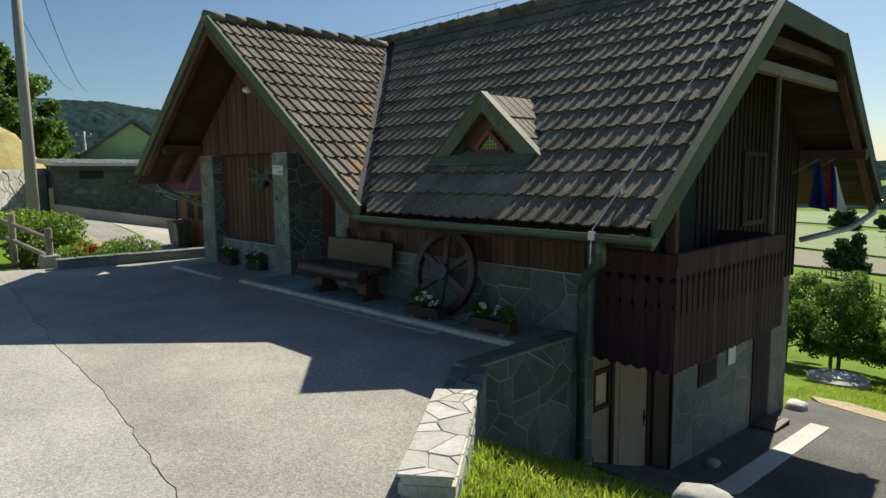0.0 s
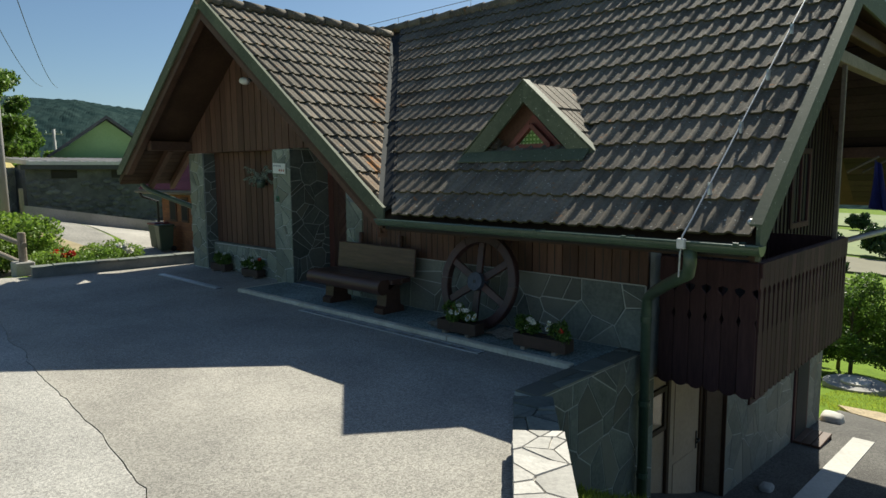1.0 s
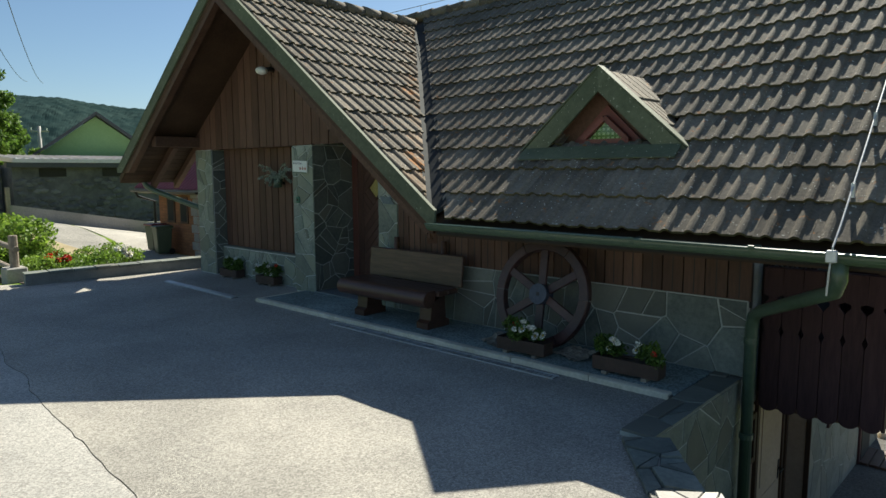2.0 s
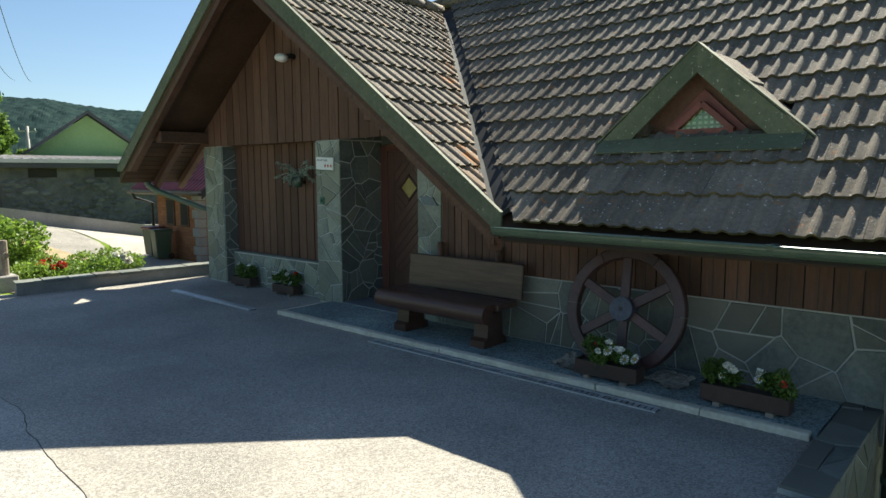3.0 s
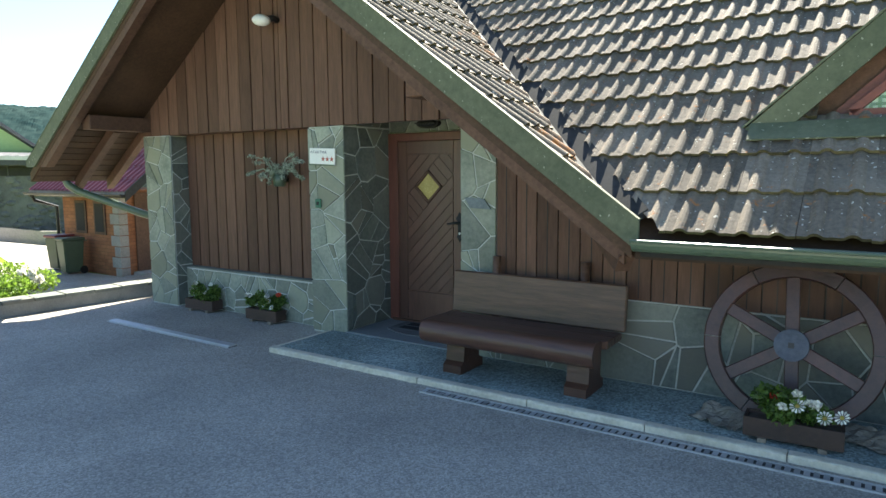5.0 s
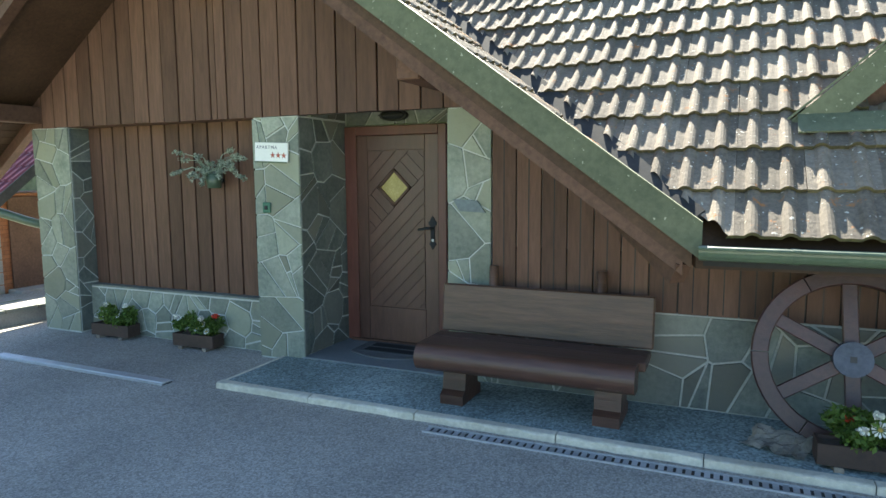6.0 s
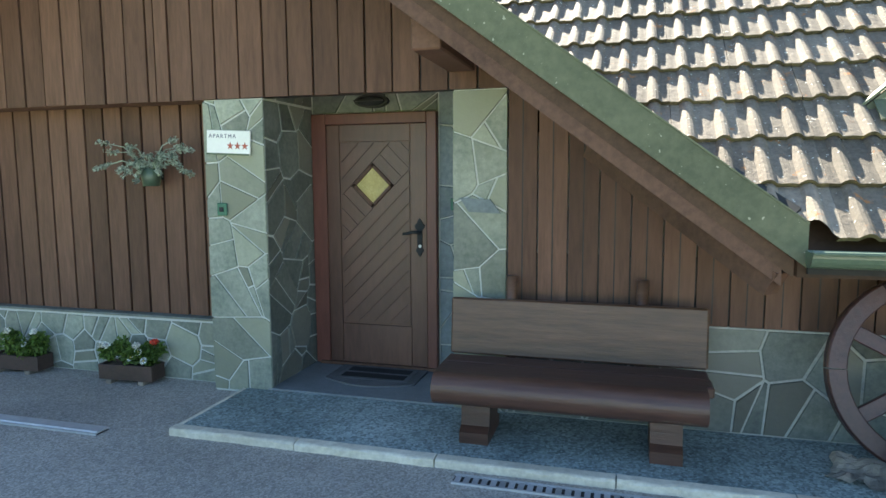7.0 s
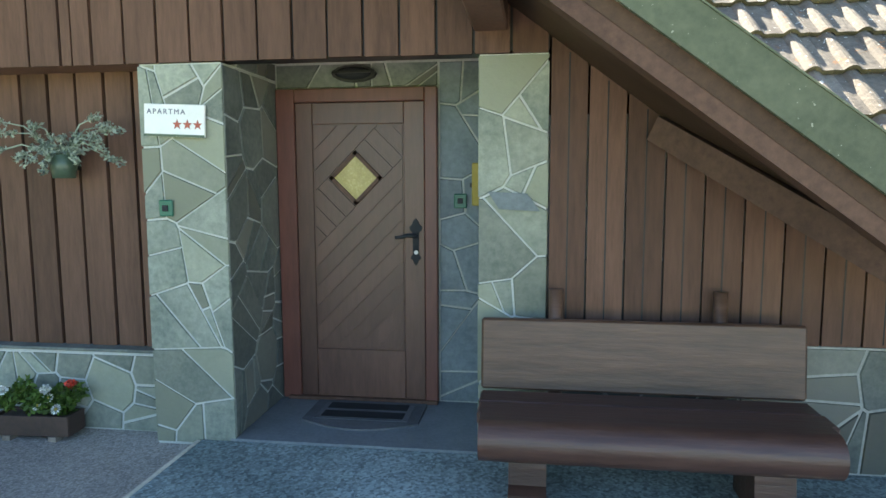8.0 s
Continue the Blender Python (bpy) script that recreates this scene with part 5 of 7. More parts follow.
# ---- flower boxes ----
def daisy(parent, p, r, tilt, seed):
    rnd = random.Random(seed)
    m = Matrix.Translation(p) @ pose(0, 0, 0, tilt, rnd.uniform(-20, 20), rnd.uniform(-30, 30))
    bm = BM()
    for k in range(12):
        a = k * math.pi / 6
        q = [Vector((0.25 * r * math.cos(a), 0.25 * r * math.sin(a), 0)), Vector((0.8 * r * math.cos(a - 0.2), 0.8 * r * math.sin(a - 0.2), 0.1 * r)),
             Vector((r * math.cos(a), r * math.sin(a), 0.05 * r)), Vector((0.8 * r * math.cos(a + 0.2), 0.8 * r * math.sin(a + 0.2), 0.1 * r))]
        bm.faces.new([bm.verts.new(m @ v) for v in q])
    f = part("flower", bm, M_PETAL, parent, "white daisy flower")
    bm = BM()
    bmesh.ops.create_uvsphere(bm, u_segments=8, v_segments=5, radius=1.0, matrix=m @ Matrix.Translation((0, 0, 0.06 * r)) @ Matrix.Diagonal((0.28 * r, 0.28 * r, 0.16 * r, 1)))
    part("flower_centre", bm, M_YELLOW, f)


def flower_box(x, y, z, length, rz, seed, label, daisies, lush=1.0):
    rnd = random.Random(seed)
    t = thing("flower_box", label, "planter", "flower boxes along the house front", at=(x, y, z), rz=rz)
    h, w = 0.155, 0.17
    L = length / 2
    bm = BM()
    box(bm, -L, L, -w / 2, -w / 2 + 0.018, 0.03, h, 0.003)
    box(bm, -L, L, w / 2 - 0.018, w / 2, 0.03, h, 0.003)
    box(bm, -L, -L + 0.018, -w / 2 + 0.018, w / 2 - 0.018, 0.03, h)
    box(bm, L - 0.018, L, -w / 2 + 0.018, w / 2 - 0.018, 0.03, h)
    part("trough", bm, M_PLANTER, t)
    part("soil", box(BM(), -L + 0.02, L - 0.02, -w / 2 + 0.02, w / 2 - 0.02, 0.04, h - 0.02), M_BARK, t)
    for s in (-0.6, 0.6):
        part("foot", box(BM(), s * L - 0.025, s * L + 0.025, -w / 2 - 0.012, w / 2, 0.0, 0.03), M_GREYWOOD, t)
    blobs = [(rnd.uniform(-L * 0.9, L * 0.9), rnd.uniform(-0.06, 0.05), h + rnd.uniform(0.03, 0.12) * lush, rnd.uniform(0.06, 0.11), 0.08, rnd.uniform(0.05, 0.09)) for _ in range(9)]
    v, f = leaf_cloud(blobs, int(900 * lush), 0.020, seed)
    soup("leaves", v, f, M_LEAF, t)
    v, f = leaf_cloud([(b[0], b[1], b[2] - 0.02, b[3], b[4], b[5]) for b in blobs], int(500 * lush), 0.02, seed + 1)
    soup("leaves", v, f, M_LEAF, t)
    for k in range(5):
        b = rnd.choice(blobs)
        c = [(b[0] + rnd.uniform(-0.03, 0.03), b[1] - 0.04, b[2] + 0.06, 0.030, 0.026, 0.024)]
        v, f = leaf_cloud(c, 60, 0.013, seed + 7 + k, aspect=0.9)
        pale = k % 2 == 0 or k == 3
        soup("white_flower" if pale else "red_flower", v, f, M_PETAL if pale else M_RED, t, "cluster of pale petals" if pale else "cluster of red petals")
    for (dx, dz, r) in daisies:
        daisy(t, (dx, -0.07, dz), r, 55, seed + int(dx * 100))


flower_box(4.83, -0.66, -0.018, 0.56, 2, 61, "dark wooden flower box with white daisies before the cart wheel", [(0.02, 0.27, 0.05), (0.17, 0.22, 0.048), (0.26, 0.24, 0.048)], 1.2)
flower_box(5.93, -0.62, -0.018, 0.62, 2, 62, "dark wooden flower box with red flowers by the wall", [(-0.15, 0.24, 0.035), (0.1, 0.26, 0.035)], 1.1)
flower_box(-2.0, 0.02, YARD_Z, 0.52, 3, 63, "brown flower box with white and orange flowers at the pillar foot", [(-0.1, 0.25, 0.03), (0.12, 0.26, 0.03)], 1.3)
flower_box(-0.83, 0.02, YARD_Z, 0.50, 3, 64, "brown flower box with red and white flowers under the boarded panel", [(0.05, 0.22, 0.035), (0.12, 0.27, 0.035), (0.17, 0.2, 0.035)], 1.3)


def hanging_pot():
    t = thing("hanging_pot", "green wall pot with trailing silver-grey plant", "pot plant", at=(-0.62, 0.12, 1.62))
    bm = BM()
    tube(bm, [(0, 0, -0.07), (0, 0, 0.07)], 0.065, 14, 0.088)
    part("pot", bm, M_GUTTER, t, smooth=True)
    part("bracket", box(BM(), -0.015, 0.015, 0.06, 0.13, -0.02, 0.02), M_BLACK, t)
    rnd = random.Random(5)
    bm = BM()
    blobs = []
    for k in range(18):
        a = rnd.uniform(-0.15, 1.0) * math.pi
        L = rnd.uniform(0.22, 0.52)
        dx, dy = math.cos(a) * L * (1.1 if math.cos(a) < 0 else 0.85), -abs(math.sin(a)) * 0.12
        tip = Vector((dx, dy, rnd.uniform(-0.03, 0.32)))
        mid = Vector((dx * 0.5, dy * 0.6, tip.z * 0.5 + 0.10))
        tube(bm, [(0, 0, 0.06), mid, tip], 0.006, 5, 0.003)
        for i in range(9):
            q = (mid.lerp(tip, i / 8) if i > 3 else Vector((0, 0, 0.06)).lerp(mid, (i + 3) / 8))
            blobs.append((q.x, q.y, q.z, 0.030, 0.026, 0.026))
    part("stem", bm, M_LEAFGREY, t)
    v, f = leaf_cloud(blobs, 1900, 0.0145, 8, aspect=0.5)
    soup("leaves", v, f, M_LEAFGREY, t)


hanging_pot()


def rag(x, y, seed, label):
    rnd = random.Random(seed)
    bm = BM()
    n = 14
    grid = [[None] * n for _ in range(n)]
    for i in range(n):
        for j in range(n):
            u, v = (i / (n - 1) - 0.5), (j / (n - 1) - 0.5)
            r = 1 + 0.25 * noise.noise(Vector((u * 3, v * 3, seed)))
            z = 0.012 + 0.05 * abs(noise.noise(Vector((u * 6, v * 2.5, seed * 2.0)))) + 0.07 * max(0, v + 0.15) + 0.012 * noise.noise(Vector((u * 14, v * 9, seed)))
            grid[i][j] = bm.verts.new((u * 0.36 * r, v * 0.26 * r, z))
    for i in range(n - 1):
        for j in range(n - 1):
            bm.faces.new((grid[i][j], grid[i + 1][j], grid[i + 1][j + 1], grid[i][j + 1]))
    bmesh.ops.solidify(bm, geom=bm.faces[:], thickness=0.006)
    t = thing("piece_of_bark", label, "driftwood", "", at=(x, y, -0.018), rz=rnd.uniform(-40, 40))
    part("bark", bm, M_RAG, t)


rag(4.38, -0.50, 3, "curled dry grey-brown bark lying by the wheel")
rag(5.25, -0.42, 4, "dry curled bark piece beside the flower box")


# ---- balcony on the gable side ----
def balcony():
    t = thing("balcony", "dark brown wooden balcony with tulip cut-outs and scalloped boards", "balcony")
    X, Y0, Y1, ZB, ZT = 7.73, 0.16, 3.32, -0.32, 0.955
    part("floor_deck", box(BM(), 6.82, X - 0.04, Y0 + 0.04, Y1, -0.2, -0.08), M_BEAM, t)
    for yy in (0.35, 1.6, 2.9):
        part("joist", box(BM(), 6.5, X - 0.05, yy - 0.06, yy + 0.06, -0.34, -0.205), M_BEAM, t)

    def slat_shape(w, notch):
        """Half of the pattern on either edge: a tulip notch near the top, a long slot below it, a rounded foot."""
        h = w / 2
        right = [(h, ZT - 0.22), (h - 0.004, ZT - 0.235), (h - notch, ZT - 0.25), (h - notch * 0.9, ZT - 0.28), (h - 0.012, ZT - 0.315), (h - 0.003, ZT - 0.33),
                 (h - 0.003, ZT - 0.50), (h - 0.022, ZT - 0.55), (h - 0.003, ZT - 0.60), (h - 0.003, ZB + 0.07)]
        foot = [(h * math.cos(a), ZB + 0.07 - 0.07 * math.sin(a)) for a in [math.pi * i / 8 for i in range(1, 8)]]
        pts = [(h - 0.003, ZT)] + right + foot + [(-p[0], p[1]) for p in reversed(right)] + [(-h + 0.003, ZT)]
        return pts
    n = 6
    w = (X - 6.80) / n
    me = mesh_of("slat", prism(BM(), slat_shape(w, 0.048), -0.012, 0.012), M_BALC)
    for i in range(n):
        piece("slat", me, t, pose(6.80 + (i + 0.5) * w, Y0, 0))
    n = 24
    w = (Y1 - Y0) / n

    def slim(w):
        h = w / 2
        r = [(h - 0.002, ZT), (h - 0.002, ZT - 0.22), (h - 0.034, ZT - 0.245), (h - 0.038, ZT - 0.28), (h - 0.022, ZT - 0.33), (h - 0.020, ZT - 0.62), (h - 0.006, ZT - 0.68), (h - 0.006, ZB + 0.06)]
        foot = [(h * math.cos(a), ZB + 0.06 - 0.06 * math.sin(a)) for a in [math.pi * i / 6 for i in range(1, 6)]]
        return r + foot + [(-p[0], p[1]) for p in reversed(r)]
    me = mesh_of("slat", prism(BM(), slim(w), -0.012, 0.012, "y"), M_BALC)
    for i in range(n):
        piece("slat", me, t, pose(X, Y0 + 0.012 + (i + 0.5) * w, 0, 0, 0, 90))
    part("rail", box(BM(), 6.80, X + 0.03, Y0 + 0.014, Y0 + 0.07, ZT - 0.13, ZT + 0.005, 0.006), M_BALC, t)
    part("rail", box(BM(), X - 0.075, X - 0.014, Y0 + 0.075, Y1, ZT - 0.13, ZT + 0.005, 0.006), M_BALC, t)
    part("rail", box(BM(), 6.80, X - 0.02, Y0 + 0.014, Y0 + 0.06, -0.06, 0.04, 0.006), M_BALC, t)
    part("rail", box(BM(), X - 0.065, X - 0.014, Y0 + 0.065, Y1, -0.06, 0.04, 0.006), M_BALC, t)
    part("end_panel", box(BM(), 6.82, X - 0.02, Y1, Y1 + 0.03, -0.1, ZT), M_BALC, t)
    part("post", box(BM(), X - 0.08, X - 0.03, 2.94, 2.99, ZT, 3.1, 0.006), M_GREYWOOD, t)
    part("post", box(BM(), X - 0.10, X - 0.02, 0.19, 0.27, ZT, 1.95, 0.006), M_BEAM, t)


balcony()
side_boards = structure("wall_gable_east", box(BM(), 6.8, 6.803, 0.35, 0.36, -0.05, 0.0), M_BOARD, "dark brown boards of the upper gable wall, deepened for shade", "wall")
n = 38
for i in range(n):
    ya, yb = 0.32 + (BACK_Y - 0.32) * i / n + 0.008, 0.32 + (BACK_Y - 0.32) * (i + 1) / n - 0.008
    lid = lambda y: main_roof_z(y) - 0.2
    part("board", prism(BM(), [(ya, -0.08), (yb, -0.08), (yb, lid(yb)), (ya, lid(ya))], 6.803, 6.827, "x"), M_GABLESHADE, side_boards)
    part("batten", prism(BM(), [(yb - 0.022, -0.08), (yb + 0.038, -0.08), (yb + 0.038, lid(yb + 0.038)), (yb - 0.022, lid(yb - 0.022))], 6.8275, 6.847, "x"), M_GABLESHADE, side_boards)
w2 = tagged(new("window_2"), "dark gable window with a brown frame behind the balcony", "window", kind="structure")
bm = BM()
for a in ((4.05, 4.13, 0.95, 2.1), (4.85, 4.93, 0.95, 2.1), (4.13, 4.85, 2.02, 2.1), (4.13, 4.85, 0.95, 1.03), (4.46, 4.52, 1.03, 2.02)):
    box(bm, 6.828, 6.87, a[0], a[1], a[2], a[3], 0.004)
part("window_frame", bm, M_BALC, w2)
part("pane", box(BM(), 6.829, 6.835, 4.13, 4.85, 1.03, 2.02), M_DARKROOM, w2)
bd = tagged(new("door_3"), "dark balcony door in the gable wall", "door", kind="structure")
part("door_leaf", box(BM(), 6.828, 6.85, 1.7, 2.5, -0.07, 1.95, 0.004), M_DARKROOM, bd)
part("door_frame", box(BM(), 6.828, 6.872, 2.5, 2.58, -0.07, 2.03, 0.004), M_BALC, bd)
part("door_frame", box(BM(), 6.828, 6.872, 1.62, 1.7, -0.07, 2.03, 0.004), M_BALC, bd)
for z, ya, yb, mat in ((3.08, 1.4, 5.6, M_GREYWOOD), (3.42, 1.9, 5.1, M_BEAM)):
    t = thing("collar_beam", "weathered tie beam under the clipped gable", "beam", "tie beams of the gable")
    part("timber", box(BM(), 7.60, 7.72, ya, yb, z - 0.07, z + 0.07, 0.008), mat, t)
for yy, zz in ((0.25, 1.9), (RIDGE_Y, 4.2), (6.6, 1.9)):
    t = thing("gable_purlin", "brown purlin carrying the gable overhang", "beam", "purlins of the gable overhang")
    z = main_roof_z(yy) - 0.2
    part("timber", box(BM(), 6.83, 7.86, yy - 0.08, yy + 0.08, z - 0.18, z - 0.0, 0.008), M_BEAM, t)
bm = BM()
for i in range(34):
    y0 = EAVE_Y + 0.1 + i * 0.13
    if y0 + 0.12 < RIDGE_Y:
        for sgn in (0, 1):
            ya, yb = (y0, y0 + 0.12) if not sgn else (2 * RIDGE_Y - y0 - 0.12, 2 * RIDGE_Y - y0)
            za, zb = main_roof_z(ya) - D - T - 0.002, main_roof_z(yb) - D - T - 0.002
            if max(za, zb) < HIP_Z - 0.1:
                prism(bm, [(ya, za), (yb, zb), (yb, zb - 0.014), (ya, za - 0.014)], 6.84, 7.85, "x")
structure("soffit_gable", bm, M_GABLESHADE, "brown boarded soffit of the gable overhang, darkened for shade", "ceiling")


def flag(y, stripes, label, seed):
    t = thing("flag", label, "flag", "flags on the gable", at=(7.88 + (y - 3.98) * 0.9, y, 0), rz=-55)
    bm = BM()
    tube(bm, [(-0.25, -0.25, 1.75), (0.02, 0.0, 1.95)], 0.012, 8)
    part("pole", bm, M_GREYWOOD, t)
    for k, (mat, lab) in enumerate(stripes):
        bm = BM()
        rows = []
        for j in range(13):
            row = []
            for i in range(5):
                u, v = (k + i / 4) / len(stripes), j / 12
                wob = 0.06 * math.sin(u * 9 + seed + v * 2) * (0.3 + v)
                row.append(bm.verts.new((0.02 + wob, (u - 0.5) * (0.10 + 0.20 * v) + 0.06 * v, 1.92 - 0.62 * v - 0.08 * u)))
            rows.append(row)
        for a, b in zip(rows, rows[1:]):
            for i in range(4):
                bm.faces.new((a[i], a[i + 1], b[i + 1], b[i]))
        bmesh.ops.solidify(bm, geom=bm.faces[:], thickness=0.003)
        part("stripe", bm, mat, t, lab, smooth=True)


M_FLAGBLUE = material("flag_blue", (0.03, 0.04, 0.20), (0.05, 0.06, 0.28), 0.8, 20, 2, 0.1)
M_FLAGWHITE = material("flag_white", (0.62, 0.62, 0.64), (0.74, 0.74, 0.76), 0.8, 20, 2, 0.1)
M_FLAGRED = material("flag_red", (0.45, 0.03, 0.03), (0.58, 0.05, 0.05), 0.8, 20, 2, 0.1)
flag(3.98, [(M_FLAGBLUE, "dark blue cloth"), (M_FLAGBLUE, "dark blue cloth")], "dark blue flag hanging from the gable", 1.0)
flag(4.14, [(M_FLAGRED, "red stripe"), (M_FLAGBLUE, "blue stripe"), (M_FLAGWHITE, "white stripe")], "red, blue and white flag hanging from the gable", 2.2)
bg = thing("back_gutter", "grey downpipe slanting from the rear eaves", "gutter")
bm = BM()
tube(bm, [(7.75, 7.95, 1.2), (7.72, 7.85, 1.0), (7.5, 7.3, 0.75), (6.9, 6.62, 0.55)], 0.05, 10)
part("downpipe", bm, M_STEEL, bg, smooth=True)
bm = BM()
half_round(bm, (WEST, 8.02, 1.25), (7.85, 8.02, 1.24), 0.075)
part("trough", bm, M_GUTTER, bg)

# basement face
clad(basement, (2.1, 6.5, -2.75, -0.12), 0.40, 71, M_BASESTONE, east(WALL_X1), 0.004, 0.010)
bw = tagged(new("window_3"), "small dark basement window in the stone wall", "window", kind="structure")
part("window_frame", box(BM(), 6.80, 6.832, 2.85, 3.45, -1.32, -0.92, 0.006), M_BALC, bw)
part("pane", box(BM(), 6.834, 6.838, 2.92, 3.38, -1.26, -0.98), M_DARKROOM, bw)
bw = tagged(new("door_4"), "narrow dark basement door in the stone wall", "door", kind="structure")
part("door_frame", box(BM(), 6.80, 6.835, 4.88, 5.62, -2.5, -0.80, 0.006), M_BALC, bw)
part("door_leaf", box(BM(), 6.836, 6.842, 4.96, 5.54, -2.48, -0.88), M_DARKROOM, bw)
nt_ = thing("notice", "white notice board on the basement wall", "notice", at=(6.82, 3.98, -1.04))
part("sheet", box(BM(), 0.0, 0.012, -0.14, 0.14, -0.16, 0.16, 0.002), M_WHITE, nt_)
part("corner_panel", box(BM(), 6.562, 6.758, 2.088, 2.099, -2.7, -0.35), M_BEIGE, recess)
part("corner_post", box(BM(), 6.76, 6.812, 2.075, 2.099, -2.7, -0.35, 0.004), M_SOFFITSHADE, recess, "dark brown corner post")
d2 = tagged(new("door_2"), "beige basement door with dark frame under the balcony", "door", kind="structure")
for ya, yb in ((0.88, 0.95), (1.79, 1.85), (1.93, 1.99)):
    part("door_frame", box(BM(), 6.562, 6.60, ya, yb, -2.6, -0.40, 0.004), M_SOFFITSHADE, d2)
part("door_leaf", box(BM(), 6.562, 6.582, 0.952, 1.788, -2.55, -0.42, 0.004), M_BEIGE, d2)
for z0, z1 in ((-2.35, -1.62), (-1.5, -0.62)):
    part("door_panel", box(BM(), 6.583, 6.590, 1.08, 1.66, z0, z1, 0.003), M_BEIGE, d2)
bm = BM()
tube(bm, [(6.582, 1.73, -1.50), (6.63, 1.73, -1.50), (6.635, 1.62, -1.50)], 0.011, 8)
part("door_handle", bm, M_BLACK, d2, smooth=True)
part("lock_plate", box(BM(), 6.583, 6.589, 1.71, 1.75, -1.62, -1.40), M_BLACK, d2)
w4 = tagged(new("window_4"), "narrow window beside the basement door", "window", kind="structure")
bm = BM()
for a in ((0.46, 0.52, -1.12, -0.60), (0.80, 0.86, -1.12, -0.60), (0.52, 0.80, -1.12, -1.06), (0.52, 0.80, -0.66, -0.60)):
    box(bm, 6.562, 6.595, a[0], a[1], a[2], a[3], 0.004)
part("window_frame", bm, M_SOFFITSHADE, w4)
# peach sheet added behind the glass as its orange reflection
part("curtain", box(BM(), 6.561, 6.564, 0.52, 0.80, -1.06, -0.66), M_PANEREFLECT, w4, "peach sheet for the orange reflection in the pane")
pane = part("pane", box(BM(), 6.57, 6.574, 0.52, 0.80, -1.06, -0.66), M_GLASS, w4)
pane.visible_shadow = False

# ---- retaining wall and low capped wall ----
ret = structure("wall_retaining", box(BM(), 6.46, 6.70, -1.78, 0.295, -2.7, -0.03), M_MORTARMID, "stone-faced retaining wall beside the forecourt", "wall")
clad(ret, (-1.78, 0.29, -2.4, -0.04), 0.34, 81, M_STONEDARK, east(6.70), 0.005, 0.012, 0.9)
clad(ret, (6.46, 6.72, -1.78, 0.29), 0.3, 82, M_STONEDARK, top(-0.03), 0.02, 0.012, 1.0, "cap_stone")
LOW_A, LOW_D = Vector((6.66, -1.79, 0)), Vector((0.615, -0.788, 0))
LOW_N = Vector((0.788, 0.615, 0))
LOW_L = 2.49
lowm = Matrix(((LOW_D.x, LOW_N.x, 0, LOW_A.x), (LOW_D.y, LOW_N.y, 0, LOW_A.y), (0, 0, 1, 0), (0, 0, 0, 1)))
bm = box(BM(), 1.0, LOW_L, -0.15, 0.15, -1.6, 0.078)
box(bm, 0.0, 0.998, -0.15, 0.15, -1.6, -0.045)
bm.transform(lowm)
lw2 = structure("wall_low", bm, M_CAPSTONE, "low roadside wall with pale irregular capping stones", "wall")
clad(lw2, (0.98, LOW_L + 0.02, -0.175, 0.175), 0.19, 91, M_CAPSTONE, lambda u, v, o: tuple(lowm @ Vector((u, v, 0.078 + o))), 0.014, 0.006, 0.9, "cap_stone")
clad(lw2, (0.0, 0.98, -0.17, 0.17), 0.2, 96, M_STONEDARK, lambda u, v, o: tuple(lowm @ Vector((u, v, -0.045 + o))), 0.03, 0.012, 0.9, "cap_stone")
clad(lw2, (0.0, LOW_L, -1.2, -0.05), 0.25, 92, M_STONE, lambda u, v, o: tuple(lowm @ Vector((u, 0.15 + o, v))), 0.02, 0.02)
clad(lw2, (1.0, LOW_L, -0.05, 0.03), 0.14, 97, M_CAPSTONE, lambda u, v, o: tuple(lowm @ Vector((u, 0.15 + o, v))), 0.02, 0.012)
clad(lw2, (-0.15, 0.15, -0.3, 0.03), 0.13, 93, M_CAPSTONE, lambda u, v, o: tuple(lowm @ Vector((LOW_L + o, u, v))), 0.012, 0.012)
clad(lw2, (1.0, LOW_L, -0.05, 0.03), 0.18, 94, M_CAPSTONE, lambda u, v, o: tuple(lowm @ Vector((u, -0.15 - o, v))), 0.02, 0.012)


def boulder(x, y, z, sx, sy, sz, seed, mat, label):
    bm = BM()
    bmesh.ops.create_icosphere(bm, subdivisions=3, radius=1.0)
    for v in bm.verts:
        c = v.co
        k = max(abs(c.x), abs(c.y), abs(c.z))
        q = c * (0.5 + 0.42 / k)
        q *= 1 + 0.10 * noise.noise(c * 2.1 + Vector((seed, 0, 0)))
        v.co = Vector((q.x * sx, q.y * sy, q.z * sz))
    t = thing("boulder", label, "boulder", at=(x, y, z))
    part("rock", bm, mat, t, smooth=True)


boulder(9.28, -2.52, -0.22, 0.21, 0.16, 0.19, 3, M_CAPSTONE, "pale squared boulder on the grassy bank")
boulder(6.95, 6.75, lower_drive(6.75) + 0.07, 0.20, 0.24, 0.14, 5, M_CAPSTONE, "pale concrete block at the house corner")
boulder(7.12, 2.75, lower_drive(2.75) + 0.06, 0.09, 0.13, 0.07, 6, M_CAPSTONE, "small pale stone on the drive")
st = thing("wooden_step", "low brown wooden step at the basement door", "step", at=(7.02, 5.25, lower_drive(5.25) + 0.02))
for i in range(3):
    part("plank", box(BM(), -0.2 + 0.135 * i, -0.075 + 0.135 * i, -0.35, 0.35, 0.05, 0.09, 0.006), M_BEAM, st)
for yy in (-0.28, 0.28):
    part("bearer", box(BM(), -0.2, 0.2, yy - 0.03, yy + 0.03, 0.0, 0.05), M_BEAM, st)
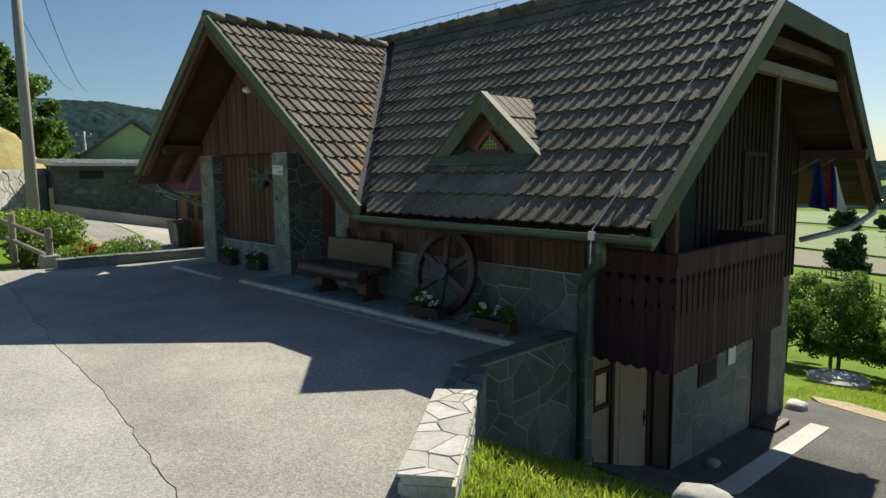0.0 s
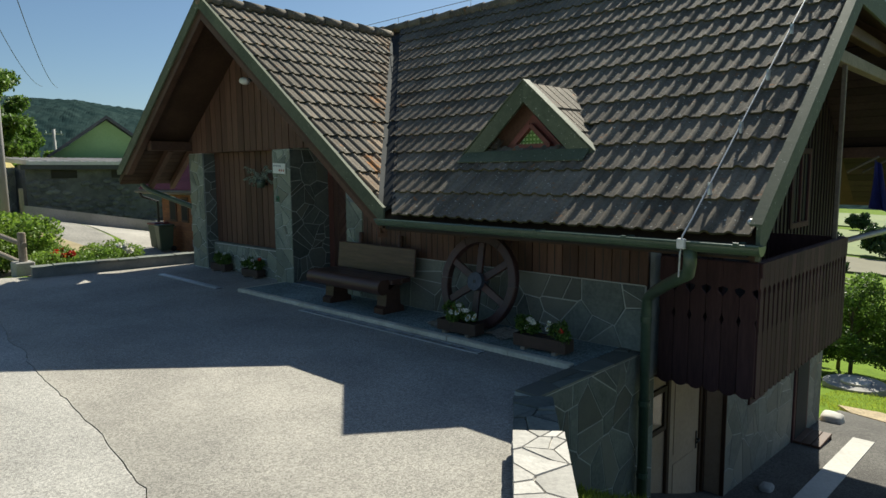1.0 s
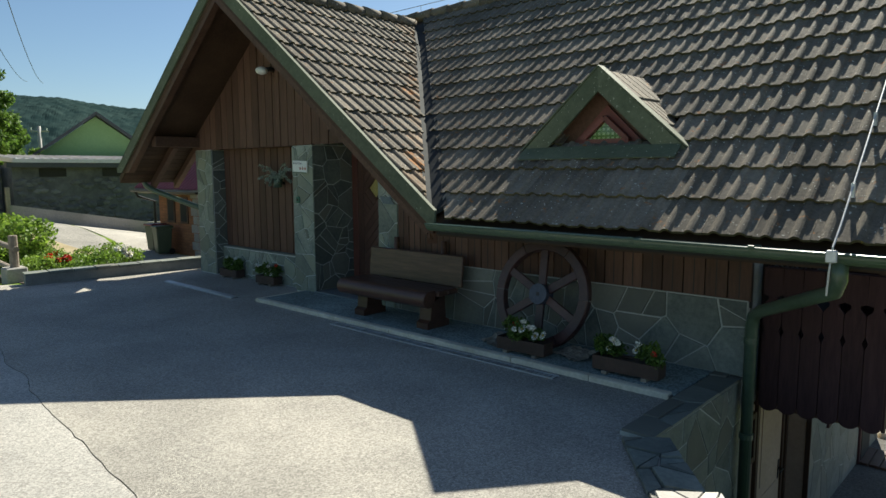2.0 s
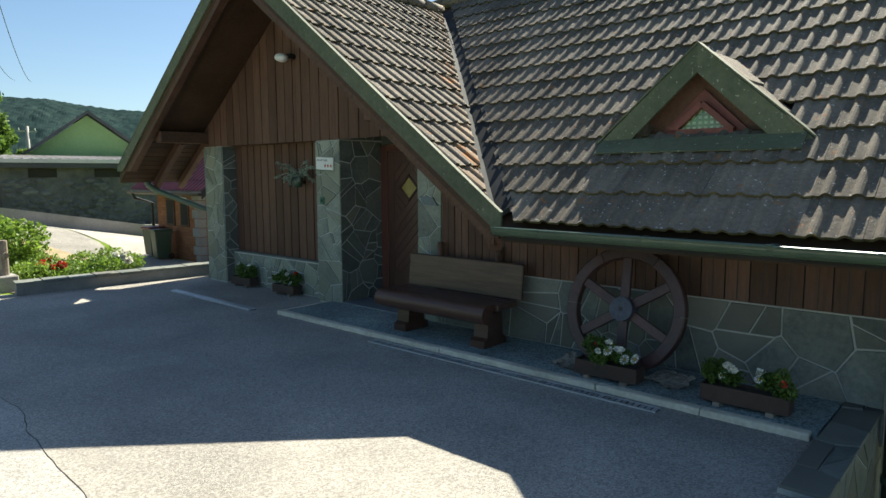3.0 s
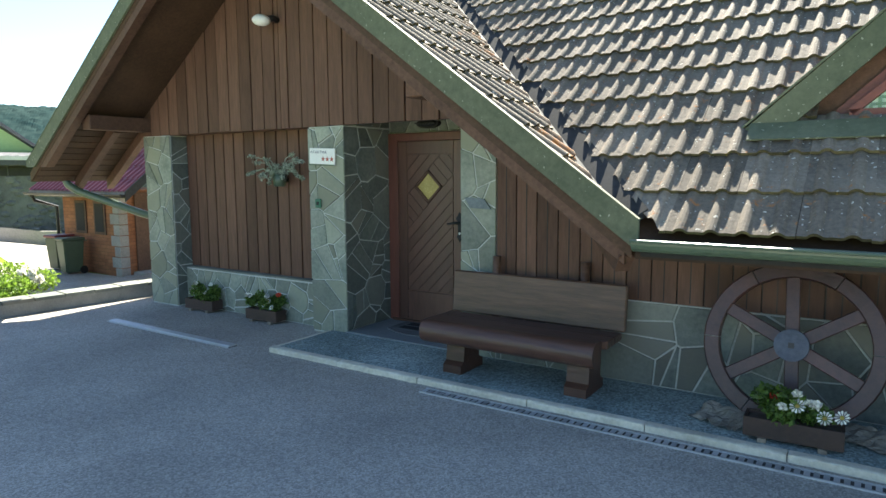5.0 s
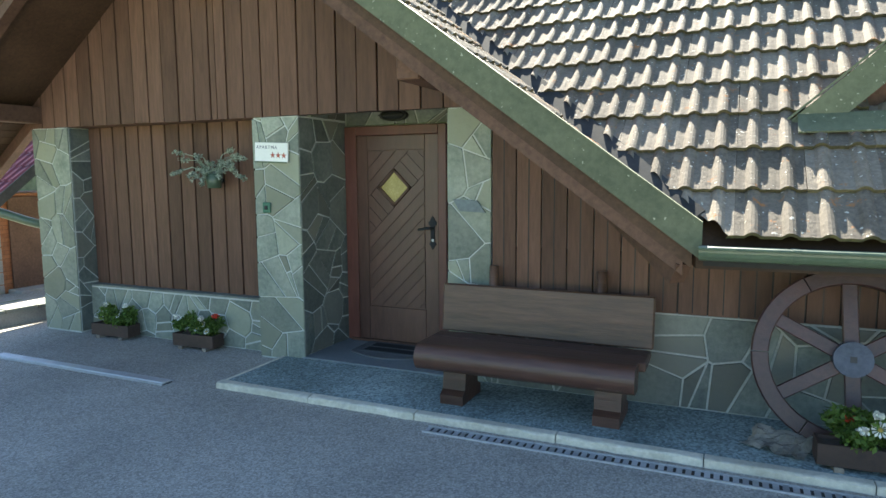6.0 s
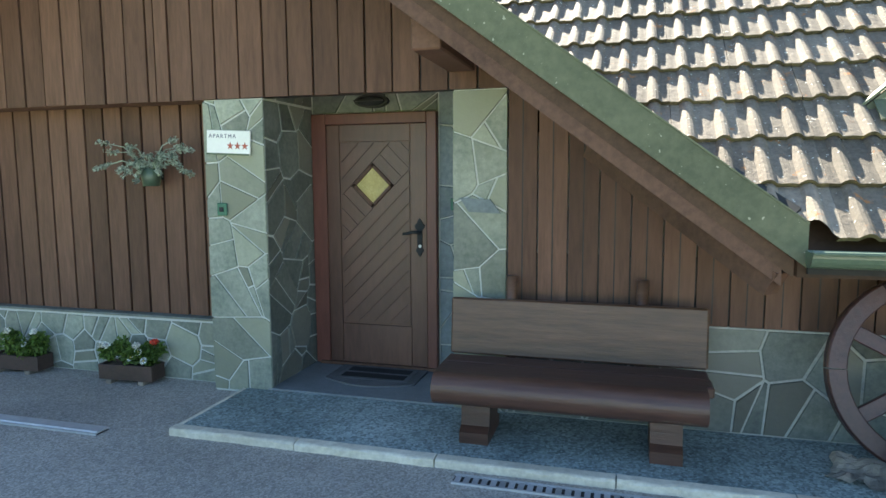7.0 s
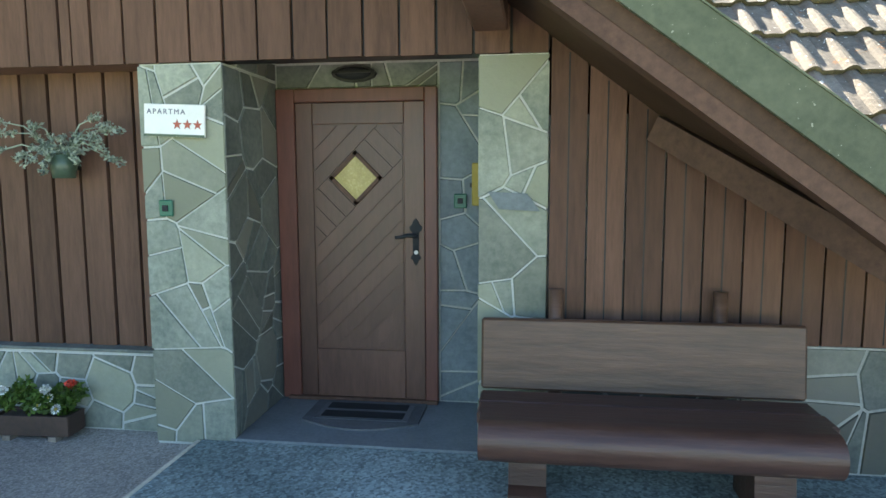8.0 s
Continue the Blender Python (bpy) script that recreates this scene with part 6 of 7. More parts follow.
draped("path_strip", [(7.45, 1.2), (7.75, 1.2), (7.75, 5.9), (7.45, 5.9)], M_PALE, "pale concrete strip across the drive", lift=0.064, category="pavement")


def manhole(x, y):
    t = thing("manhole", "round pale concrete manhole cover in the lawn", "manhole", at=(x, y, height(x, y)))
    bm = BM()
    tube(bm, [(0, 0, -0.2), (0, 0, 0.16), (0, 0, 0.19)], 0.70, 32)
    part("ring", bm, M_CONCRETE, t)
    bm = BM()
    tube(bm, [(0, 0, 0.19), (0, 0, 0.235)], 0.32, 24)
    part("lid", bm, M_PALE, t)


manhole(6.2, 12.3)

# ---- garden and yard on the drive side ----
bm = BM()
prism(bm, [(-4.10, -2.66), (-3.84, -2.70), (-3.545, 0.60), (-3.80, 0.62)], -0.3, 0.10, "z")
curb = structure("kerb_garden", bm, M_MORTARDARK, "low stone-built edging of the flower bed", "kerb")
for k in range(9):
    f0, f1 = k / 9, (k + 1) / 9 - 0.006
    bm = BM()
    q = [(-4.13 + 0.30 * f0, -2.67 + 3.29 * f0), (-3.81 + 0.30 * f0, -2.71 + 3.31 * f0), (-3.81 + 0.30 * f1, -2.71 + 3.31 * f1), (-4.13 + 0.30 * f1, -2.67 + 3.29 * f1)]
    prism(bm, q, 0.10, 0.14 + 0.004 * (k % 2), "z")
    part("cap_stone", bm, M_STONEDARK, curb)


def garden_fence():
    t = thing("garden_fence", "weathered log fence beside the flower bed", "fence")
    posts = [(-4.72, -2.62), (-6.9, -2.85), (-9.1, -3.0)]
    zs = [0.02, 0.25, 0.4]
    for (x, y), z in zip(posts, zs):
        bm = BM()
        tube(bm, [(x, y, -0.2), (x, y, z + 0.68), (x, y, z + 0.70)], 0.075, 10, 0.066)
        part("post", bm, M_GREYWOOD, t, smooth=False)
    part("footing", box(BM(), -4.90, -4.56, -2.80, -2.46, -0.2, 0.16, 0.02), M_CONCRETE, t)
    for dz in (0.46, 0.08):
        bm = BM()
        tube(bm, [(posts[0][0] + 0.1, posts[0][1] + 0.02, zs[0] + dz), (posts[1][0], posts[1][1], zs[1] + dz), (posts[2][0] - 0.2, posts[2][1], zs[2] + dz)], 0.05, 8)
        part("rail", bm, M_GREYWOOD, t)


garden_fence()


def shrub(name, label, blobs, count, size, mat, seed, category="shrub", stems=True):
    cx, cy = sum(b[0] for b in blobs) / len(blobs), sum(b[1] for b in blobs) / len(blobs)
    z = height(cx, cy)
    t = thing(name, label, category, at=(cx, cy, z))
    rnd = random.Random(seed)
    loc = [(b[0] - cx, b[1] - cy, b[2] - z, b[3], b[4], b[5]) for b in blobs]
    bm = BM()
    for b in loc:
        for _ in range(2):
            tube(bm, [(b[0] * 0.6, b[1] * 0.6, -0.05), (b[0], b[1], b[2] * 0.6), (b[0] + rnd.uniform(-0.1, 0.1), b[1] + rnd.uniform(-0.1, 0.1), b[2] + b[5] * 0.5)], 0.012, 5, 0.004)
    part("stems", bm, M_BARK, t)
    v, f = leaf_cloud(loc, count, size, seed)
    soup("foliage", v, f, mat, t)
    return t, loc


rs = random.Random(9)
shrub("hedge_shrub", "dense bright green leafy shrub behind the log fence",
      [(rs.uniform(-9.2, -5.4), rs.uniform(-2.5, -1.5), 0.0, rs.uniform(0.4, 0.6), rs.uniform(0.4, 0.55), rs.uniform(0.35, 0.5)) for _ in range(7)]
      + [(rs.uniform(-9.5, -6.2), rs.uniform(-2.6, -1.8), 0.55, 0.55, 0.5, 0.4) for _ in range(6)], 14000, 0.05, M_LEAFBRIGHT, 5)
t_, loc = shrub("rose_bush", "low rose bush with red flowers in the bed", [(rs.uniform(-5.9, -5.0), rs.uniform(-2.1, -1.3), 0.0, 0.3, 0.3, 0.22) for _ in range(5)], 2600, 0.035, M_LEAFBRIGHT, 6)
for k in range(9):
    b = rs.choice(loc)
    v, f = leaf_cloud([(b[0] + rs.uniform(-0.15, 0.15), b[1] + rs.uniform(-0.15, 0.15), b[2] + b[5] * 0.9, 0.055, 0.055, 0.045)], 60, 0.03, 40 + k, aspect=0.9)
    soup("red_flower", v, f, M_RED, t_, "red rose flower")
t_, loc = shrub("flower_clump", "low green perennials with white flowers by the stone edging", [(rs.uniform(-7.4, -4.5), rs.uniform(-2.2, -0.1), rs.uniform(-0.1, 0.12), 0.32, 0.32, 0.2) for _ in range(20)], 13000, 0.034, M_LEAFBRIGHT, 7, "flowers")
for k in range(7):
    v, f = leaf_cloud([(-5.6 + rs.uniform(-0.25, 0.25) - t_.location.x, -0.35 + rs.uniform(-0.2, 0.2) - t_.location.y, 0.38 + rs.uniform(-0.05, 0.15), 0.055, 0.055, 0.045)], 50, 0.03, 60 + k, aspect=0.9)
    soup("white_flower", v, f, M_PETAL, t_, "white flower head")
draped("flower_bed", [(-8.8, -2.9), (-4.1, -2.6), (-3.9, 0.1), (-7.2, 0.4), (-8.8, -0.6)], M_BARK, "dark soil of the flower bed", lift=0.02, category="ground")
draped("straw_patch", [(-12, -1.4), (-7.0, 0.0), (-7.2, 0.7), (-9.5, 1.0), (-14, 0.0)], material("straw", (0.22, 0.17, 0.09), (0.40, 0.33, 0.19), 0.95, 16, 1.2, 0.6, vary=0.0), "dry trampled straw-coloured grass by the track", lift=0.045, category="ground")
draped("drive_side", [(-3.9, 0.3), (-7.4, 0.5), (-9.4, 1.35), (-12.5, 2.0), (-17.6, 2.3), (-17.0, 3.6), (-15.4, 4.5), (-11.0, 5.5), (-10.9, 2.4), (-8.2, 2.5), (-8.2, 6.0), (-3.2, 6.0), (-3.2, 0.3)], M_ASPHALT, "grey side drive between the houses", lift=0.02, category="pavement")


# ---- brick outbuilding ----
def brick_wall_material():
    m = M_BRICK
    nt = m.node_tree
    n, l = nt.nodes, nt.links
    bsdf = n["Principled BSDF"]
    src = bsdf.inputs["Base Color"].links[0].from_socket
    geo = n.new("ShaderNodeNewGeometry")
    sep = n.new("ShaderNodeSeparateXYZ")
    l.new(geo.outputs["Position"], sep.inputs[0])
    add = n.new("ShaderNodeMath")
    l.new(sep.outputs[0], add.inputs[0])
    l.new(sep.outputs[1], add.inputs[1])
    cmb = n.new("ShaderNodeCombineXYZ")
    l.new(add.outputs[0], cmb.inputs[0])
    l.new(sep.outputs[2], cmb.inputs[1])
    br = n.new("ShaderNodeTexBrick")
    br.inputs["Scale"].default_value = 1.0
    br.inputs["Brick Width"].default_value = 0.26
    br.inputs["Row Height"].default_value = 0.078
    br.inputs["Mortar Size"].default_value = 0.006
    br.inputs["Color1"].default_value = (1, 1, 1, 1)
    br.inputs["Color2"].default_value = (0.75, 0.72, 0.7, 1)
    br.inputs["Mortar"].default_value = (0.62, 0.66, 0.68, 1)
    l.new(cmb.outputs[0], br.inputs["Vector"])
    mul = n.new("ShaderNodeMix")
    mul.data_type, mul.blend_type = "RGBA", "MULTIPLY"
    mul.inputs["Factor"].default_value = 1.0
    l.new(src, mul.inputs["A"])
    l.new(br.outputs["Color"], mul.inputs["B"])
    l.new(mul.outputs["Result"], bsdf.inputs["Base Color"])


brick_wall_material()


def brick_house():
    t = thing("brick_outbuilding", "small orange brick outbuilding with a red sheet roof", "outbuilding")
    bm = BM()
    box(bm, -10.6, -8.3, 2.6, 6.4, -0.8, 1.36)
    part("wall", bm, M_BRICK, t)
    for k in range(8):
        part("quoin", box(BM(), -8.5 - 0.12 * (k % 2), -8.275, 2.575, 2.78, -0.55 + k * 0.235, -0.33 + k * 0.235, 0.006), M_CONCRETE, t)
    for xa in (-9.98, -9.2):
        w = part("window", box(BM(), xa - 0.06, xa + 0.40, 2.57, 2.598, 0.38, 1.12, 0.006), M_BEAM, t, "dark brown framed window")
        part("pane", box(BM(), xa, xa + 0.34, 2.563, 2.569, 0.44, 1.06), M_DARKROOM, w)
    part("door", box(BM(), -8.298, -8.26, 2.95, 3.85, -0.55, 1.3, 0.004), M_BEAM, t)
    part("doorstep", box(BM(), -8.3, -7.9, 2.85, 3.95, -0.8, -0.42, 0.01), M_CONCRETE, t)
    # pan-tile sheet roof, eaves to the yard
    bm = BM()
    e0, r0, ez, rz_ = 2.08, 4.6, 1.32, 3.35
    n = 44
    x0, x1 = -11.05, -7.1
    roof = part("roof", prism(BM(), [(e0, ez), (r0, rz_), (6.9, ez), (6.9, ez - 0.1), (r0, rz_ - 0.12), (e0, ez - 0.1)], x0 + 0.02, x1 - 0.02, "x"), M_GREYWOOD, t, "grey roof deck")
    for j in range(8):
        k0, k1 = j / 8, (j + 1) / 8 + 0.012
        bm = BM()
        ra, rb = [], []
        for i in range(n * 3 + 1):
            u = x0 + (x1 - x0) * i / (n * 3)
            h = 0.035 * max(0, math.sin(i / 3 * math.pi))
            ra.append(bm.verts.new((u, e0 + (r0 - e0) * k0, ez + (rz_ - ez) * k0 + h + 0.03)))
            rb.append(bm.verts.new((u, e0 + (r0 - e0) * k1, ez + (rz_ - ez) * k1 + h + 0.006)))
        for i in range(n * 3):
            bm.faces.new((ra[i], ra[i + 1], rb[i + 1], rb[i]))
        part("roof_sheet", bm, M_REDTILE, roof, "dark red pressed sheet course")
    bm = BM()
    half_round(bm, (x0, e0 - 0.06, ez - 0.02), (x1, e0 - 0.06, ez - 0.02), 0.06)
    tube(bm, [(x0 + 0.25, e0 - 0.06, ez - 0.06), (x0 + 0.25, e0, ez - 0.2), (-10.68, 2.5, ez - 0.35), (-10.68, 2.5, -0.5)], 0.04, 8)
    part("gutter", bm, M_BLACK, t)
    edge_plate(t, "barge_board", (x1 - 0.02, e0 - 0.02, ez - 0.1), (x1 - 0.02, r0, rz_ - 0.1), 0.2, 0.03, M_LEAD, 0.14)


brick_house()


def bin_(x, y, rz, red):
    t = thing("wheelie_bin", "dark green plastic wheeled bin" + (" with a red lid" if red else " with a green lid") + " by the outbuilding", "bin", "bins by the outbuilding", at=(x, y, height(x, y) + 0.02), rz=rz)
    t.scale = (0.8, 0.8, 0.86)
    bm = BM()
    lo = [bm.verts.new(p) for p in ((-0.2, -0.22, 0.05), (0.2, -0.22, 0.05), (0.2, 0.2, 0.05), (-0.2, 0.2, 0.05))]
    hi = [bm.verts.new(p) for p in ((-0.25, -0.28, 0.86), (0.25, -0.28, 0.86), (0.25, 0.26, 0.86), (-0.25, 0.26, 0.86))]
    bm.faces.new(lo)
    bm.faces.new(hi)
    for k in range(4):
        bm.faces.new((lo[k], lo[(k + 1) % 4], hi[(k + 1) % 4], hi[k]))
    bmesh.ops.bevel(bm, geom=bm.edges[:], offset=0.025, segments=2, affect="EDGES")
    part("body", bm, M_BINGREEN, t)
    part("lid", box(BM(), -0.27, 0.27, -0.31, 0.29, 0.862, 0.93, 0.02), M_REDTILE if red else M_BINGREEN, t)
    for s in (-0.22, 0.22):
        bm = BM()
        tube(bm, [(s - 0.025, 0.22, 0.1), (s + 0.025, 0.22, 0.1)], 0.1, 14)
        part("wheel", bm, M_BLACK, t)
    bm = BM()
    tube(bm, [(-0.22, 0.33, 0.84), (0.22, 0.33, 0.84)], 0.016, 8)
    part("handle", bm, M_BINGREEN, t)


bin_(-10.25, 2.30, 8, True)
bin_(-9.55, 2.18, -5, False)


# ---- stone barn and green gable behind ----
def barn():
    t = thing("stone_barn", "long dark field-stone barn with a pale metal roof", "barn")
    part("wall", box(BM(), -24.0, -20.0, 1.3, 16, -1.0, 2.12), M_FIELDSTONE, t, "rough grey field-stone wall")
    part("roof", prism(BM(), [(-19.6, 2.34), (-24.2, 2.56), (-24.2, 2.42), (-19.6, 2.2)], 1.25, 16.3), M_GREYROOF, t)
    bm = BM()
    for i in range(48):
        y = 1.3 + i * 0.31
        prism(bm, [(-19.6, 2.34), (-24.2, 2.56), (-24.2, 2.60), (-19.6, 2.375)], y, y + 0.05)
    part("roof_seams", bm, M_GREYROOF, t)
    part("eaves_board", box(BM(), -19.98, -19.62, 1.05, 16.2, 2.02, 2.2), M_DARKROOF, t)
    for i, y in enumerate((2.2, 4.5, 5.5, 7.6, 9.5)):
        w = part("window", box(BM(), -20.02, -19.97, y, y + 0.95, 1.66, 1.98), M_DARKROOM, t, "low strip window")
    r = random.Random(4)
    me = []
    for k in range(4):
        bm = BM()
        bmesh.ops.create_icosphere(bm, subdivisions=1, radius=1.0)
        for v in bm.verts:
            v.co = Vector((v.co.x * 0.06, v.co.y * 0.2, v.co.z * 0.11)) * (1 + 0.25 * noise.noise(v.co * 2 + Vector((k, 0, 0))))
        me.append(mesh_of("stone", bm, M_FIELDSTONE))
    for i in range(260):
        piece("stone", me[i % 4], t, pose(-20.0, r.uniform(1.4, 11.5), r.uniform(-0.6, 1.6), r.uniform(-12, 12)))
    h = thing("green_house", "lime green rendered house gable with a dark roof", "house")
    h.matrix_world = Matrix.Translation((-25.0, 6.17, 0)) @ Matrix.Rotation(radians(-14), 4, "Z") @ Matrix.Translation((24.2, -6.17, 0))
    part("wall", prism(BM(), [(3.8, 1.0), (8.55, 1.0), (8.55, 2.7), (6.17, 4.45), (3.8, 2.7)], -30, -24.2, "x"), M_LIME, h)
    for s in (-1, 1):
        part("roof", prism(BM(), [(6.17, 4.66), (6.17 + s * 2.85, 2.52), (6.17 + s * 2.85, 2.38), (6.17, 4.5)], -30.4, -23.7, "x"), M_DARKROOF, h)
    part("verge_board", prism(BM(), [(3.3, 2.36), (9.03, 2.36), (9.03, 2.5), (3.3, 2.5)], -24.2, -23.9, "x"), M_DARKROOF, h)


barn()
bm = BM()
for k in range(10):
    f0, f1 = k / 10, (k + 1) / 10
    pa, pb = (-18.2 + 2.2 * f0, 0.75 + 4.4 * f0), (-18.2 + 2.2 * f1, 0.75 + 4.4 * f1)
    za, zb = height(*pa), height(*pb)
    vs = []
    for (px, py), z in ((pa, za), (pb, zb)):
        for dx in (0, -0.22):
            vs += [bm.verts.new((px + dx, py, z - 0.3)), bm.verts.new((px + dx, py, z + 0.5 - 0.06 * (f0 if (px, py) == pa else f1)))]
    bm.faces.new((vs[0], vs[4], vs[5], vs[1]))
    bm.faces.new((vs[2], vs[3], vs[7], vs[6]))
    bm.faces.new((vs[1], vs[5], vs[7], vs[3]))
bmesh.ops.remove_doubles(bm, verts=bm.verts[:], dist=0.001)
structure("wall_drive", bm, M_CONCRETE, "low grey concrete wall along the side drive", "wall")
bankm = Matrix.Translation((-20.9, 0.6, 0)) @ Matrix.Rotation(radians(45), 4, "Z")
pw = structure("wall_bank", box(BM(), -0.4, 0.0, -6.0, 2.1, -0.6, 2.05, 0, bankm), M_CAPSTONE, "pale rubble retaining wall below the grassy bank", "wall")
clad(pw, (-2.5, 2.1, 0.1, 2.05), 0.32, 95, M_CAPSTONE, lambda u, v, o: tuple(bankm @ Vector((o, u, v))), 0.07, 0.02, 0.7)
gp = thing("gate_post", "thin wooden gate post beside the barn", "post", at=(-19.4, 0.95, 0.2))
part("post", box(BM(), -0.07, 0.07, -0.07, 0.07, -0.3, 1.1, 0.01), M_GREYWOOD, gp)


def utility_pole(x, y, h, r, label):
    t = thing("utility_pole", label, "utility pole", at=(x, y, height(x, y)))
    bm = BM()
    tube(bm, [(0, 0, -0.3), (0, 0, h * 0.5), (0, 0, h)], r, 12, r * 0.7)
    part("pole", bm, M_POLE, t, smooth=True)
    part("cross_arm", box(BM(), -0.05, 0.05, -0.6, 0.6, h - 0.4, h - 0.3), M_POLE, t)
    for s in (-0.5, 0.5):
        bm = BM()
        tube(bm, [(0, s, h - 0.3), (0, s, h - 0.12)], 0.035, 8)
        part("insulator", bm, M_WHITE, t)
    return t


utility_pole(-12.0, -1.30, 8.2, 0.18, "grey weathered wooden utility pole")
utility_pole(-45.0, 9.5, 5.6, 0.16, "distant wooden utility pole by the trees")
cb = thing("power_lines", "thin dark overhead power lines", "cable")
for s in (-0.5, 0.5):
    bm = BM()
    a, b = Vector((-12, -1.36 + s, 8.1)), Vector((-45, 9.5 + s, 8.2))
    tube(bm, [a.lerp(b, i / 10) - Vector((0, 0, 0.9 * (1 - (2 * i / 10 - 1) ** 2))) for i in range(11)], 0.014, 5)
    part("cable", bm, M_BLACK, cb)

# ---- trees, bank, hills ----
draped("bank", [(-22.5, -12), (-22.5, 1.2), (-25, 3.6), (-40, 3.8), (-60, -12)], material("dry_grass", (0.20, 0.17, 0.05), (0.42, 0.34, 0.13), 0.95, 5, 0.4, 0.6, vary=0.0), "dry yellow grass bank above the wall", lift=0.22, step=1.0, category="ground")
for k, (x, y, h, s) in enumerate(((-33, 1.6, 4.6, 2.4), (-35, 3.4, 5.6, 2.5), (-38, 5.2, 5.4, 2.2), (-41, 7.6, 3.8, 1.7), (-32, -0.9, 6.5, 2.8), (-40, 0.5, 7.0, 3.0), (-44, 5.0, 4.8, 2.2), (-35, -4.5, 7.5, 3.2), (-52, 8.0, 5.0, 2.4))):
    tree("broadleaf_tree", "leafy green broadleaf tree on the bank", (x, y, height(x, y)), h, s, 100 + k, M_LEAF, 15000, 0.12, 0.08)
for k, (x, y, h, s) in enumerate(((5.6, 14.6, 2.9, 1.35), (6.9, 15.6, 2.3, 1.1), (3.9, 15.5, 2.8, 1.3), (7.9, 16.8, 2.0, 0.95), (8.3, 14.9, 1.7, 0.9), (9.4, 16.2, 2.2, 1.0), (4.9, 16.5, 2.8, 1.3))):
    tree("fruit_tree", "small leafy fruit tree on the lawn below the house", (x, y, height(x, y)), h, s, 120 + k, M_LEAF, 9000, 0.055, 0.12, trunk_r=0.07)
for k, (x, y, h, s) in enumerate(((-12.5, 87, 5.2, 2.9), (-14, 130, 6, 4), (-40, 140, 8, 5), (-36.0, 178, 4.5, 4.0), (-28.0, 182, 3.8, 3.4))):
    tree("field_tree", "dark rounded tree between the valley fields", (x, y, height(x, y)), h, s, 140 + k, M_LEAFDARK, 5000, 0.28, 0.12)


def paddock_fence():
    t = thing("paddock_fence", "wooden post and rail fence across the meadow", "fence")
    a, b = Vector((-16, 90, 0)), Vector((-2.5, 64, 0))
    n = 12
    pts = [a.lerp(b, i / n) for i in range(n + 1)]
    pts = [Vector((p.x, p.y, height(p.x, p.y))) for p in pts]
    for p in pts:
        part("post", box(BM(), p.x - 0.07, p.x + 0.07, p.y - 0.07, p.y + 0.07, p.z - 0.3, p.z + 1.2), M_GREYWOOD, t)
    for h in (0.55, 1.1):
        bm = BM()
        tube(bm, [p + Vector((0, 0, h)) for p in pts], 0.06, 6)
        part("rail", bm, M_GREYWOOD, t)


paddock_fence()
M_FIELD = material("ploughed_field", (0.12, 0.11, 0.065), (0.19, 0.17, 0.10), 0.95, 0.8, 0.08, 0.0, vary=0.0)
M_CROP = material("ripe_crop", (0.11, 0.15, 0.042), (0.19, 0.23, 0.07), 0.95, 0.8, 0.08, 0.0, vary=0.0)
draped("field_far", [(-60, 100), (60, 100), (60, 122), (-60, 128)], M_FIELD, "brown field in the valley", lift=0.35, step=15, skirt=1.2, category="field")
draped("field_crop", [(-60, 132), (60, 126), (60, 175), (-60, 180)], M_CROP, "yellow-green crop field in the valley", lift=0.35, step=15, skirt=1.2, category="field")
draped("field_green", [(-80, 190), (80, 190), (80, 240), (-80, 240)], M_CROP, "pale meadow strip in the valley", lift=0.35, step=20, skirt=1.2, category="field")


def hills(name, r0, r1, a0, a1, crest, foot, label, seed):
    """A wooded ridge, its outline roughened by the crowns of the trees."""
    na, nr = 420, 48
    verts, faces = [], []
    for j in range(nr):
        for i in range(na):
            a = a0 + (a1 - a0) * i / (na - 1)
            k = j / (nr - 1)
            r = r0 + (r1 - r0) * k
            x, y = r * math.sin(a), r * math.cos(a)
            top_ = crest(i / (na - 1)) * (1 + 0.12 * noise.noise(Vector((a * 9, seed, 0))))
            z = foot + (top_ - foot) * math.sin(k * math.pi / 2)
            z += (1.6 * noise.noise(Vector((x * 0.05, y * 0.05, seed))) + 2.2 * abs(noise.noise(Vector((x * 0.16, y * 0.16, seed + 3))))) * (r0 / 420)
            verts.append((x, y, z))
    for j in range(nr - 1):
        for i in range(na - 1):
            faces.append((j * na + i, j * na + i + 1, (j + 1) * na + i + 1, (j + 1) * na + i))
    soup(name, verts, faces, M_HAZEFOREST, None, label, "structure", "backdrop")


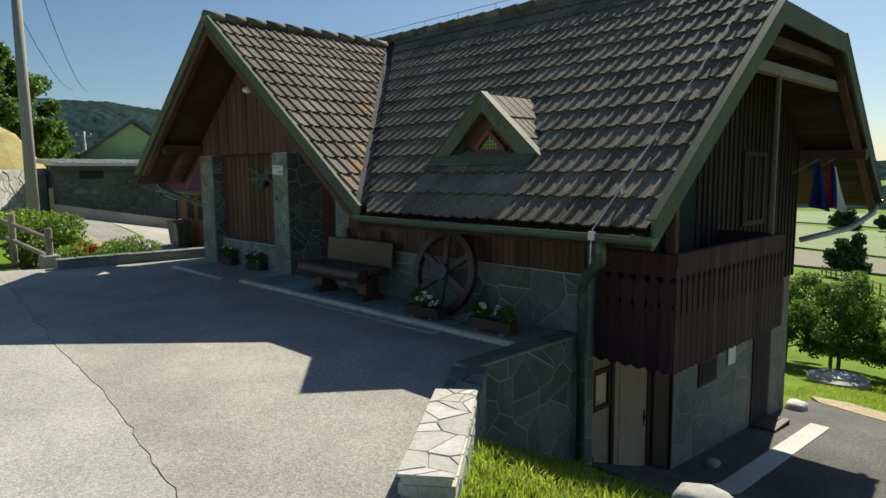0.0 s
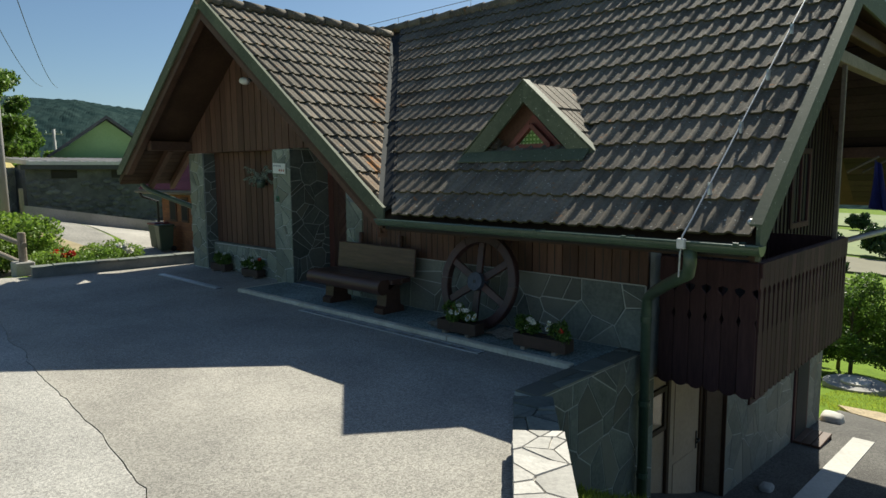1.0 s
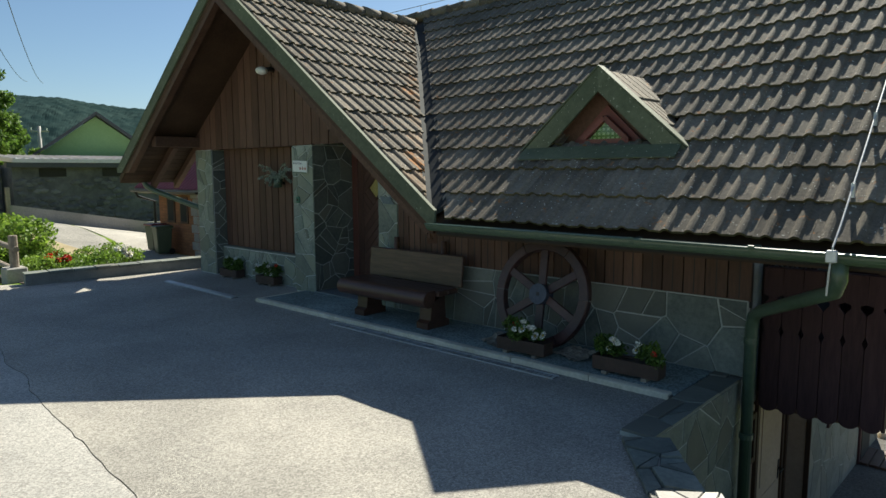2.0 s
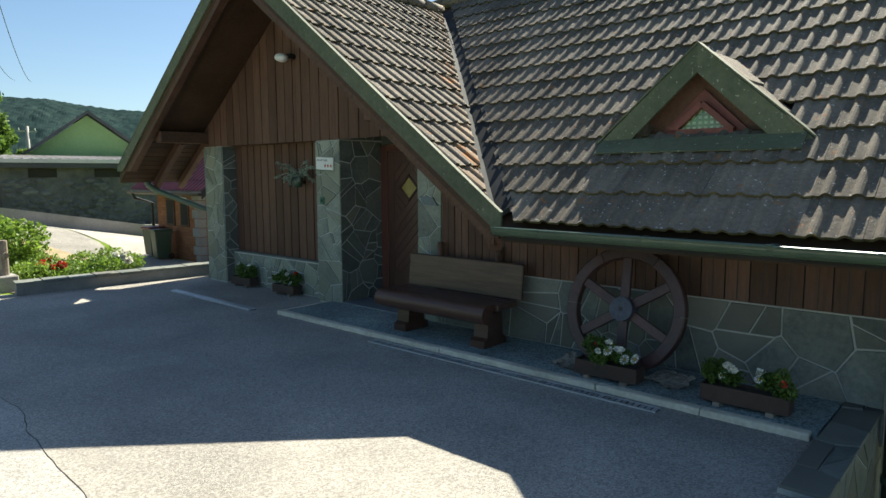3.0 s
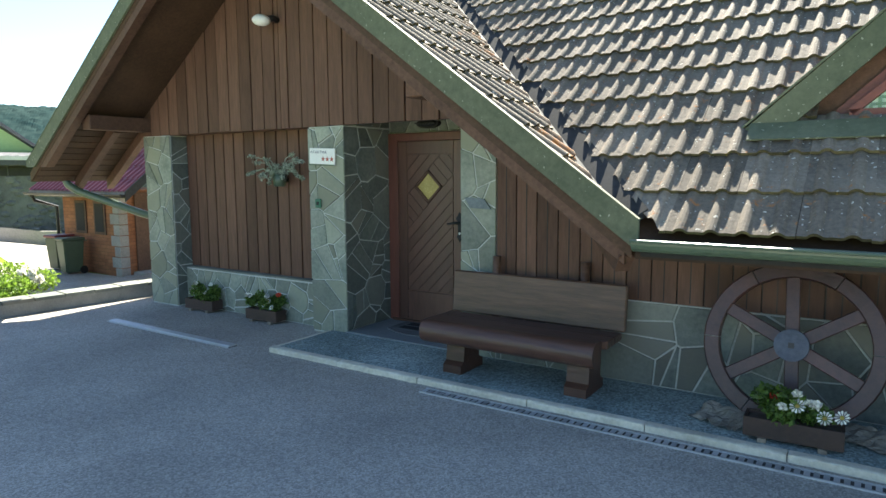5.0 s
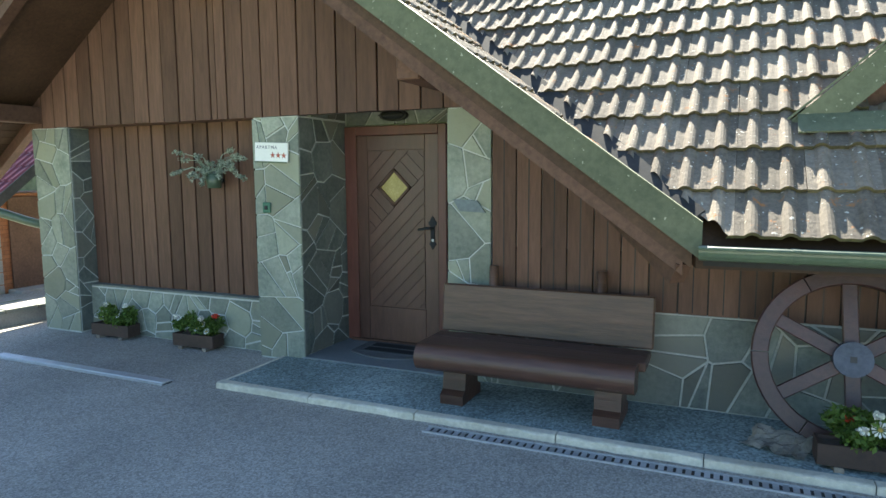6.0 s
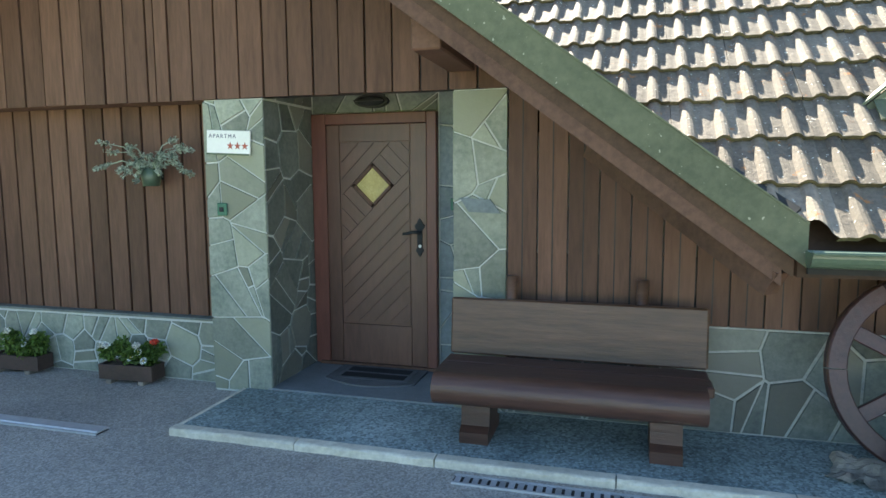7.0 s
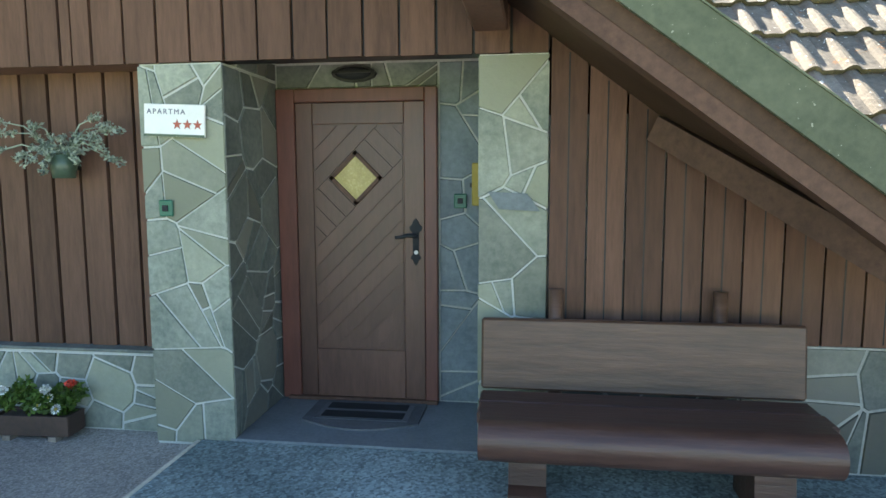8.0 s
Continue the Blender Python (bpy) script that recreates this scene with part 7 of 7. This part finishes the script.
hills("backdrop_hill", 330, 560, radians(-112), radians(-48), lambda f: 52 + 8 * math.sin(f * 5), -5, "dark wooded hill beyond the village, tinted bluish for haze", 2.0)
hills("backdrop_ridge", 260, 330, radians(-30), radians(60), lambda f: -5.5, -17, "low wooded ridge across the valley", 5.0)
hills("backdrop_far", 900, 1300, radians(-60), radians(70), lambda f: 6 + 10 * math.sin(f * 7), -16, "hazy far hills on the horizon", 8.0)


# ---- grass ----
def blades(name, poly_test, bounds, count, h, seed, label):
    rng = np.random.default_rng(seed)
    u0, u1, v0, v1 = bounds
    verts, faces = [], []
    done = 0
    while done < count:
        x, y = rng.uniform(u0, u1), rng.uniform(v0, v1)
        if not poly_test(x, y):
            done += 0.3
            continue
        z = height(x, y)
        a = rng.uniform(0, 2 * math.pi)
        hh = h * rng.uniform(0.4, 1.3) * (0.6 + 0.8 * abs(noise.noise(Vector((x * 1.7, y * 1.7, 2)))))
        w = 0.006 * rng.uniform(0.7, 1.6)
        lx, ly = rng.normal(0, 0.4, 2) * hh
        c, s = math.cos(a) * w, math.sin(a) * w
        i = len(verts)
        verts += [(x - c, y - s, z - 0.01), (x + c, y + s, z - 0.01), (x + lx * 0.4 + c * 0.7, y + ly * 0.4 + s * 0.7, z + hh * 0.6), (x + lx * 0.4 - c * 0.7, y + ly * 0.4 - s * 0.7, z + hh * 0.6), (x + lx, y + ly, z + hh)]
        faces += [(i, i + 1, i + 2, i + 3), (i + 3, i + 2, i + 4)]
        done += 1
    soup(name, verts, faces, M_BLADE, None, label, "stuff", "grass")


def beside_wall(x, y):
    p = Vector((x, y, 0)) - LOW_A
    return p.dot(LOW_N) > 0.19 and p.dot(LOW_D) > -1.2 and x > 6.78 and not (y > 0.25)


blades("grass_bank", beside_wall, (6.75, 9.6, -4.2, 0.3), 26000, 0.10, 4, "bright green unmown grass below the low wall")
blades("grass_lawn", lambda x, y: y > 8.3 - (x - 7) * 0.45 and x > 6.0, (5.5, 11, 7.0, 15.5), 24000, 0.07, 6, "green mown lawn beside the house")
blades("grass_verge", lambda x, y: True, (-12, -5, -6.3, -3.1), 12000, 0.08, 8, "green grass verge along the log fence")
